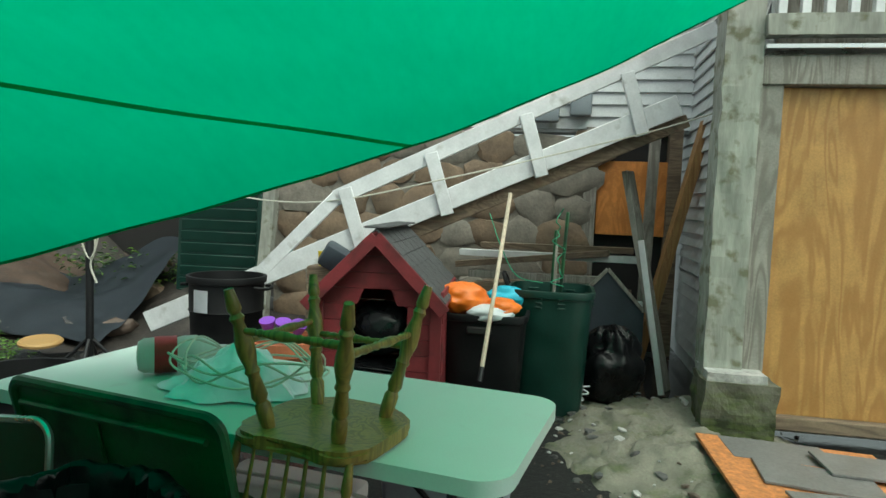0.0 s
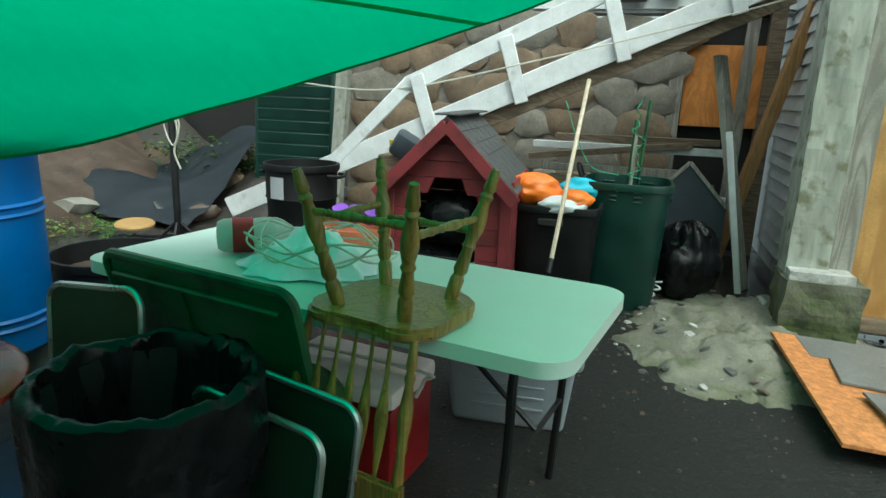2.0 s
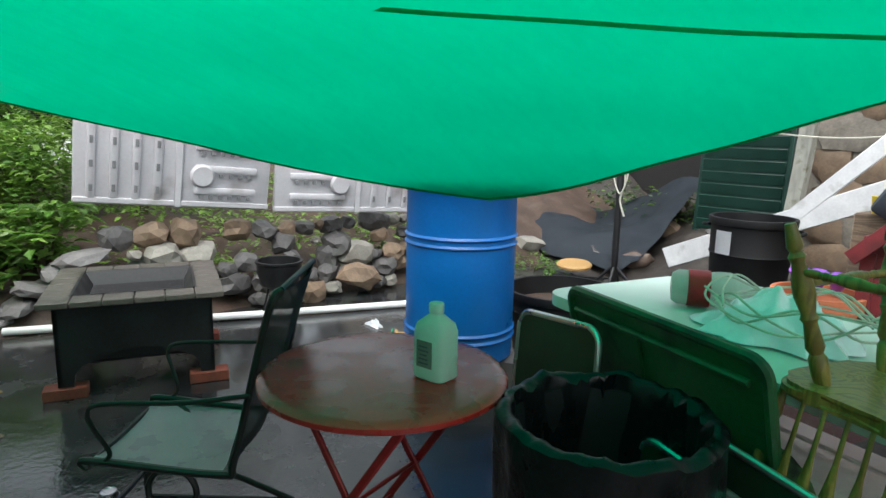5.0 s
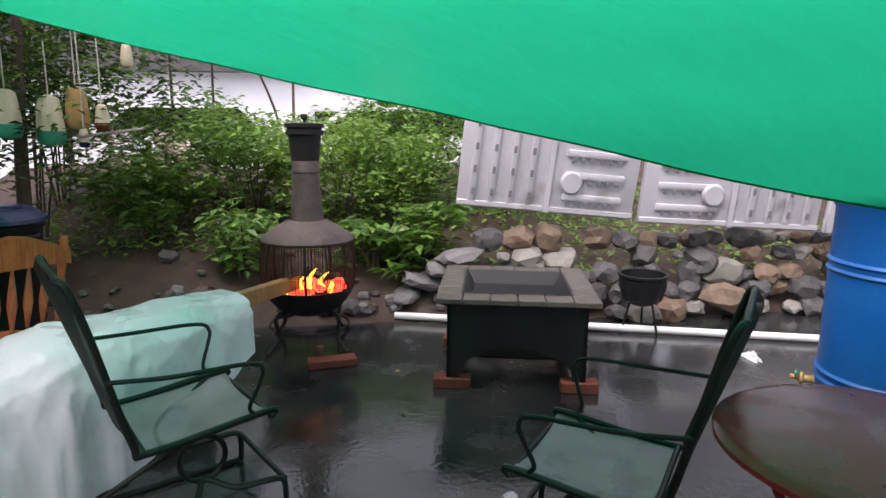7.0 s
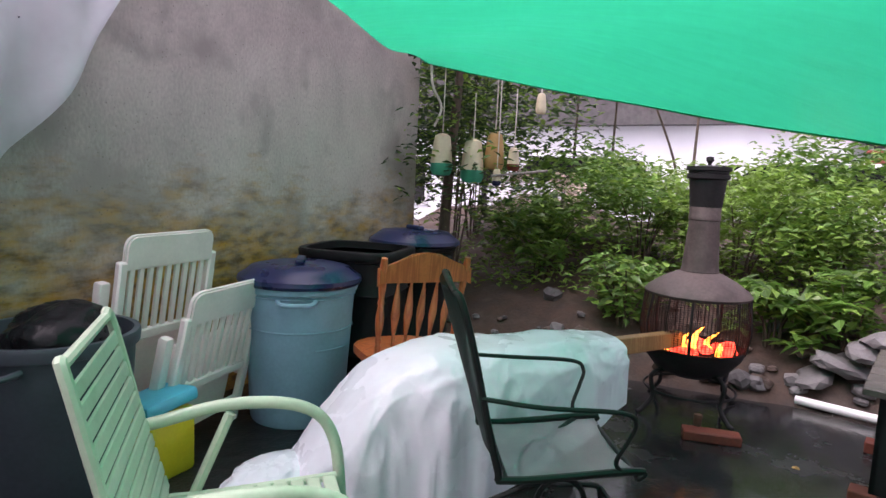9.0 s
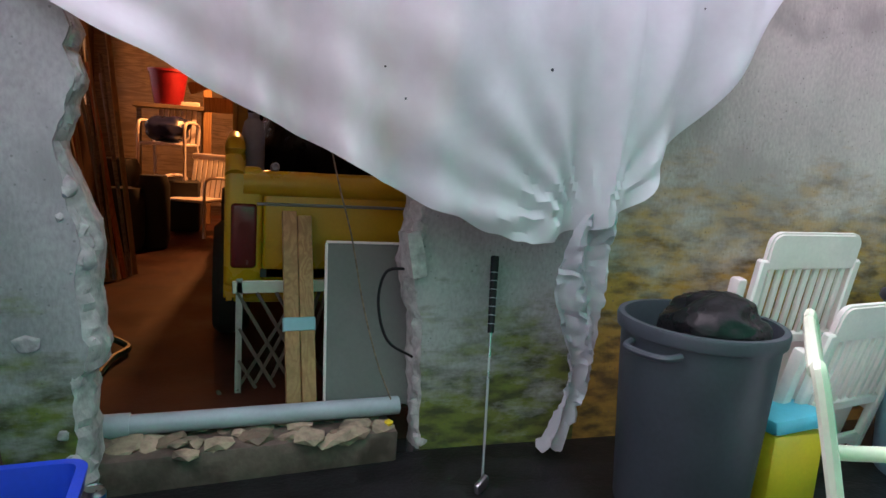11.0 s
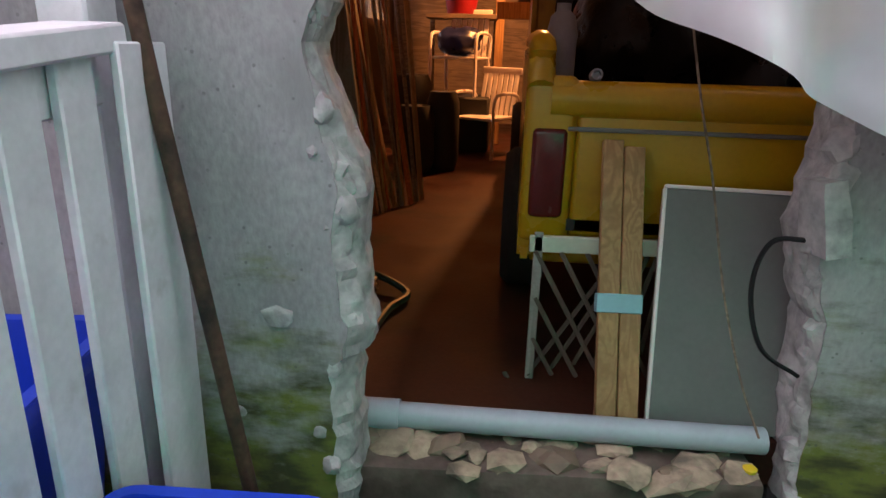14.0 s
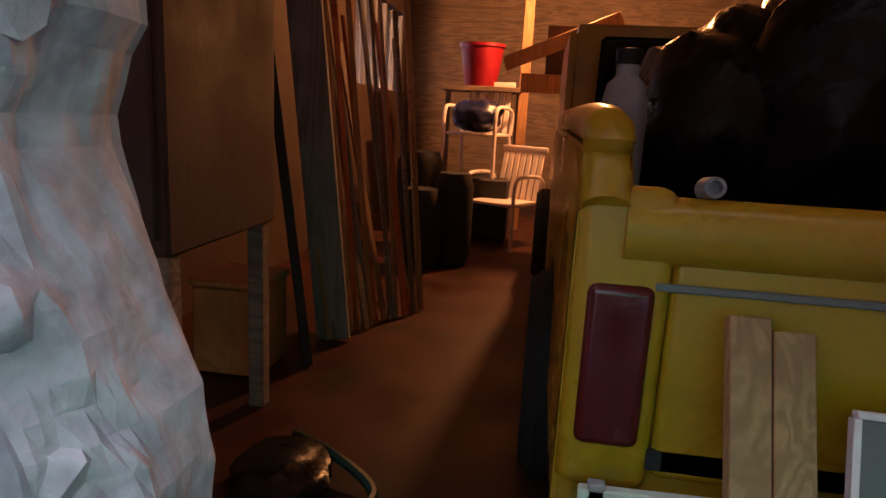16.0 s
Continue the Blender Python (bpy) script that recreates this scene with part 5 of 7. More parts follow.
for k in range(9):
    p = on_rail(0.34 + 0.07 * k) + Vector((0, 0.32, 0.02))
    part("tread", box(B(), 0.28, 0.55, 0.03, pose(*p), 0.004), M_timber, stair)
mt = thing("meter_box", "grey utility meter boxes on the back house wall", "meter box", (0, 0, 0))
part("box_body", box(B(), 0.30, 0.14, 0.22, pose(0.20, 6.52, 2.34), 0.02, 2), M_tote, mt)
part("box_body", box(B(), 0.20, 0.14, 0.26, pose(0.55, 6.52, 2.42), 0.02, 2), M_tote, mt)
wire = thing("cable", "thin pale cable strung along the stair", "cable")
part("wire", tube(B(), curve([(-2.4, 4.9, 1.42), (-1.4, 4.75, 1.38), (-0.3, 4.8, 1.62), (0.9, 5.05, 1.95), (1.5, 5.2, 2.15)], 10), 0.006, 5), M_rope, wire)
# timbers stacked below the stair
rng = random.Random(14)
for k in range(9):
    z = 0.35 + 0.085 * k + rng.uniform(-0.01, 0.02)
    solid("stacked_plank", bar(B(), (-0.45 + rng.uniform(-0.2, 0.2), 5.75 + 0.04 * k, z), (1.05 + rng.uniform(-0.25, 0.1), 5.55 + 0.04 * k, z + 0.02 + (0.16 if k % 4 == 2 else 0.0)), 0.10, 0.05 + 0.02 * rng.random()),
          (M_timber, M_weathered, M_timber, M_white_paint)[k % 4], ("dark old timber plank stacked under the stair", "grey weathered plank stacked under the stair")[k % 2], "plank", group="planks under the stair")
solid("plank_trestle", box(B(), 1.3, 0.35, 0.34, pose(0.3, 5.82, 0.17), 0.02), M_timber, "low timber trestle under the stacked planks", "trestle")
solid("leaning_post", bar(B(), (1.28, 5.35, 0.0), (0.92, 5.55, 1.72), 0.14, 0.05), M_weathered, "rough grey board leaning under the stair", "board")
solid("leaning_post", bar(B(), (1.22, 5.15, 0.02), (1.02, 5.28, 1.18), 0.012, 0.05), M_white_paint, "thin white painted strip leaning under the stair", "board")
solid("leaning_post", bar(B(), (1.12, 6.0, 0.0), (1.62, 6.1, 2.2), 0.09, 0.09), M_fresh_wood, "fresh yellow lumber leaning as a brace", "board")
solid("leaning_post", bar(B(), (1.18, 6.25, 0.0), (1.22, 6.25, 2.25), 0.09, 0.09), M_weathered, "upright grey post under the landing", "post")
solid("pointed_board", prism(B(), [(0.5, 0.3), (1.1, 0.3), (1.1, 0.6), (0.8, 0.92), (0.5, 0.6)], 0.03, pose(0, 5.45, 0)), M_darkgrey, "dark grey pointed board with a pale edge", "board", smooth=False)
for a, b in (((0.5, 5.44, 0.6), (0.8, 5.44, 0.93)), ((0.8, 5.44, 0.93), (1.1, 5.44, 0.6))):
    solid("board_edge", bar(B(), a, b, 0.02, 0.03), M_weathered, "pale strip edging the pointed board", "trim")
# boards and slates on the ground by the plywood
fl = thing("ground_board", "orange strand board lying on the ground under slates", "board", (0, 0, 0))
part("board", box(B(), 0.95, 1.15, 0.02, pose(1.72, 3.42, 0.10, 2, 3, 3), 0.002), M_osb, fl)
for k, (x, y, r) in enumerate(((1.62, 3.85, 4), (1.70, 3.52, -3), (1.76, 3.18, 8), (2.05, 3.72, 3))):
    solid("slate", box(B(), 0.55, 0.28, 0.014, pose(x, y, 0.125 + 0.002 * k, 2, 3, r), 0.002), M_slate, "flat grey slate lying on the board", "slate", group="slates on the board")

# shutter, posts and rocks behind
sh = thing("shutter", "dark green louvred shutter panel leaning on the slope", "shutter", (-2.98, 6.1, 0.3), 5, rx=-4)
part("panel", box(B(), 0.86, 0.04, 1.35, pose(0, 0, 0.675), 0.005), M_greencan, sh)
for k in range(11):
    part("slat", box(B(), 0.78, 0.02, 0.10, pose(0, -0.03, 0.09 + 0.118 * k, 14), 0.003), M_greencan, sh)
solid("old_post", rough_box(0.12, 0.1, 1.5, pose(-2.36, 5.9, 0.8, 0, 4), 0.012, 8), M_peel, "old post with flaking white paint", "post")
rng = random.Random(33)
for k in range(26):
    x, y = rng.uniform(-5.6, -2.4), rng.uniform(4.9, 6.9)
    u, v = (x + 6.2) / 4.6, (y - 4.75) / 2.6
    solid("rock", stone(B(), (x, y, slope_fn(u, min(1, max(0, v)))[2] + 0.03), rng.uniform(0.12, 0.36), rng, 0.6), (M_rocktan, M_rockgrey, M_rockbrown)[k % 3], "rough fieldstone lying on the dark slope", "rock", group="rocks on the slope")
solid("rock", stone(B(), (-4.75, 5.0, 0.14), 0.42, random.Random(3), 0.6), M_rockwhite, "large pale rounded rock on the slope", "rock", group="rocks on the slope")
solid("wooden_disc", lathe(B(), [(0.0, 0), (0.16, 0.0), (0.165, 0.02), (0.15, 0.035), (0.0, 0.035)], 28, pose(-3.75, 4.7, 0.13, 4, 3)), M_tan, "round tan wooden disc lying on the dark slope", "disc")
solid("dark_sheet", sheet(B(), lambda u, v: (-6.1 + 2.6 * u, 5.05 + 1.4 * v, slope_fn((-6.1 + 2.6 * u + 6.2) / 4.6, (5.05 + 1.4 * v - 4.75) / 2.6)[2] + 0.07 + 0.32 * v + 0.03 * noise.noise(Vector((u * 6, v * 6, 0)))), 24, 16, 0.01),
      M_darkgrey, "dark grey sheet spread over the slope", "tarpaulin")
# the shade behind the slope is in the fence's near-black colour
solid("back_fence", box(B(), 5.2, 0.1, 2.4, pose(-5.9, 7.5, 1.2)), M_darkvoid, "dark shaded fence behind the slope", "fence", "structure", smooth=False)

# ---- the fire side of the yard ----
def leaves(name, spots, size, material, parent=None, label="", seed=0, droop=0.5, wide=0.5):
    """Small bent leaves, one at each spot (x, y, z)."""
    r = np.random.RandomState(seed)
    p = np.asarray(spots, dtype=float)
    n = len(p)
    yaw = r.uniform(0, 2 * np.pi, n)
    tilt = r.uniform(-0.9, 0.6, n) * droop
    s = size * r.uniform(0.55, 1.3, n)
    f = np.stack([np.cos(yaw) * np.cos(tilt), np.sin(yaw) * np.cos(tilt), np.sin(tilt)], 1)
    side = np.stack([-np.sin(yaw), np.cos(yaw), r.uniform(-0.5, 0.5, n)], 1)
    up = np.cross(f, side)
    s3 = s[:, None]
    verts = np.stack([p, p + f * s3 * 0.45 + side * s3 * wide * 0.5 + up * s3 * 0.06, p + f * s3 * 1.0 - up * s3 * 0.12, p + f * s3 * 0.45 - side * s3 * wide * 0.5 + up * s3 * 0.06], 1).reshape(-1, 3)
    idx = np.arange(n)[:, None] * 4
    faces = np.concatenate([idx + np.array([0, 1, 2]), idx + np.array([0, 2, 3])], 0)
    me = bpy.data.meshes.new(name)
    me.from_pydata(verts.tolist(), [], faces.tolist())
    me.materials.append(material)
    ob = new(name, me)
    ob.parent = parent
    return tagged(ob, label)


def shrub(label, at, rx, ry, h, n, size, material, seed, name="shrub", light=None, stems=7, hollow=0.55):
    t = thing(name, label, "shrub", at)
    r = np.random.RandomState(seed)
    tips = []
    for k in range(stems):
        a = r.uniform(0, 6.28)
        e = (rx * 0.8 * r.uniform(0.2, 1) * math.cos(a), ry * 0.8 * r.uniform(0.2, 1) * math.sin(a), h * r.uniform(0.6, 0.95))
        tips.append(e)
        sm = B()
        tube(sm, curve([(0.05 * math.cos(a), 0.05 * math.sin(a), -0.05), (e[0] * 0.4 + r.uniform(-.05, .05), e[1] * 0.4, e[2] * 0.5), e], 5), 0.010, 5, taper=0.004)
        part("stem", sm, M_bark, t)
    clumps = [(r.uniform(-1, 1) * rx * 0.85, r.uniform(-1, 1) * ry * 0.85, h * r.uniform(0.28, 1.0)) for _ in range(max(14, n // 110))] + tips
    pts = []
    for k in range(n):
        c = clumps[r.randint(len(clumps))]
        d = r.normal(0, 1, 3)
        d /= np.linalg.norm(d)
        q = r.uniform(hollow, 1.0)
        cs = 0.16 * (rx + ry + h)
        pts.append((c[0] + d[0] * q * cs * 0.8, c[1] + d[1] * q * cs * 0.8, max(0.02, c[2] + d[2] * q * cs * 0.55)))
    pts = np.array(pts)
    k = int(n * 0.65)
    tagged(leaves("foliage", pts[:k], size, material, t, "", seed), kind="stuff")
    tagged(leaves("foliage", pts[k:], size * 0.9, light or M_leaf_light, t, "fresh lighter green leaves", seed + 1), kind="stuff")
    return t


rngv = random.Random(77)
for k, (x, y, rx, ry, h, n, s, m, nm) in enumerate((
        (-5.55, -2.55, 0.8, 0.7, 2.3, 5200, 0.085, M_leaf_dark, "tall dark leafy shrub by the garage corner"),
        (-6.9, -2.9, 1.2, 1.0, 2.9, 5200, 0.11, M_leaf_dark, "tall shrub with dark leaves behind the bank"),
        (-5.5, -1.75, 0.55, 0.5, 0.75, 1500, 0.10, M_leaf, "hydrangea shrub with broad leaves"),
        (-5.95, -0.95, 0.7, 0.6, 0.9, 2400, 0.085, M_leaf, "dense green shrub on the bank"),
        (-5.9, -0.15, 0.8, 0.6, 1.0, 2600, 0.08, M_leaf_light, "bright green shrub behind the chimney stove"),
        (-5.65, 0.45, 0.55, 0.5, 0.85, 1800, 0.08, M_leaf, "dense green shrub on the bank"),
        (-6.4, 0.55, 0.9, 0.7, 0.95, 2600, 0.08, M_leaf_light, "bright green shrub on the bank"),
        (-6.2, 1.4, 0.7, 0.7, 1.5, 2200, 0.085, M_leaf_dark, "dark shrub beside the plastic panels"),
        (-7.4, -0.7, 1.2, 1.0, 0.88, 3000, 0.10, M_leaf_light, "tall bright weeds behind the bank"),
        (-7.6, 0.9, 1.2, 1.0, 1.05, 2400, 0.10, M_leaf, "tall weeds behind the bank"),
        (-7.2, -2.0, 1.0, 0.8, 0.92, 2200, 0.10, M_leaf, "tall weeds behind the bank"),
        (-4.98, 0.12, 0.28, 0.3, 0.42, 520, 0.12, M_leaf, "broad-leaved plant on the bank edge"),
        (-4.98, -0.85, 0.3, 0.3, 0.5, 600, 0.10, M_leaf, "leafy plant at the foot of the bank"),
        (-4.95, 0.55, 0.25, 0.28, 0.5, 500, 0.11, M_leaf, "broad-leaved plant on the bank edge"),
        (-4.85, 1.45, 0.2, 0.22, 0.20, 320, 0.06, M_leaf_light, "low ferny weed in the stone wall"),
        (-4.62, 1.62, 0.16, 0.22, 0.28, 420, 0.055, M_leaf_light, "ferny weed growing from the stone wall"),
        (-4.62, 3.05, 0.16, 0.2, 0.28, 360, 0.055, M_leaf, "leafy weed in the stone wall"),
        (-7.0, 6.4, 1.2, 0.6, 1.3, 1300, 0.08, M_leaf_dark, "dark ivy on the shaded slope"),
        (-4.2, 6.5, 0.8, 0.4, 0.75, 1100, 0.08, M_leaf_dark, "dark ivy on the shaded slope"),
        (-2.2, 4.75, 0.35, 0.25, 0.3, 420, 0.07, M_leaf, "leafy weeds beside the black bin"),
        (-4.3, 4.65, 0.5, 0.2, 0.16, 300, 0.05, M_leaf, "low weeds at the foot of the slope"))):
    if -6.0 < x < -5.3 and y > -2.0:
        x -= 0.28
    base = bank_height(x, y) if x < -4.5 and y < 4.5 else 0.0
    shrub(nm, (x, y, base - 0.03), rx, ry, h, n, s, m, 100 + k)
rr_ = np.random.RandomState(5)
# grass and small weeds over the bank
gp = []
for k in range(9000):
    x, y = -4.55 - 4.0 * rr_.rand() ** 1.3, -3.0 + 7.4 * rr_.rand()
    if y < 0.9 and x > -5.3:
        continue
    if rr_.rand() > 0.35 and -4.9 < x:
        continue
    gp.append((x, y, bank_height(x, y) + 0.02 + 0.12 * rr_.rand()))
tagged(leaves("weeds", gp, 0.07, M_leaf_light, None, "", 9), "small green weeds covering the earth bank", "weeds", kind="stuff")
# faded blooms
for k in range(7):
    x, y, z = -5.2 + 0.3 * rr_.rand(), -2.05 + 0.75 * rr_.rand(), 1.05 + 0.28 * rr_.rand()
    pts = [(x + 0.045 * a, y + 0.045 * b, z + 0.035 * c) for a, b, c in rr_.normal(0, 1, (60, 3))]
    tagged(leaves("hydrangea_bloom", pts, 0.03, M_hydrangea, None, "", 40 + k, wide=0.9), "faded cream hydrangea flower head", "flower", "hydrangea blooms", "stuff")
for k in range(4):
    x, y = -8.4 + 0.8 * rr_.rand(), -2.2 + 0.5 * k + 0.3 * rr_.rand()
    solid("sapling", tube(B(), curve([(x, y, 0.4), (x + 0.1 * rr_.randn(), y + 0.1 * rr_.randn(), 1.4), (x + 0.2 * rr_.randn(), y + 0.2 * rr_.randn(), 2.6)], 6), 0.026, 6, taper=0.010), M_bark, "thin bare sapling stem behind the weeds", "sapling", group="bare saplings")
solid("tree_trunk", tube(B(), curve([(-5.15, -2.45, 0.3), (-5.1, -2.4, 1.2), (-5.2, -2.35, 2.6)], 8), 0.06, 10, taper=0.03), M_bark, "slim tree trunk by the garage corner", "tree trunk")

# stone wall and stones along the bank
sw2 = thing("wall_dry_stone", "low dry-stone wall of mixed fieldstones with weeds", "wall", kind="structure")
rng = random.Random(51)
for row in range(5):
    y = 0.85
    while y < 4.3:
        s = rng.uniform(0.09, 0.27)
        if rng.random() < 0.8:
            part("stone", stone(B(), (-4.40 - 0.06 * row + rng.uniform(-0.04, 0.03), y + s / 2, 0.06 + row * 0.125 + rng.uniform(-0.02, 0.02)), s, rng, 0.75, 2), (M_rockgrey, M_rockgrey, M_rocktan, M_rockgrey, M_rockwhite)[rng.randrange(5)], sw2, smooth=False)
        y += s * 0.95
for k in range(60):
    y = rng.uniform(-2.4, 0.9)
    x = -4.55 - abs(rng.gauss(0, 0.3))
    solid("rock", stone(B(), (x, y, bank_height(x, y) + 0.02), rng.uniform(0.04, 0.17), rng, 0.6), (M_rockgrey, M_rockbrown, M_rockbrown, M_slate)[k % 4], "small rough stone on the muddy bank", "rock", group="stones on the bank", smooth=False)
for k in range(7):
    solid("flat_stone", stone(B(), (-4.6 - 0.1 * rng.random(), 0.35 + 0.13 * k, 0.16 + 0.10 * (k % 4)), rng.uniform(0.22, 0.32), rng, 0.35), M_slate, "flat dark slate stone leaning on the bank", "rock", group="stones on the bank", smooth=False)
solid("rock", stone(B(), (-4.33, 2.72, 0.16), 0.30, random.Random(8), 0.75), M_rocktan, "large orange-tan stone at the wall's foot", "rock", group="stones on the bank", smooth=False)

# moulded plastic wall panels leaning above the stones
def plastic_panel(a, b, h, flip, label):
    a, b = Vector(a), Vector(b)
    w = (b - a).length
    t = thing("shed_wall", label, "panel", group="plastic panels on the wall")
    t.matrix_basis = Matrix.Translation(a) @ (b - a).to_track_quat("X", "Z").to_matrix().to_4x4() @ pose(0, 0, 0, 6)
    part("panel_sheet", box(B(), w, 0.05, h, pose(w / 2, 0.03, h / 2), 0.012, 2), M_panel_grey, t)
    X = lambda f: w * (1 - f) if flip else w * f
    part("frame_rail", box(B(), w, 0.02, 0.04, pose(w / 2, -0.004, 0.03), 0.006), M_panel_grey, t)
    part("divider", box(B(), 0.05, 0.022, h, pose(X(0.5), -0.006, h / 2), 0.006), M_panel_grey, t)
    for k in range(4):
        part("rib", box(B(), 0.055, 0.024, h * 0.9, pose(X(0.08 + 0.105 * k), -0.006, h * 0.5), 0.012, 2), M_panel_grey, t)
        for j in range(5):
            # flat dark pieces paint the shade of slots; the ribs have no holes
            part("slot_shade", box(B(), 0.022, 0.008, 0.05, pose(X(0.08 + 0.105 * k), -0.0215, 0.12 + 0.16 * j), 0.002), M_panel_dark, t)
    for j in range(5):
        z = 0.13 + 0.16 * j
        part("rib", box(B(), w * 0.34, 0.03, 0.055, pose(X(0.75), -0.006, z), 0.014, 2), M_panel_grey, t)
        for k in range(6):
            # likewise dark pieces for the shade in the notches
            part("notch_shade", box(B(), 0.03, 0.01, 0.03, pose(X(0.62 + 0.052 * k), -0.016, z - 0.042), 0.002), M_panel_dark, t)
    part("hand_cup", lathe(B(), [(0.0, 0.02), (0.05, 0.012), (0.075, 0.0), (0.085, 0.004), (0.085, 0.01), (0.07, 0.03)], 24, pose(X(0.62), -0.016, 0.24, 90)), M_panel_grey, t)
    return t


plastic_panel((-4.60, 0.70, 0.84), (-4.50, 2.00, 0.73), 0.92, False, "grey moulded plastic wall panel leaning on the bank")
plastic_panel((-4.49, 2.05, 0.71), (-4.36, 3.42, 0.645), 0.92, True, "grey moulded plastic wall panel beside its twin")
solid("grey_slab", box(B(), 0.5, 0.05, 0.34, pose(-4.36, 3.75, 0.80, 8, 0, 88), 0.01), M_panel_grey, "small grey slab standing at the end of the panels", "slab")

# ---- chimney stove ----
ch = thing("chimenea", "rust-brown cast iron chimney stove with a fire burning", "chimney stove", (-4.12, -0.33, 0))
part("bowl", lathe(B(), [(0.0, 0.20), (0.10, 0.205), (0.20, 0.25), (0.265, 0.33), (0.28, 0.37), (0.285, 0.385), (0.27, 0.385), (0.25, 0.34), (0.15, 0.26), (0.0, 0.25)], 44), M_chim_dark, ch, "black iron fire bowl")
part("hood", lathe(B(), [(0.285, 0.675), (0.29, 0.69), (0.27, 0.715), (0.20, 0.765), (0.13, 0.80), (0.095, 0.815), (0.085, 0.805), (0.19, 0.75), (0.27, 0.69)], 44), M_chim, ch, "brown domed hood")
part("flue", lathe(B(), [(0.098, 0.80), (0.105, 0.815), (0.10, 0.83), (0.088, 1.0), (0.082, 1.10), (0.086, 1.105), (0.086, 1.13), (0.083, 1.135), (0.098, 1.34), (0.10, 1.345)], 36), M_chim, ch)
part("flue_top", lathe(B(), [(0.080, 1.11), (0.10, 1.33), (0.115, 1.335), (0.115, 1.355), (0.106, 1.36), (0.106, 1.375), (0.12, 1.38), (0.12, 1.40), (0.0, 1.41)], 36), M_chim_dark, ch, "dark ribbed flue top")
part("finial", lathe(B(), [(0.012, 1.40), (0.01, 1.42), (0.022, 1.435), (0.02, 1.455), (0.0, 1.46)], 14), M_chim_dark, ch)
for k in range(14):
    a = 2 * math.pi * k / 14
    part("cage_bar", tube(B(), curve([(0.278 * math.cos(a), 0.278 * math.sin(a), 0.375), (0.295 * math.cos(a), 0.295 * math.sin(a), 0.46), (0.298 * math.cos(a), 0.298 * math.sin(a), 0.55), (0.275 * math.cos(a), 0.275 * math.sin(a), 0.69)], 4), 0.004 if k % 3 else 0.009, 5), M_chim_dark, ch)
msh = B()
for k in range(24):
    z = 0.39 + 0.0125 * k
    r = 0.295 - 0.4 * (z - 0.52) ** 2
    tube(msh, [(r * math.cos(2 * math.pi * j / 40), r * math.sin(2 * math.pi * j / 40), z) for j in range(40)], 0.0016, 4, True)
for k in range(90):
    a = 2 * math.pi * k / 90
    tube(msh, [((0.295 - 0.4 * (z - 0.52) ** 2) * math.cos(a), (0.295 - 0.4 * (z - 0.52) ** 2) * math.sin(a), z) for z in (0.385, 0.45, 0.52, 0.60, 0.68)], 0.0018, 4)
part("mesh_screen", msh, M_chim_dark, ch, "fine black wire screen")
for k in range(4):
    a = radians(45 + 90 * k)
    part("leg", tube(B(), curve([(0.18 * math.cos(a), 0.18 * math.sin(a), 0.25), (0.27 * math.cos(a), 0.27 * math.sin(a), 0.22), (0.25 * math.cos(a), 0.25 * math.sin(a), 0.10), (0.31 * math.cos(a), 0.31 * math.sin(a), 0.03), (0.35 * math.cos(a), 0.35 * math.sin(a), 0.012)], 5), 0.013, 7), M_chim_dark, ch)
part("leg_ring", tube(B(), [(0.25 * math.cos(2 * math.pi * j / 40), 0.25 * math.sin(2 * math.pi * j / 40), 0.13) for j in range(40)], 0.007, 6, True), M_chim_dark, ch)
rng = random.Random(3)
for k in range(16):
    a, r = rng.uniform(0, 6.28), 0.2 * math.sqrt(rng.random())
    solid("ember", stone(B(), (-4.12 + r * math.cos(a), -0.33 + r * math.sin(a), 0.355 + 0.05 * rng.random()), rng.uniform(0.07, 0.13), rng, 0.6, 1), M_coal if k % 4 else M_coal, "glowing red ember in the fire bowl", "ember", group="embers", smooth=False)
for k, (cx, cy, h, lean) in enumerate(((0.05, 0.0, 0.11, 0.06), (0.08, -0.05, 0.075, 0.04), (0.04, 0.08, 0.085, 0.05), (0.10, 0.14, 0.04, 0.02), (0.12, -0.12, 0.04, 0.02))):
    bm = B()
    tube(bm, curve([(-4.08 + cx, -0.33 + cy, 0.385), (-4.08 + cx + 0.02, -0.33 + cy + lean * 0.1, 0.40 + h * 0.3), (-4.08 + cx, -0.33 + cy + lean * 0.5, 0.40 + h * 0.65), (-4.08 + cx - 0.01, -0.33 + cy + lean, 0.40 + h)], 6), 0.025, 8, taper=0.002)
    for v in bm.verts:
        v.co += Vector((0, 1, 0)) * 0.016 * noise.noise(v.co * 19)
    solid("flame", bm, M_flame, "yellow-orange flame licking above the embers", "flame", group="flames")
solid("log", bar(B(), (-3.2, -0.72, 0.50), (-3.98, -0.40, 0.44), 0.06, 0.085, 0.005), M_fresh_wood, "yellow timber fed into the stove from under a sheet", "timber")
solid("ash_brick", box(B(), 0.28, 0.10, 0.05, pose(-3.68, -0.18, 0.026, 0, 0, 100), 0.006), M_brick, "dark red brick lying before the stove", "brick")
solid("broken_can", lathe(B(), [(0.02, 0), (0.025, 0.05), (0.02, 0.06)], 10, pose(-3.72, -0.25, 0.052)), M_rust, "small rusty stub on the brick", "stub")

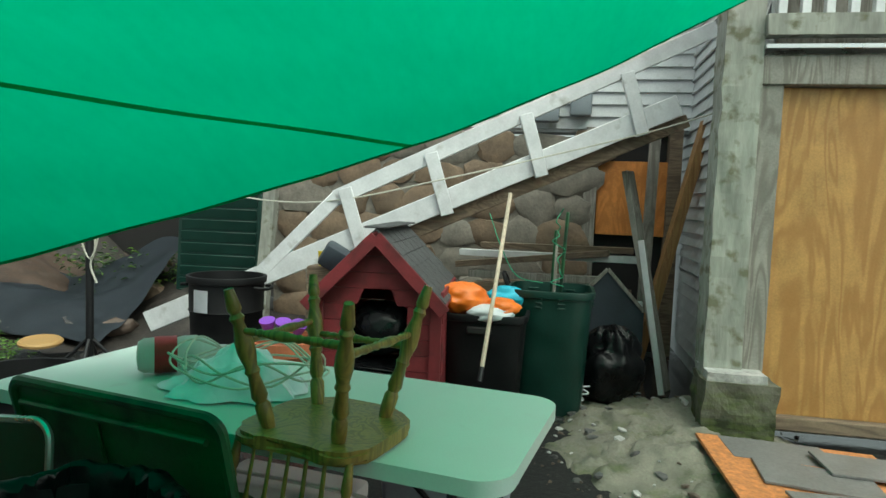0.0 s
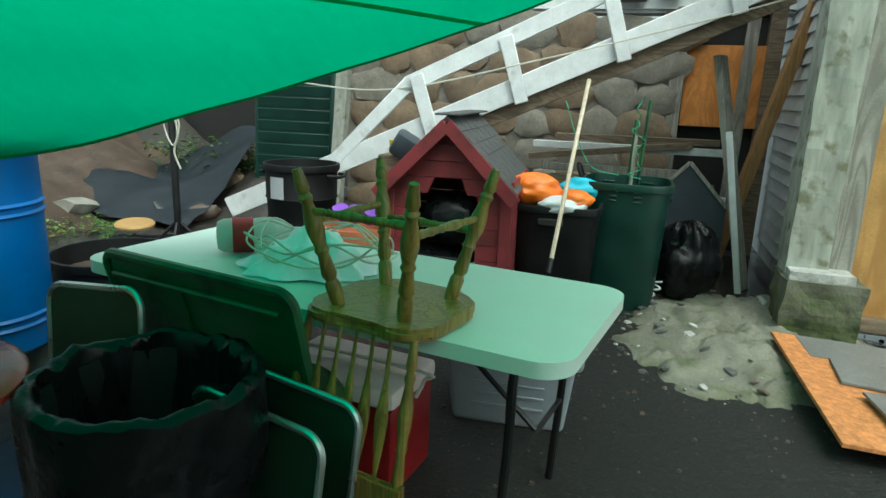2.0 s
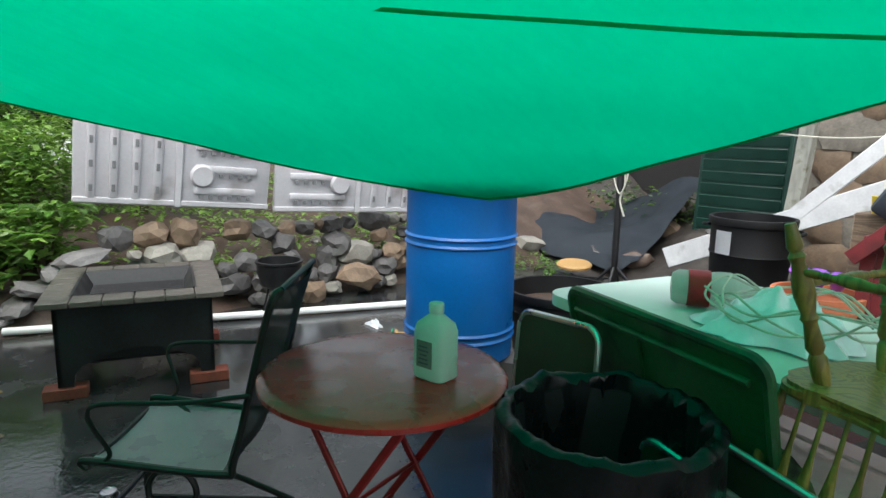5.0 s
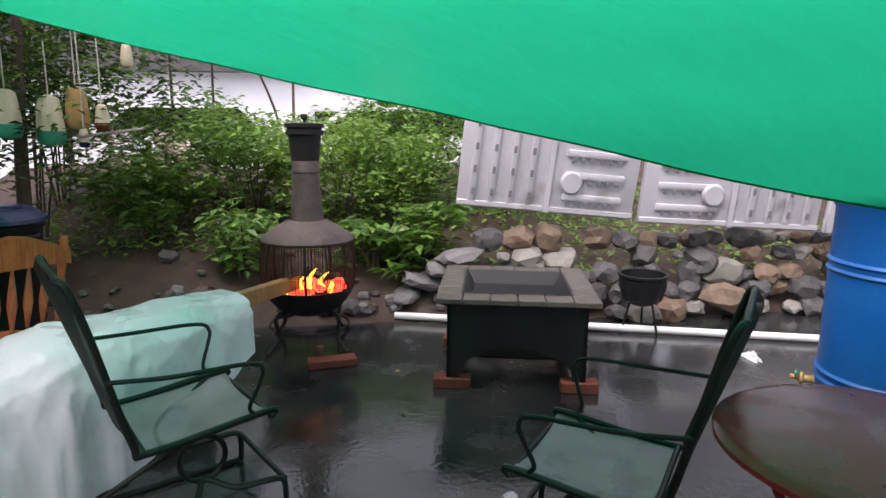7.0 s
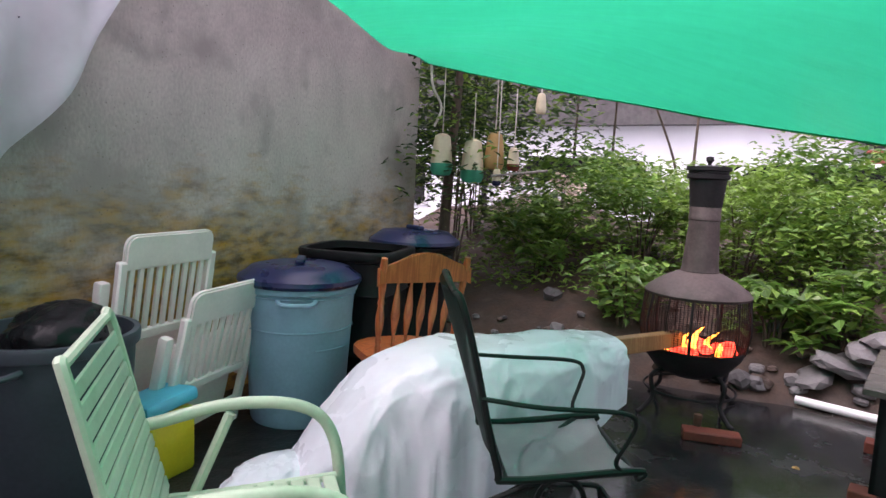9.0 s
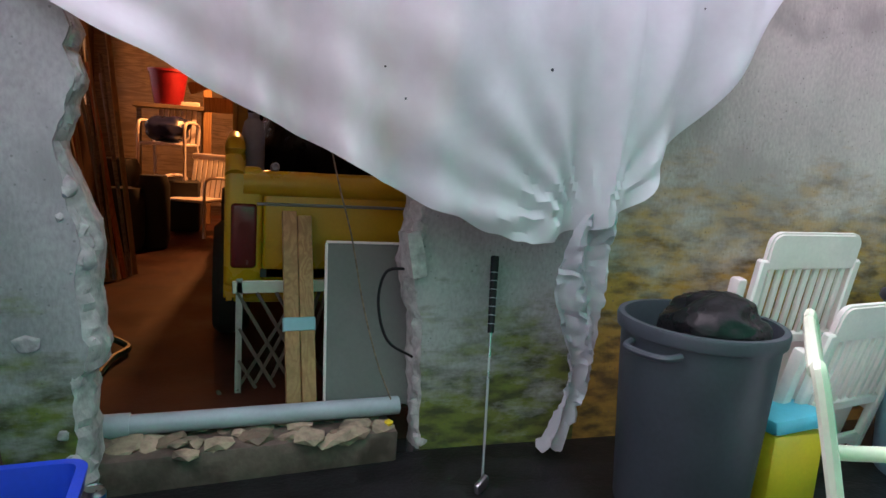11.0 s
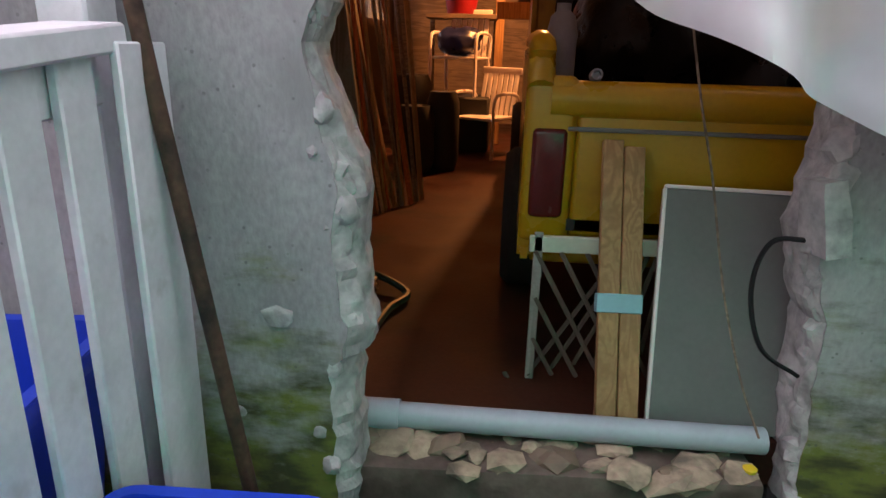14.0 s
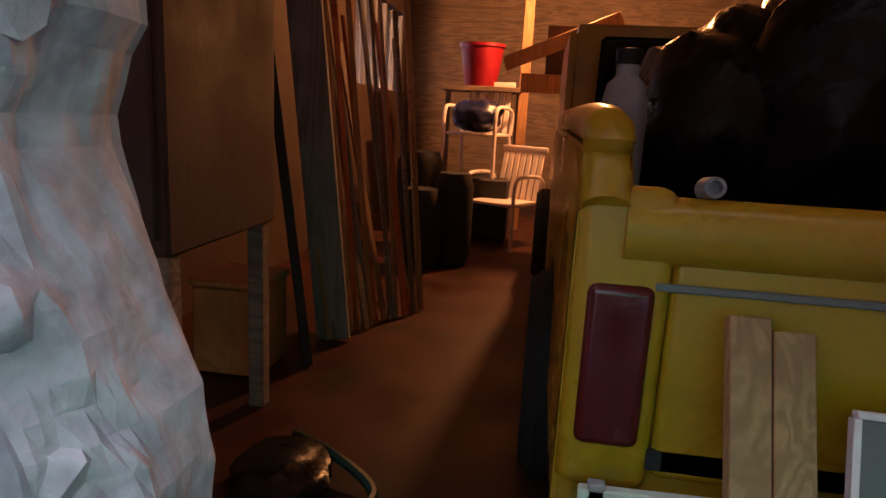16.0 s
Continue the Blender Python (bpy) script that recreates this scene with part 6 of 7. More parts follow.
# ---- square fire pit ----
pit = thing("fire_pit", "square black fire pit with a stone tile top on bricks", "fire pit", (-3.56, 0.88, 0.06), 77)
for sx, sy, w, d in ((0, -0.36, 0.86, 0.14), (0, 0.36, 0.86, 0.14), (-0.36, 0, 0.14, 0.58), (0.36, 0, 0.14, 0.58)):
    n = 6 if w > d else 4
    for k in range(n):
        if w > d:
            part("tile", box(B(), w / n - 0.003, d, 0.03, pose(sx - w / 2 + (k + 0.5) * w / n, sy, 0.435), 0.004), M_stone_tile, pit)
        else:
            part("tile", box(B(), w, d / n - 0.003, 0.03, pose(sx, sy - d / 2 + (k + 0.5) * d / n, 0.435), 0.004), M_stone_tile, pit)
for s in (-1, 1):
    arch = [(-0.37, 0.0), (-0.30, 0.0), (-0.29, 0.06)] + [(-0.26 + 0.52 * k / 12, 0.10 + 0.075 * math.sin(math.pi * k / 12)) for k in range(13)] + [(0.29, 0.06), (0.30, 0.0), (0.37, 0.0), (0.37, 0.42), (-0.37, 0.42)]
    part("side_panel", prism(B(), arch, 0.02, pose(0, s * 0.36 - 0.01, 0)), M_blackmetal, pit, smooth=False)
    part("side_panel", prism(B(), arch, 0.02, pose(0, 0, 0, 0, 0, 90) @ pose(0, s * 0.36 - 0.01, 0)), M_blackmetal, pit, smooth=False)
basin = B()
vs = [[basin.verts.new((x * w, y * w, z)) for x, y in ((-1, -1), (1, -1), (1, 1), (-1, 1))] for w, z in ((0.30, 0.452), (0.285, 0.452), (0.20, 0.30))]
for a, b in zip(vs, vs[1:]):
    for i in range(4):
        basin.faces.new((a[i], a[(i + 1) % 4], b[(i + 1) % 4], b[i]))
basin.faces.new(vs[-1])
part("fire_basin", basin, M_blackmetal, pit, "black steel basin", smooth=False)
# black block added so that the arches look as dark as deep shade
part("shade_block", box(B(), 0.64, 0.64, 0.10, pose(0, 0, 0.14), 0.02), M_blackmetal, pit, "black block added for the shade under the basin")
part("water", box(B(), 0.50, 0.50, 0.004, pose(0, 0, 0.375)), M_darkglass, pit, "still rain water")
for x, y in ((-0.34, -0.34), (0.34, -0.34), (0.34, 0.34), (-0.34, 0.34)):
    p = pose(-3.56, 0.88, 0, 0, 0, 77) @ Vector((x, y, 0))
    solid("foot_brick", box(B(), 0.20, 0.10, 0.058, pose(p.x, p.y, 0.029, 0, 0, 77), 0.005), M_brick, "orange-red brick under the fire pit", "brick", group="bricks under the fire pit")
kg = thing("small_grill", "small round black charcoal grill", "grill", (-4.08, 1.92, 0))
part("grill_bowl", lathe(B(), [(0.06, 0.20), (0.13, 0.24), (0.16, 0.33), (0.16, 0.40), (0.17, 0.405), (0.17, 0.42), (0.15, 0.42), (0.145, 0.34), (0.0, 0.27)], 32), M_blackmetal, kg)
for k in range(3):
    a = radians(120 * k + 30)
    part("leg", tube(B(), [(0.08 * math.cos(a), 0.08 * math.sin(a), 0.24), (0.14 * math.cos(a), 0.14 * math.sin(a), 0.0)], 0.008, 6), M_blackmetal, kg)
solid("drain_pipe", tube(B(), [(-4.55, 0.25, 0.04), (-4.12, 1.68, 0.035), (-3.62, 3.35, 0.03)], 0.026, 12), M_pvc, "long white plastic pipe lying on the ground", "pipe")
solid("wrapper", sheet(B(), heap_fn(-3.5, 2.38, 0.002, 0.07, 0.04, 0.035, 4, 0.8), 20, 8), M_white_bag, "crumpled pale wrapper on the wet ground", "wrapper")
rng = random.Random(70)
for k in range(26):
    x, y = rng.uniform(-3.9, 1.0), rng.uniform(-1.5, 3.8)
    solid("leaf_litter", sheet(B(), heap_fn(x, y, 0.002, rng.uniform(0.012, 0.03), rng.uniform(0.008, 0.02), 0.008, k, 0.8), 8, 3), (M_tan, M_timber, M_rocktan)[k % 3], "small scrap of wet leaf litter", "litter", group="litter on the ground")


# ---- patio chairs ----
def spring_chair(label, at, rz, sling_seat, sling_back):
    c = thing("patio_chair", label, "chair", at, rz, group="patio chairs")
    w = 0.255
    for s in (-1, 1):
        part("side_frame", tube(B(), curve([(s * w, -0.26, 0.40), (s * w, -0.24, 0.425), (s * w, 0.18, 0.39), (s * w, 0.235, 0.44), (s * w, 0.33, 0.80), (s * w, 0.38, 0.96), (s * w * 0.9, 0.40, 0.985)], 7), 0.013, 8), M_greenmetal, c)
        part("arm", tube(B(), curve([(s * (w + 0.01), 0.30, 0.66), (s * (w + 0.04), 0.1, 0.645), (s * (w + 0.045), -0.16, 0.635), (s * (w + 0.04), -0.215, 0.60), (s * (w + 0.03), -0.20, 0.54), (s * (w + 0.01), -0.17, 0.46), (s * w, -0.20, 0.42)], 7), 0.008, 8), M_greenmetal, c)
        part("spring_ring", tube(B(), [(s * 0.16, -0.02 + 0.085 * math.cos(2 * math.pi * k / 24), 0.27 + 0.085 * math.sin(2 * math.pi * k / 24)) for k in range(24)], 0.011, 7, True), M_greenmetal, c)
        part("base_runner", tube(B(), curve([(s * 0.24, 0.30, 0.012), (s * 0.22, 0.05, 0.13), (s * 0.16, -0.02, 0.185), (s * 0.22, -0.12, 0.15), (s * 0.24, -0.28, 0.14), (s * 0.24, -0.31, 0.10), (s * 0.24, -0.31, 0.012)], 6), 0.012, 8), M_greenmetal, c)
        part("seat_strut", tube(B(), curve([(s * 0.16, -0.02, 0.355), (s * 0.20, -0.1, 0.385), (s * w, -0.18, 0.415)], 5), 0.010, 7), M_greenmetal, c)
        part("foot", tube(B(), [(s * 0.24, -0.31, 0.012), (s * 0.24, 0.30, 0.012)], 0.011, 7), M_greenmetal, c)
    for y, z, x in ((-0.31, 0.13, 0.24), (0.30, 0.012, 0.24), (-0.26, 0.40, w), (0.2, 0.39, w), (0.40, 0.985, w * 0.9)):
        part("crossbar", tube(B(), [(-x, y, z), (x, y, z)], 0.011, 7), M_greenmetal, c)
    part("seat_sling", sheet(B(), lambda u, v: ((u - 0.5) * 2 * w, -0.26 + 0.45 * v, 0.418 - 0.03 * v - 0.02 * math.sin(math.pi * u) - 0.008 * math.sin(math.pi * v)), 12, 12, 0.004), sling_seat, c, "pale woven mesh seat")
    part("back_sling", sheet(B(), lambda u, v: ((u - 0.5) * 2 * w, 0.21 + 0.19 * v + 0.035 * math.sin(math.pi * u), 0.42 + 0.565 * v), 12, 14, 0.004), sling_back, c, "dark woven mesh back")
    return c


spring_chair("dark green metal patio chair with a wet mesh seat", (-1.78, 0.70, 0), -37, M_sling_sheen, M_sling_dark).scale = (0.88, 0.88, 0.93)
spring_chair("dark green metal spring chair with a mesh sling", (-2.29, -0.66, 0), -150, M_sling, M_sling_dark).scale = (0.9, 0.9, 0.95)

# pale sheet over a heap of firewood
P0, P1 = Vector((-2.14, -1.66, 0)), Vector((-3.25, -0.66, 0))


def drape_fn(u, v):
    """u along the pile, v across it from hem to hem."""
    d = (P1 - P0).normalized()
    n = Vector((-d.y, d.x, 0))
    rise = min(1.0, u / 0.42)
    h = 0.555 * (rise * (2 - rise)) ** 0.8 + 0.02 * u + 0.015
    wd = 0.10 + 0.24 * min(1, u * 2.5) * (1 - 0.62 * u)
    hem = 0.0 if u < 0.5 else 0.30 * ((u - 0.5) / 0.5) ** 1.4
    a = math.pi * v
    cx = -math.copysign(abs(math.cos(a)) ** 0.5, math.cos(a))
    z = hem + (h - hem) * math.sin(a) ** 0.4
    side = 1 - math.sin(a)
    q = Vector((u * 5.0, v * 2.6, 1.7))
    f = 0.09 * ridge(q * 0.7) + 0.022 * ridge(q * 1.7 + Vector((4, 0, 0))) + 0.005 * ridge(q * 5.0 + Vector((0, 7, 0)))
    f += 0.012 * side * math.sin(u * 30 + 4 * noise.noise(Vector((u * 4, v * 2, 0))))
    p = P0.lerp(P1, u) + n * (cx * (wd + side * 0.07 * (1 - u) + f)) + d * (0.02 * noise.noise(q * 3) * side)
    p.z = max(0.006, z + f * 0.35 * (1 if u > 0.12 else u / 0.12) + 0.03 * side * noise.noise(Vector((u * 9, v, 3))))
    return p


wp = thing("covered_woodpile", "firewood pile under a crumpled pale blue tarpaulin", "woodpile")
part("cover", sheet(B(), drape_fn, 170, 90), M_wood_cover, wp, "crumpled pale blue-white tarpaulin")
part("cover_tail", sheet(B(), bag_fn((-2.08, -1.66, 0.004), 0.26, 0.16, 0.17, 31), 56, 28), M_wood_cover, wp)
rng = random.Random(44)
for k in range(6):
    part("firewood", bar(B(), P0.lerp(P1, 0.25 + 0.05 * k) + Vector((0, 0, 0.08 + 0.06 * k)), P0.lerp(P1, 0.9) + Vector((0, 0, 0.08 + 0.06 * k)), 0.10, 0.10, 0.01), M_timber, wp)

# ---- bins and chairs along the garage wall ----
bc = trash_can("trash_can", "light blue round trash can with a navy lid", (-2.86, -2.16, 0), 0.285, 0.72, M_lightblue, rz=35, bands=False)
for z, a0, a1 in ((0.49, 0, 360), (0.40, 20, 75), (0.655, 0, 360)):
    rr_c = 0.285 * (0.84 + 0.16 * z / 0.72)
    part("ridge", tube(B(), [(rr_c * math.cos(radians(a0 + (a1 - a0) * k / 40)), rr_c * math.sin(radians(a0 + (a1 - a0) * k / 40)), z) for k in range(40 if a1 == 360 else 41)], 0.004, 6, a1 == 360), M_lightblue, bc)
part("lid", lathe(B(), [(0.305, 0.705), (0.315, 0.72), (0.31, 0.74), (0.27, 0.765), (0.25, 0.785), (0.18, 0.80), (0.0, 0.805)], 44), M_navy, bc, "navy blue domed lid")
part("lid_grip", box(B(), 0.18, 0.05, 0.03, pose(0, 0, 0.815), 0.012, 2), M_navy, bc)
b2 = trash_can("trash_can", "tall open square black trash can", (-3.40, -2.16, 0), 0.27, 0.83, M_blackplastic, corner=3.0, handles=False, rz=10)
part("rim", lathe(B(), [(0.268, 0.80), (0.292, 0.80), (0.296, 0.83), (0.290, 0.842), (0.256, 0.842), (0.254, 0.80)], 40, None, 1.0, 3.0), M_blackplastic, b2)
b3 = trash_can("trash_can", "dark round trash can with a navy blue lid", (-3.98, -2.10, 0.0), 0.27, 0.84, M_blackplastic, rz=60)
part("lid", lathe(B(), [(0.285, 0.82), (0.305, 0.835), (0.30, 0.855), (0.25, 0.89), (0.22, 0.91), (0.0, 0.92)], 44), M_navy, b3, "navy blue domed lid")
part("lid_grip", box(B(), 0.16, 0.05, 0.03, pose(0, 0, 0.93), 0.012, 2), M_navy, b3)
dining_chair("dining_chair", "orange-stained wooden spindle-back dining chair", pose(-2.94, -1.60, 0, 0, 0, -40) @ Matrix.Scale(0.96, 4), M_oak)
dk = trash_can("trash_can", "dark grey round trash can holding a black bag", (-1.60, -2.22, 0), 0.265, 0.69, M_darkgrey, rz=20, bands=False)
part("bag_top", sheet(B(), bag_fn((0.02, 0.06, 0.56), 0.20, 0.18, 0.25, 55), 64, 34), M_bag, dk, "crumpled black bag")


def folded_chair(at, rz, lean, h, label):
    c = thing("folding_chair", label, "chair", at, rz, group="folded chairs on the wall", rx=lean)
    o = []
    for cx, cz, a0 in ((0.20, h - 0.06, 0), (-0.20, h - 0.06, 90), (-0.22, h - 0.32, 180), (0.22, h - 0.32, 270)):
        for k in range(5):
            a = radians(a0 + 22.5 * k)
            o.append((cx + 0.05 * math.cos(a), cz + 0.05 * math.sin(a)))
    part("back_top", prism(B(), [(x, z) for x, z in o if z > h - 0.2] + [(-0.25, h - 0.16), (0.25, h - 0.16)], 0.03, None, 0.008), M_white_plastic, c)
    for k in range(9):
        part("slat", box(B(), 0.026, 0.018, 0.30, pose(-0.2 + 0.05 * k, 0.012, h - 0.30), 0.004), M_white_plastic, c)
    part("mid_rail", box(B(), 0.5, 0.03, 0.05, pose(0, 0.012, h - 0.46), 0.008), M_white_plastic, c)
    for s in (-1, 1):
        part("leg", box(B(), 0.045, 0.035, h - 0.12, pose(s * 0.255, 0.015, (h - 0.12) / 2), 0.008), M_white_plastic, c)
        part("arm", box(B(), 0.05, 0.05, 0.34, pose(s * 0.30, -0.03, h - 0.38), 0.012, 2), M_white_plastic, c)
    part("seat_panel", box(B(), 0.44, 0.03, 0.42, pose(0, -0.045, 0.30), 0.012, 2), M_white_plastic, c)
    part("front_rail", box(B(), 0.5, 0.03, 0.05, pose(0, 0.01, 0.12), 0.008), M_white_plastic, c)
    return c


folded_chair((-2.24, -2.55, 0), 4, -9, 1.0, "white plastic folding chair leaning folded against the wall")
folded_chair((-2.36, -2.36, 0), 8, -13, 0.78, "shorter white plastic folding chair in front of another")
sb = thing("sand_bucket", "yellow plastic crate with a cyan lid", "crate", (-2.02, -2.22, 0))
part("crate_body", box(B(), 0.24, 0.2, 0.28, pose(0, 0, 0.14), 0.02, 2), M_yellowplastic, sb)
part("crate_lid", box(B(), 0.26, 0.22, 0.06, pose(0, 0, 0.31, 6, 5), 0.02, 2), M_cyan, sb, "cyan lid")

# pale green strap chair
pg = thing("strap_chair", "pale green vinyl strap garden chair", "chair", (-1.46, -1.22, 0), 0)
gx = Vector((-0.69, 0.73, 0)).normalized()
pg.matrix_basis = pose(-1.41, -1.17, 0, 0, 0, math.degrees(math.atan2(gx.x, -gx.y))) @ Matrix.Scale(0.94, 4)
for s in (-1, 1):
    part("frame_rail", tube(B(), curve([(s * 0.25, -0.27, 0.40), (s * 0.25, 0.18, 0.38), (s * 0.25, 0.24, 0.43), (s * 0.25, 0.36, 0.90), (s * 0.22, 0.375, 0.93)], 7), 0.014, 8), M_palegreen, pg)
    part("arm", tube(B(), curve([(s * 0.27, 0.28, 0.60), (s * 0.29, 0.05, 0.64), (s * 0.29, -0.16, 0.62), (s * 0.29, -0.26, 0.52), (s * 0.28, -0.29, 0.30), (s * 0.28, -0.30, 0.0)], 7), 0.019, 10), M_palegreen, pg)
    part("rear_leg", tube(B(), curve([(s * 0.27, 0.05, 0.62), (s * 0.27, 0.16, 0.35), (s * 0.27, 0.30, 0.0)], 6), 0.016, 8), M_palegreen, pg)
for k in range(11):
    y, z = 0.225 + 0.0128 * k, 0.43 + 0.044 * k
    part("strap", box(B(), 0.52, 0.010, 0.040, pose(0, y, z, -14), 0.004), M_palegreen, pg)
for k in range(9):
    part("strap", box(B(), 0.52, 0.042, 0.010, pose(0, -0.245 + 0.049 * k, 0.402 - 0.002 * k), 0.004), M_palegreen, pg)
part("top_rail", tube(B(), [(-0.22, 0.375, 0.93), (0.22, 0.375, 0.93)], 0.014, 8), M_palegreen, pg)

# buoys hanging by the corner
rng = random.Random(91)
for k, (dx, dy, z, m1, m2, s) in enumerate(((0, 0, 1.42, M_cream, M_buoygreen, 1.0), (-0.1, 0.22, 1.38, M_cream, M_buoygreen, 1.05), (-0.2, 0.36, 1.47, M_tan, M_tan, 0.9), (-0.2, 0.52, 1.42, M_cream, M_brick, 0.55), (-0.12, 0.42, 1.28, M_cream, M_navy, 0.4), (-0.5, 0.62, 1.88, M_cream, M_cream, 0.5))):
    b = thing("buoy", "hanging fishing buoy with a painted tip" if k < 4 else "small hanging fishing buoy", "buoy", (-4.75 + dx, -2.30 + dy, z), group="hanging buoys")
    part("float", lathe(B(), [(0.02, 0.19 * s), (0.06 * s, 0.17 * s), (0.075 * s, 0.08 * s), (0.085 * s, -0.04 * s)], 20), m1, b)
    part("tip", lathe(B(), [(0.086 * s, -0.04 * s), (0.088 * s, -0.09 * s), (0.07 * s, -0.13 * s), (0.0, -0.14 * s)], 20), m2, b, "painted lower end")
    part("line", tube(B(), [(0, 0, 0.18 * s), (0.02, 0.01, 0.4), (0.0, 0.0, 0.75 - 0.2 * (k % 2))], 0.005, 5), M_rope, b)
solid("buoy_rod", tube(B(), [(-4.8, -1.9, 1.30), (-5.1, -1.55, 1.36)], 0.01, 8), M_weathered, "pale thin rod among the buoys", "rod")
solid("buoy_beam", tube(B(), [(-4.6, -2.55, 2.2), (-5.0, -1.2, 2.15)], 0.025, 8), M_bark, "rough branch that holds the buoys", "branch")
solid("tie_rope", tube(B(), curve([(-4.6, -2.35, 2.12), (-4.58, -2.32, 1.95), (-4.66, -2.28, 1.8), (-4.6, -2.3, 1.65)], 8), 0.010, 6), M_rope, "pale rope tying the tarpaulin's corner", "rope")

# ---- distance ----
fh = thing("house", "white house far behind the weeds with a grey roof", "house", (-17, -3.5, -0.6), 80)
part("wall", box(B(), 11, 6, 3.2, pose(0, 0, 1.6)), M_backsky, fh, smooth=False)
part("roof", prism(B(), [(-6, 3.1), (6, 3.1), (5.6, 4.7), (-5.6, 4.7)], 6.6, pose(0, -3.3, 0)), M_rockgrey, fh, smooth=False)
for k in range(4):
    wf = part("window", box(B(), 0.9, 0.05, 1.1, pose(-4 + 2.6 * k, -3.03, 1.8), 0.01), M_darkglass, fh)
    part("frame", box(B(), 1.1, 0.03, 1.3, pose(-4 + 2.6 * k, -3.02, 1.8)), M_white_paint, wf)


def far_car(at, rz, paint, label):
    c = thing("car", label, "car", at, rz)
    body = [(-2.1, 0.3), (2.1, 0.3), (2.15, 0.75), (1.3, 0.92), (0.75, 1.4), (-1.2, 1.42), (-1.9, 0.95), (-2.15, 0.85)]
    part("body", prism(B(), body, 1.7, pose(0, -0.85, 0), 0.06), paint, c)
    part("side_window", prism(B(), [(-1.65, 0.96), (1.05, 0.96), (0.65, 1.34), (-1.1, 1.35)], 1.72, pose(0, -0.86, 0)), M_darkglass, c)
    for x in (-1.35, 1.35):
        for y in (-0.8, 0.8):
            part("wheel", lathe(B(), [(0.0, -0.1), (0.3, -0.1), (0.32, 0), (0.3, 0.1), (0, 0.1)], 20, pose(x, y, 0.32, 90)), M_rubber, c)


far_car((-11.5, -2.2, 0.35), 78, M_backsky, "white car parked behind the weeds")
far_car((-11.8, 1.2, 0.35), 84, M_backsky, "white car parked behind the weeds")
solid("brick_shed", box(B(), 2.6, 2.0, 2.0, pose(-12.6, 2.9, 1.0, 0, 0, 80), 0.02), M_brick, "red brick shed behind the weeds", "shed", smooth=False)

# ---- by the broken opening ----
low = [(0.75, 1.70), (0.40, 1.52), (0.0, 1.335), (-0.28, 1.205), (-0.63, 1.04), (-0.92, 0.93), (-1.12, 0.885), (-1.31, 0.945), (-1.54, 1.08), (-1.84, 1.467), (-2.19, 2.09), (-2.4, 2.6)]
low_line = curve([(x, 0, z) for x, z in low], 10)


def hang_fn(u, v):
    q = u * (len(low_line) - 1)
    i = min(len(low_line) - 2, int(q))
    p = low_line[i].lerp(low_line[i + 1], q - i)
    top = Vector((0.9 - 3.2 * u, 0, 2.72))
    k = v
    x = top.x + (p.x - top.x) * k ** 1.2
    z = top.z + (p.z - top.z) * k
    bulge = 0.26 * math.sin(math.pi * min(1, k * 0.9 + 0.05)) * math.sin(math.pi * u) + 0.12 * k
    fold = (0.042 * math.sin(u * 74 + 3.5 * k) * (0.6 + noise.noise(Vector((u * 5, 0, 9)))) + 0.022 * math.sin(u * 33 - 2 * k) + 0.03 * noise.noise(Vector((u * 11, k * 2, 0)))) * (0.5 + 0.6 * abs(2 * u - 1) + 0.9 * k ** 3)
    # folds run out from the knot at the low corner
    away = math.hypot(x + 1.33, z - 0.95)
    fold += 0.020 * math.sin(20 * math.atan2(z - 0.95, x + 1.33)) * math.exp(-1.5 * away) * min(1, away * 6)
    fold += 0.016 * math.sin(k * 44 + 9 * u + 2 * noise.noise(Vector((u * 4, k * 3, 5)))) * max(0.0, k - 0.45) * 1.8 * max(0.0, 1 - 1.6 * u)
    hem = 0.03 * math.exp(-((1 - k) * 14) ** 2)
    z += 0.012 * noise.noise(Vector((u * 30, k * 4, 2))) * k
    return (x, -2.72 + bulge + fold + hem, z)


hs = thing("hanging_sheet", "dirty white plastic sheet slung across the wall opening", "sheet")
part("cloth", sheet(B(), hang_fn, 190, 60), M_white_sheet, hs)
part("cloth_top", box(B(), 3.2, 0.10, 0.05, pose(-0.75, -2.70, 2.73), 0.01), M_weathered, hs, "batten that holds the sheet")
rng = random.Random(12)
for k in range(7):
    u, v = rng.uniform(0.35, 0.8), rng.uniform(0.35, 0.85)
    p = Vector(hang_fn(u, v))
    part("stain", stone(B(), p + Vector((0, 0.004, 0)), rng.uniform(0.006, 0.013), rng, 1.0, 1), M_darkgrey, hs)
rag = thing("torn_strip", "torn grey strip of sheet hanging down to the ground", "rag")
part("strip", sheet(B(), lambda u, v: (-1.35 + 0.13 * (u - 0.5) * (1 + 0.4 * math.sin(v * 5) + 0.25 * noise.noise(Vector((v * 8, 1, 0)))) + 0.03 * math.sin(v * 7) + 0.10 * max(0, v - 0.6), -2.52 + 0.035 * noise.noise(Vector((u * 6, v * 30, 3))) + 0.03 * math.sin(u * 9 + v * 8) - 0.1 * v, 1.0 - 0.96 * v + 0.03 * noise.noise(Vector((u * 4, v * 9, 0))) * (0.5 + v)), 16, 50, 0.004), M_white_sheet, rag)
part("knot", stone(B(), (-1.33, -2.52, 0.97), 0.05, random.Random(2), 0.8, 2), M_white_sheet, rag)

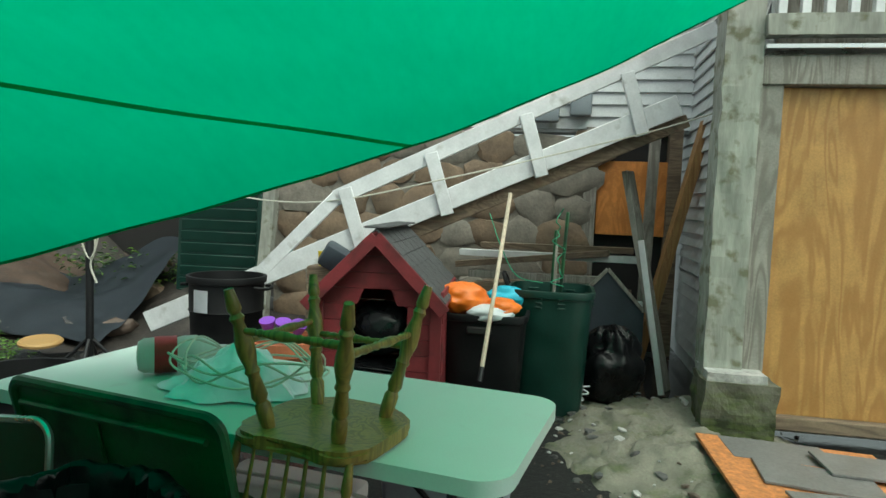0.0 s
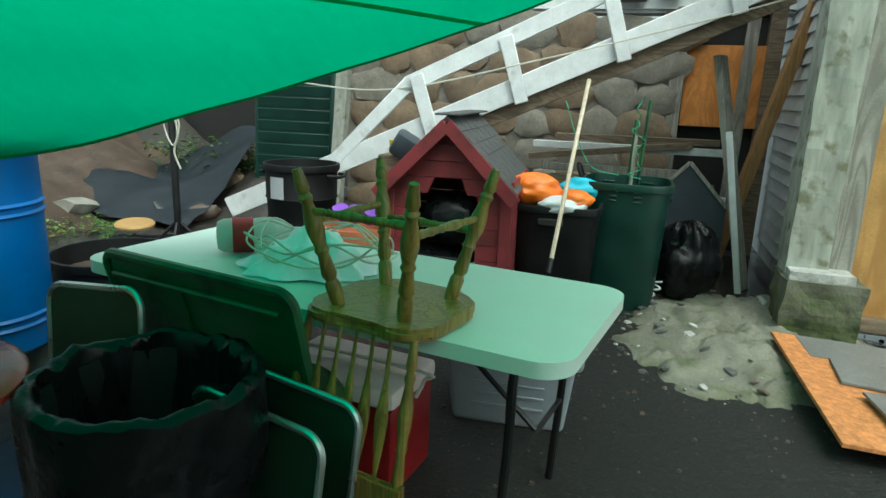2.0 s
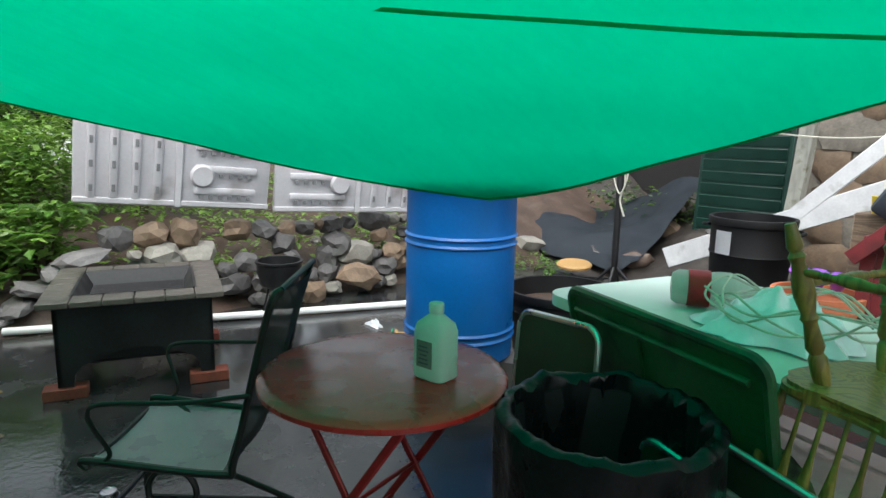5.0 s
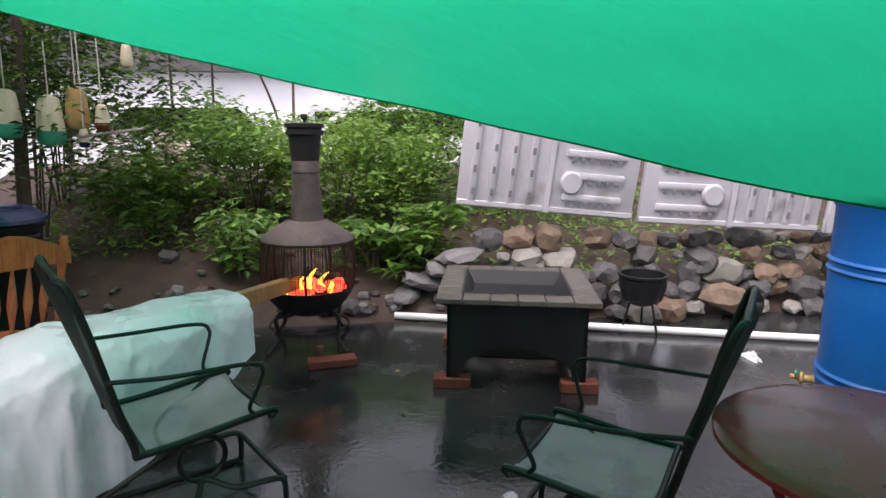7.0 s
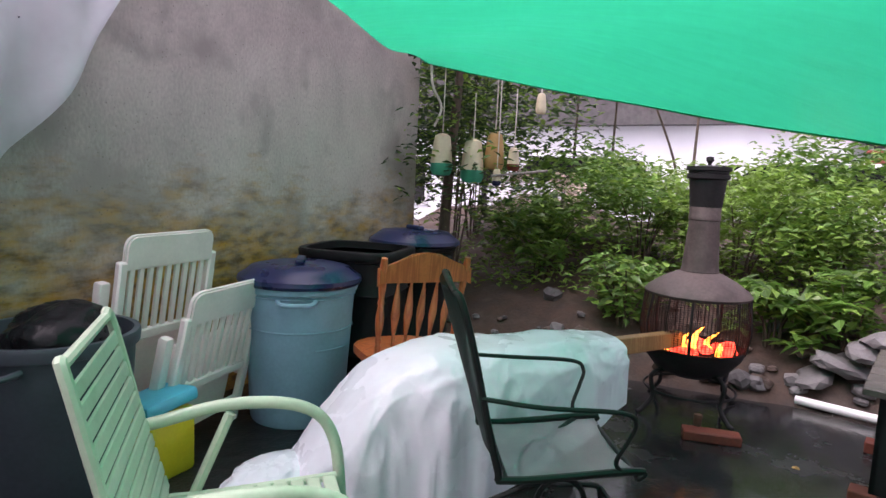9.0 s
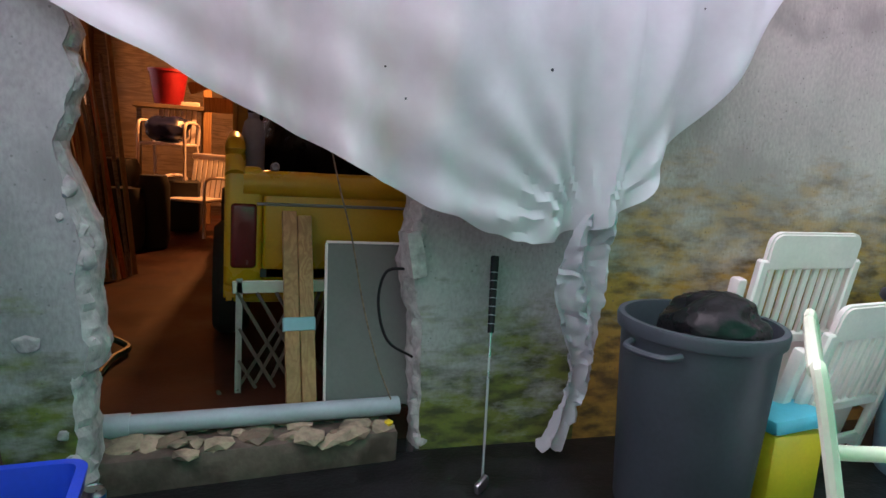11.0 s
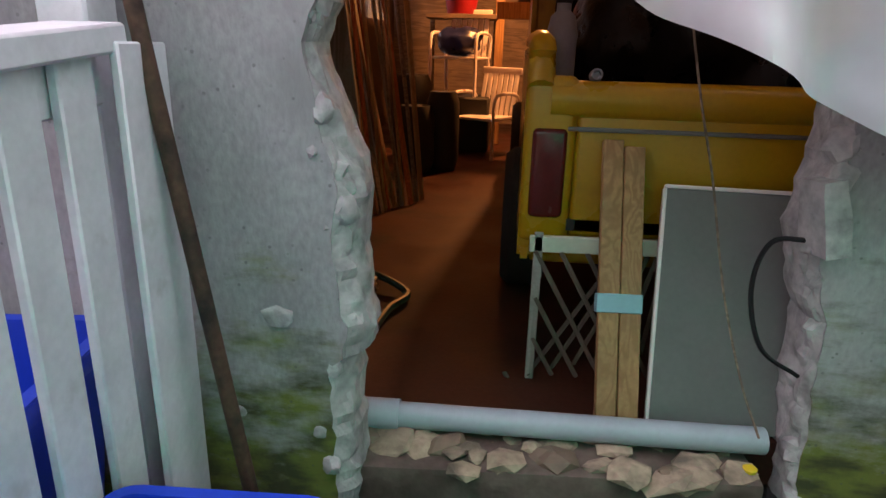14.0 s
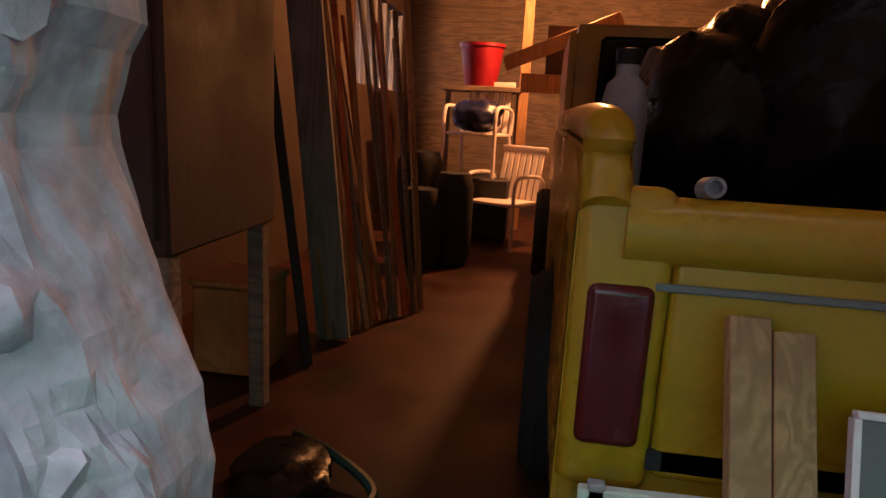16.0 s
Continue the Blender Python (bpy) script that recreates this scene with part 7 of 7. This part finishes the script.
cl = thing("golf_club", "golf club with a black ribbed grip leaning on the wall", "golf club")
a, b = Vector((-0.95, -2.47, 0.03)), Vector((-1.05, -2.75, 0.80))
part("shaft", tube(B(), [a, a.lerp(b, 0.66)], 0.005, 8), M_chrome, cl)
part("grip", tube(B(), [a.lerp(b, 0.64 + 0.36 * k / 18) for k in range(19)], 0.0125, 10, taper=0.016), M_blackplastic, cl, "black rubber grip")
for k in range(7):
    p, q = a.lerp(b, 0.68 + 0.04 * k), a.lerp(b, 0.684 + 0.04 * k)
    part("grip_ring", tube(B(), [p, q], 0.0162, 10), M_tote, cl)
part("club_head", box(B(), 0.07, 0.022, 0.045, pose(-0.935, -2.44, 0.028, 0, 15, 35), 0.008, 2), M_chrome, cl)
solid("rusty_rod", tube(B(), [(0.51, -2.47, 0.0), (0.665, -2.475, 1.05), (0.85, -2.50, 2.3)], 0.017, 10), M_rust, "rusty steel pipe leaning on the concrete wall", "pipe")
gp_ = thing("grey_pipe", "grey plastic drain pipe lying across the sill", "pipe")
part("pipe", tube(B(), [(0.36, -2.81, 0.176), (-0.62, -2.835, 0.174), (-0.72, -2.84, 0.174)], 0.036, 16), M_greypipe, gp_)
part("collar", tube(B(), [(0.25, -2.813, 0.176), (0.36, -2.81, 0.176)], 0.042, 16), M_greypipe, gp_)
solid("bottle_top", lathe(B(), [(0.0, 0.0), (0.016, 0.004), (0.018, 0.014), (0.0, 0.026)], 14, pose(-0.665, -2.76, 0.128)), M_yellowplastic, "small yellow bottle top on the sill", "bottle top")
ca = thing("drink_can", "blue and silver drink can with white lettering", "can", (0.305, -2.50, 0))
part("can_body", lathe(B(), [(0.024, 0), (0.032, 0.008), (0.033, 0.015), (0.033, 0.105)], 24), M_canblue, ca)
part("can_top", lathe(B(), [(0.033, 0.105), (0.027, 0.118), (0.027, 0.122), (0.025, 0.119), (0.0, 0.119)], 24), M_chrome, ca, "bare metal top")
for k in range(4):
    part("print_bar", box(B(), 0.02, 0.003, 0.009, pose(-0.004 + 0.002 * k, 0.0335, 0.045 + 0.014 * k)), M_white_bag, ca)

solid("loose_block", rough_box(0.055, 0.10, 0.17, pose(-0.725, -2.79, 0.80, 4, 9, 10), 0.012, 5), M_rubble, "pale broken block at the opening's edge", "concrete block", smooth=False)
solid("hanging_wire", tube(B(), curve([(-0.33, -2.95, 1.6), (-0.45, -2.95, 1.095), (-0.52, -2.945, 0.843), (-0.567, -2.885, 0.583), (-0.616, -2.80, 0.373), (-0.665, -2.745, 0.24)], 8), 0.0035, 6), M_timber, "thin grey cord hanging across the opening", "cord")
solid("cable_loop", tube(B(), curve([(-0.72, -2.80, 0.74), (-0.64, -2.83, 0.72), (-0.615, -2.83, 0.60), (-0.65, -2.80, 0.46), (-0.76, -2.82, 0.38)], 8), 0.006, 6), M_blackplastic, "black cable looped over the wall edge", "cable")

cb = copy_thing(ca, pose(-2.03, 0.47, 0, 0, 0, 120))
tagged(cb, "blue drink can standing on the wet ground by a patio chair", "can")

# white picket gate
fe = thing("picket_fence", "weathered white timber picket rail beside the wall", "fence")
part("corner_post", box(B(), 0.10, 0.10, 2.6, pose(0.815, -2.50, 1.3), 0.006), M_white_paint, fe)
part("post_board", box(B(), 0.02, 0.16, 1.14, pose(0.683, -2.47, 0.57), 0.004), M_white_paint, fe)
part("top_rail", box(B(), 0.14, 1.75, 0.05, pose(0.75, -1.565, 1.069, -5.2), 0.006), M_white_paint, fe)
part("under_rail", box(B(), 0.04, 1.7, 0.09, pose(0.757, -1.58, 0.995, -5.2), 0.005), M_white_paint, fe)
part("bottom_rail", box(B(), 0.06, 1.7, 0.08, pose(0.745, -1.58, 0.10), 0.006), M_white_paint, fe)
for k in range(11):
    part("picket", box(B(), 0.022, 0.092, 1.05 - 0.0126 * k, pose(0.722, -2.325 + 0.138 * k, 0.60 - 0.0063 * k), 0.004), M_white_paint, fe)


def recycling_bin(at, rz, label):
    c = thing("recycling_bin", label, "recycling bin", at, rz)
    bm = B()
    w, d, h, t = 0.20, 0.29, 0.34, 0.010
    def ring(k, z, off=0.0):
        out = []
        for cx, cy, a0 in ((1, 1, 0), (-1, 1, 90), (-1, -1, 180), (1, -1, 270)):
            for j in range(6):
                a = radians(a0 + 18 * j)
                out.append(bm.verts.new((cx * (w * k - 0.04) + (0.04 + off) * math.cos(a), cy * (d * k - 0.04) + (0.04 + off) * math.sin(a), z)))
        return out
    rs = [ring(0.78, 0.0), ring(0.80, 0.01), ring(0.96, h - 0.05), ring(0.97, h - 0.05, 0.014), ring(1.0, h, 0.016), ring(1.0, h, -t), ring(0.79, 0.02, -t)]
    n = len(rs[0])
    for p, q in zip(rs, rs[1:]):
        for i in range(n):
            bm.faces.new((p[i], p[(i + 1) % n], q[(i + 1) % n], q[i]))
    bm.faces.new(rs[0][::-1])
    bm.faces.new(rs[-1])
    part("bin_body", bm, M_recycle, c)
    return c


rb = recycling_bin((0.465, -1.95, 0), 3, "bright blue plastic recycling bin with a can carton")
part("emblem", lathe(B(), [(0.05, 0.0), (0.05, 0.003), (0.03, 0.003)], 24, pose(-0.192, 0.05, 0.2, 0, -82)), M_canblue, rb, "embossed recycling ring")
bx = thing("drink_carton", "torn blue drink carton with white bars of print", "carton", (0.48, -1.97, 0.19), 20, rx=35)
part("carton", box(B(), 0.22, 0.30, 0.10, pose(0, 0, 0.05), 0.006), M_canblue, bx)
for k in range(4):
    part("print_bar", box(B(), 0.03, 0.08 + 0.02 * (k % 2), 0.002, pose(-0.06 + 0.04 * k, 0.02, 0.101)), M_white_bag, bx)
b_in = recycling_bin((1.02, -2.15, 0.0), 8, "second blue recycling bin behind the picket rail")
b_in.scale = (1.15, 1.15, 1.62)
part("rim_lip", box(B(), 0.03, 0.40, 0.03, pose(-0.205, 0, 0.325), 0.01, 2), M_recycle, b_in)

# ---- garage contents, all on the raised slab ----
yard_things = set(bpy.data.objects)
tr = thing("pickup_truck", "old yellow pickup truck parked tail outwards in the garage", "truck", (-0.80, -3.556, 0))
HW = 0.82
part("tailgate", box(B(), 1.30, 0.06, 0.42, pose(0, -0.03, 0.72), 0.02, 3), M_yellow, tr)
part("tailgate_top", tube(B(), [(-HW + 0.08, -0.03, 0.965), (HW - 0.08, -0.03, 0.965)], 0.062, 14), M_yellow, tr)
part("trim_strip", box(B(), 1.36, 0.012, 0.014, pose(0, 0.008, 0.875), 0.003), M_board_grey, tr, "dull pale trim strip")
part("rear_valance", box(B(), 1.56, 0.05, 0.20, pose(0, -0.05, 0.50), 0.02, 2), M_yellow, tr)
for s in (-1, 1):
    side = [(0.0, 0.42), (-0.55, 0.42)] + [(-0.92 + 0.37 * math.cos(a), 0.36 + 0.37 * math.sin(a)) for a in [radians(10 + 16 * k) for k in range(11)]] + [(-1.4, 0.42), (-2.1, 0.42), (-2.1, 1.12), (-0.25, 1.10), (0.0, 1.02)]
    part("bed_side", prism(B(), side, 0.05, pose(s * (HW - 0.025) + 0.025, 0, 0, 0, 0, 90), 0.012), M_yellow, tr)
    part("bed_rail", tube(B(), curve([(s * (HW - 0.045), 0.0, 1.0), (s * (HW - 0.045), -0.07, 1.08), (s * (HW - 0.045), -0.25, 1.14), (s * (HW - 0.045), -2.1, 1.16)], 6), 0.045, 10), M_yellow, tr)
    part("corner_pillar", box(B(), 0.17, 0.09, 0.56, pose(s * (HW - 0.085), -0.035, 0.76), 0.03, 3), M_yellow, tr)
    part("tail_light", box(B(), 0.115, 0.05, 0.30, pose(s * (HW - 0.085), 0.0, 0.725), 0.018, 3), M_taillight, tr, "dark red tail light")
    for y in (-0.92, -3.6):
        wh = part("wheel", lathe(B(), [(0.18, -0.10), (0.30, -0.10), (0.335, -0.06), (0.335, 0.06), (0.30, 0.10), (0.18, 0.10), (0.17, 0.05), (0.0, 0.04)], 36, pose(s * (HW - 0.035), y, 0.335, 0, 90 * s, 0)), M_rubber, tr)
        part("rim", lathe(B(), [(0.0, 0.05), (0.10, 0.06), (0.17, 0.075), (0.178, 0.05)], 24, pose(s * (HW - 0.035), y, 0.335, 0, 90 * s, 0)), M_chim_dark, wh)
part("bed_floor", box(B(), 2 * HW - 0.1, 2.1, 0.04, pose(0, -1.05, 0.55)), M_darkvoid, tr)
cab = [(-2.1, 0.42), (-4.4, 0.42), (-4.4, 1.0), (-3.6, 1.05), (-3.2, 1.62), (-2.2, 1.62), (-2.1, 1.05)]
part("cab", prism(B(), cab, 2 * HW - 0.06, pose(HW - 0.03, 0, 0, 0, 0, 90), 0.04), M_yellow, tr)
part("rear_window", box(B(), 1.3, 0.02, 0.46, pose(0, -2.09, 1.32, -8), 0.02), M_darkglass, tr)
part("lock_knob", lathe(B(), [(0.0, 0.004), (0.010, 0.004), (0.012, 0.02), (0.018, 0.02), (0.02, 0.0), (0.022, -0.03)], 16, pose(0.60, -0.03, 1.045, -80)), M_panel_dark, tr, "dull latch knob")
bk = thing("bed_canister", "pale grey canister standing in the truck bed", "canister", (-0.12, -4.25, 0.57))
part("canister", lathe(B(), [(0.05, 0), (0.062, 0.02), (0.062, 0.62), (0.05, 0.68), (0.03, 0.70), (0.03, 0.74)], 24), M_tote, bk)
part("cap", lathe(B(), [(0.034, 0.73), (0.034, 0.77), (0.0, 0.775)], 16), M_blackplastic, bk, "black cap")
bv = thing("bed_cover", "dark crumpled covers heaped in the truck bed", "cover", (0, 0, 0))
part("large_cover", sheet(B(), bag_fn((-0.95, -4.55, 0.575), 0.62, 0.55, 1.25, 6), 70, 40), M_bag, bv)
part("tall_cover", sheet(B(), bag_fn((-0.42, -4.62, 0.575), 0.26, 0.42, 1.02, 9), 60, 34), M_bag, bv)
part("low_cover", sheet(B(), bag_fn((-1.25, -4.2, 0.575), 0.28, 0.40, 0.75, 14), 60, 34), M_bag, bv)

# lattice gate, boards and panel in front of the truck
lg = thing("lattice_gate", "old wooden folding lattice gate with a pale green rail", "gate", (-0.05, -3.478, 0))
part("rail", box(B(), 0.46, 0.022, 0.055, pose(-0.2, 0, 0.505, 0, 1), 0.003), M_palegreen, lg, "pale green rail")
part("stile", box(B(), 0.03, 0.022, 0.54, pose(0.0, 0, 0.27), 0.003), M_weathered, lg)
for k in range(7):
    part("lath", bar(B(), (-0.42 + 0.085 * k, 0.010, 0.02), (-0.42 + 0.085 * k + 0.26 if k < 3 else 0.0, 0.010, 0.48 if k < 3 else 0.02 + 0.46 * (0.42 - 0.085 * k) / 0.26), 0.006, 0.017), M_bark, lg)
    part("lath", bar(B(), (0.0 - 0.075 * k, -0.004, 0.02 + 0.02 * k), (-0.27 - 0.03 * k, -0.004, 0.48), 0.006, 0.017), M_bark, lg)
for x, h, y in ((-0.27, 0.90, -3.345), (-0.337, 0.88, -3.345)):
    solid("upright_board", box(B(), 0.064, 0.032, h, pose(x, y, h / 2 * 0.934 + 0.008, 21, 0, 3), 0.003), M_fresh_wood, "weathered brown deck board standing on end", "board", group="taped boards")
solid("tape_band", box(B(), 0.142, 0.042, 0.06, pose(-0.303, -3.325, 0.367, 21, 0, 3), 0.003), M_tape, "light blue tape round the two boards", "tape")
gb = thing("grey_board", "large grey board with a pale edge leaning in the opening", "board", (-0.42, -3.244, 0.006), -4, rx=18)
part("board_face", box(B(), 0.86, 0.02, 0.74, pose(-0.43, 0, 0.37), 0.002), M_board_grey, gb)
part("edge_strip", box(B(), 0.012, 0.026, 0.74, pose(0.004, 0.0, 0.37), 0.002), M_white_plastic, gb, "white edge strip")
part("edge_strip", box(B(), 0.87, 0.026, 0.012, pose(-0.43, 0.0, 0.746), 0.002), M_white_plastic, gb)
solid("garden_hose", tube(B(), curve([(0.85, -4.4, 0.03), (0.66, -4.25, 0.06), (0.5, -4.12, 0.03), (0.55, -3.93, 0.03), (0.58, -3.66, 0.022)], 8), 0.018, 8), M_greencan, "dark green strap curled on the garage floor", "strap")

solid("black_rag", sheet(B(), bag_fn((0.80, -4.15, 0.0), 0.16, 0.20, 0.10, 23), 50, 24), M_bag, "black crumpled cloth on the garage floor by the strap", "cloth")
# left side of the garage: bench, boards, stacked things
wbch = thing("wall_cabinet", "dark brown wooden cabinet on legs inside the opening", "cabinet", (1.48, -4.35, 0))
part("cabinet_body", box(B(), 0.85, 0.7, 1.15, pose(0, 0, 1.30), 0.01), M_brownpaint, wbch)
part("door", box(B(), 0.40, 0.02, 1.05, pose(-0.20, 0.36, 1.30), 0.006), M_brownpaint, wbch)
part("door", box(B(), 0.40, 0.02, 1.05, pose(0.21, 0.36, 1.30), 0.006), M_brownpaint, wbch)
part("top_board", box(B(), 0.95, 0.85, 0.10, pose(-0.04, 0.05, 1.93), 0.008), M_fresh_wood, wbch)
for x in (-0.38, 0.38):
    for y in (-0.3, 0.3):
        part("leg", box(B(), 0.06, 0.06, 0.73, pose(x, y, 0.365), 0.004), M_timber, wbch)
lbx = thing("low_box", "orange wooden box under the bench", "box", (1.34, -5.0, 0))
part("box_body", box(B(), 0.3, 0.3, 0.38, pose(0, 0, 0.20), 0.008), M_ply_orange, lbx)
part("lid", box(B(), 0.32, 0.32, 0.03, pose(0, 0, 0.41), 0.006), M_ply_orange, lbx)
rng = random.Random(19)
for k in range(19):
    x = 1.06 - 0.019 * k + rng.uniform(-0.02, 0.02)
    y = -5.40 - 0.036 * k + rng.uniform(-0.03, 0.03)
    solid("leaning_strip", bar(B(), (x, y, 0.01), (x + 0.30 + rng.uniform(-0.10, 0.10), y - 0.15, 1.9 + rng.uniform(-0.4, 0.6)), (0.03, 0.02, 0.045, 0.018)[k % 4], 0.018),
          (M_fresh_wood, M_timber, M_weathered, M_fresh_wood, M_oak)[k % 5], ("pale wooden strip leaning on the garage wall", "dark wooden strip leaning on the garage wall")[k % 2], "board", group="strips leaning on the wall")
solid("tall_board", box(B(), 0.04, 0.5, 2.2, pose(1.27, -5.22, 1.10, 0, 7, 24), 0.004), M_darkvoid, "tall black board leaning on the garage wall", "board")
solid("tall_board", box(B(), 0.17, 0.03, 2.3, pose(1.17, -5.42, 1.15, 0, 6, 0), 0.004), M_weathered, "tall pale board leaning on the garage wall", "board")
solid("kinked_board", bar(B(), (0.87, -5.82, 0.02), (1.05, -5.75, 0.30), 0.07, 0.02), M_fresh_wood, "short split plank leaning on the strips", "board")


def white_chair(at, rz, mat_, label):
    c = thing("garden_chair", label, "chair", at, rz)
    for s in (-1, 1):
        part("arm", tube(B(), curve([(s * 0.26, 0.22, 0.40), (s * 0.27, 0.2, 0.62), (s * 0.27, -0.1, 0.66), (s * 0.26, -0.24, 0.60), (s * 0.26, -0.25, 0.3), (s * 0.27, -0.27, 0.0)], 6), 0.018, 8), mat_, c)
        part("rear_leg", tube(B(), [(s * 0.25, 0.2, 0.4), (s * 0.27, 0.28, 0.0)], 0.018, 8), mat_, c)
    part("seat", box(B(), 0.5, 0.46, 0.03, pose(0, 0, 0.40), 0.012, 2), mat_, c)
    for k in range(7):
        part("slat", box(B(), 0.05, 0.02, 0.46, pose(-0.2 + 0.066 * k, 0.26, 0.64, -12), 0.005), mat_, c)
    part("top_rail", box(B(), 0.5, 0.03, 0.07, pose(0, 0.31, 0.88), 0.012, 2), mat_, c)


white_chair((0.38, -8.35, 0.0), 150, M_white_plastic, "white garden chair in the lamplight at the garage end")
white_chair((0.70, -8.75, 0.60), 165, M_white_plastic, "white garden chair stacked at the garage end")
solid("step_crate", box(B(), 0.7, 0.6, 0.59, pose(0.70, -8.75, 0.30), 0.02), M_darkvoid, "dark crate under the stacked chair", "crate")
solid("blue_sack", sheet(B(), bag_fn((0.70, -8.70, 1.02), 0.26, 0.22, 0.34, 71), 40, 20), M_navy, "blue sack heaped on the stacked chair", "sack")
solid("red_bucket", lathe(B(), [(0.16, 1.22), (0.22, 1.60), (0.235, 1.60), (0.235, 1.63), (0.21, 1.63), (0.15, 1.24)], 28, pose(0.74, -9.1, 0.25)), M_red_metal, "bright red plastic bucket on top of the heap", "bucket")
solid("bucket_shelf", box(B(), 0.8, 0.5, 0.05, pose(0.72, -9.15, 1.44), 0.006), M_timber, "rough shelf at the garage end", "shelf")
for x in (0.35, 1.10):
    solid("shelf_post", box(B(), 0.05, 0.05, 1.42, pose(x, -9.35, 0.712), 0.004), M_timber, "post under the rough shelf", "post")
for k, (x, y, r) in enumerate(((0.95, -7.2, 0.17), (0.72, -7.35, 0.15), (1.1, -7.9, 0.2))):
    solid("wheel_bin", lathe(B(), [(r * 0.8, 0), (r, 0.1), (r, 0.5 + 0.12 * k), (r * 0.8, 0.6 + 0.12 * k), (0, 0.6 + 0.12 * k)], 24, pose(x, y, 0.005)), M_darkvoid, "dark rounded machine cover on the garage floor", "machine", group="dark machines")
bmz = thing("roof_beam", "orange-lit wooden beam across the garage", "beam")
part("beam", box(B(), 3.4, 0.10, 0.16, pose(-1.4, -8.2, 1.47), 0.006), M_fresh_wood, bmz)
part("beam_post", box(B(), 0.10, 0.10, 2.85, pose(0.30, -9.2, 1.43), 0.006), M_fresh_wood, bmz)
part("beam_post", box(B(), 0.10, 0.10, 2.85, pose(-2.88, -8.2, 1.43), 0.006), M_fresh_wood, bmz)
part("panel", box(B(), 3.2, 0.03, 0.42, pose(-1.5, -8.24, 1.75)), M_brownpaint, bmz, "rust-brown boarding above the beam")
part("brace", bar(B(), (0.45, -8.15, 1.62), (-0.5, -8.15, 2.02), 0.05, 0.12), M_fresh_wood, bmz)
bb = thing("light_bulb", "bare bulb hanging from the garage ceiling", "bulb", (-0.3, -8.4, 2.58))
part("socket", lathe(B(), [(0.02, 0.02), (0.02, 0.10), (0.0, 0.11)], 14), M_blackplastic, bb)
part("cord", tube(B(), [(0, 0, 0.1), (0, 0, 0.33)], 0.005, 6), M_blackplastic, bb)
slab = Matrix.Translation((-0.065, -0.02, 0.137)) @ Matrix.Scale(0.9, 4)
for ob in list(bpy.data.objects):
    if ob not in yard_things and ob.parent is None:
        ob.matrix_basis = slab @ ob.matrix_basis
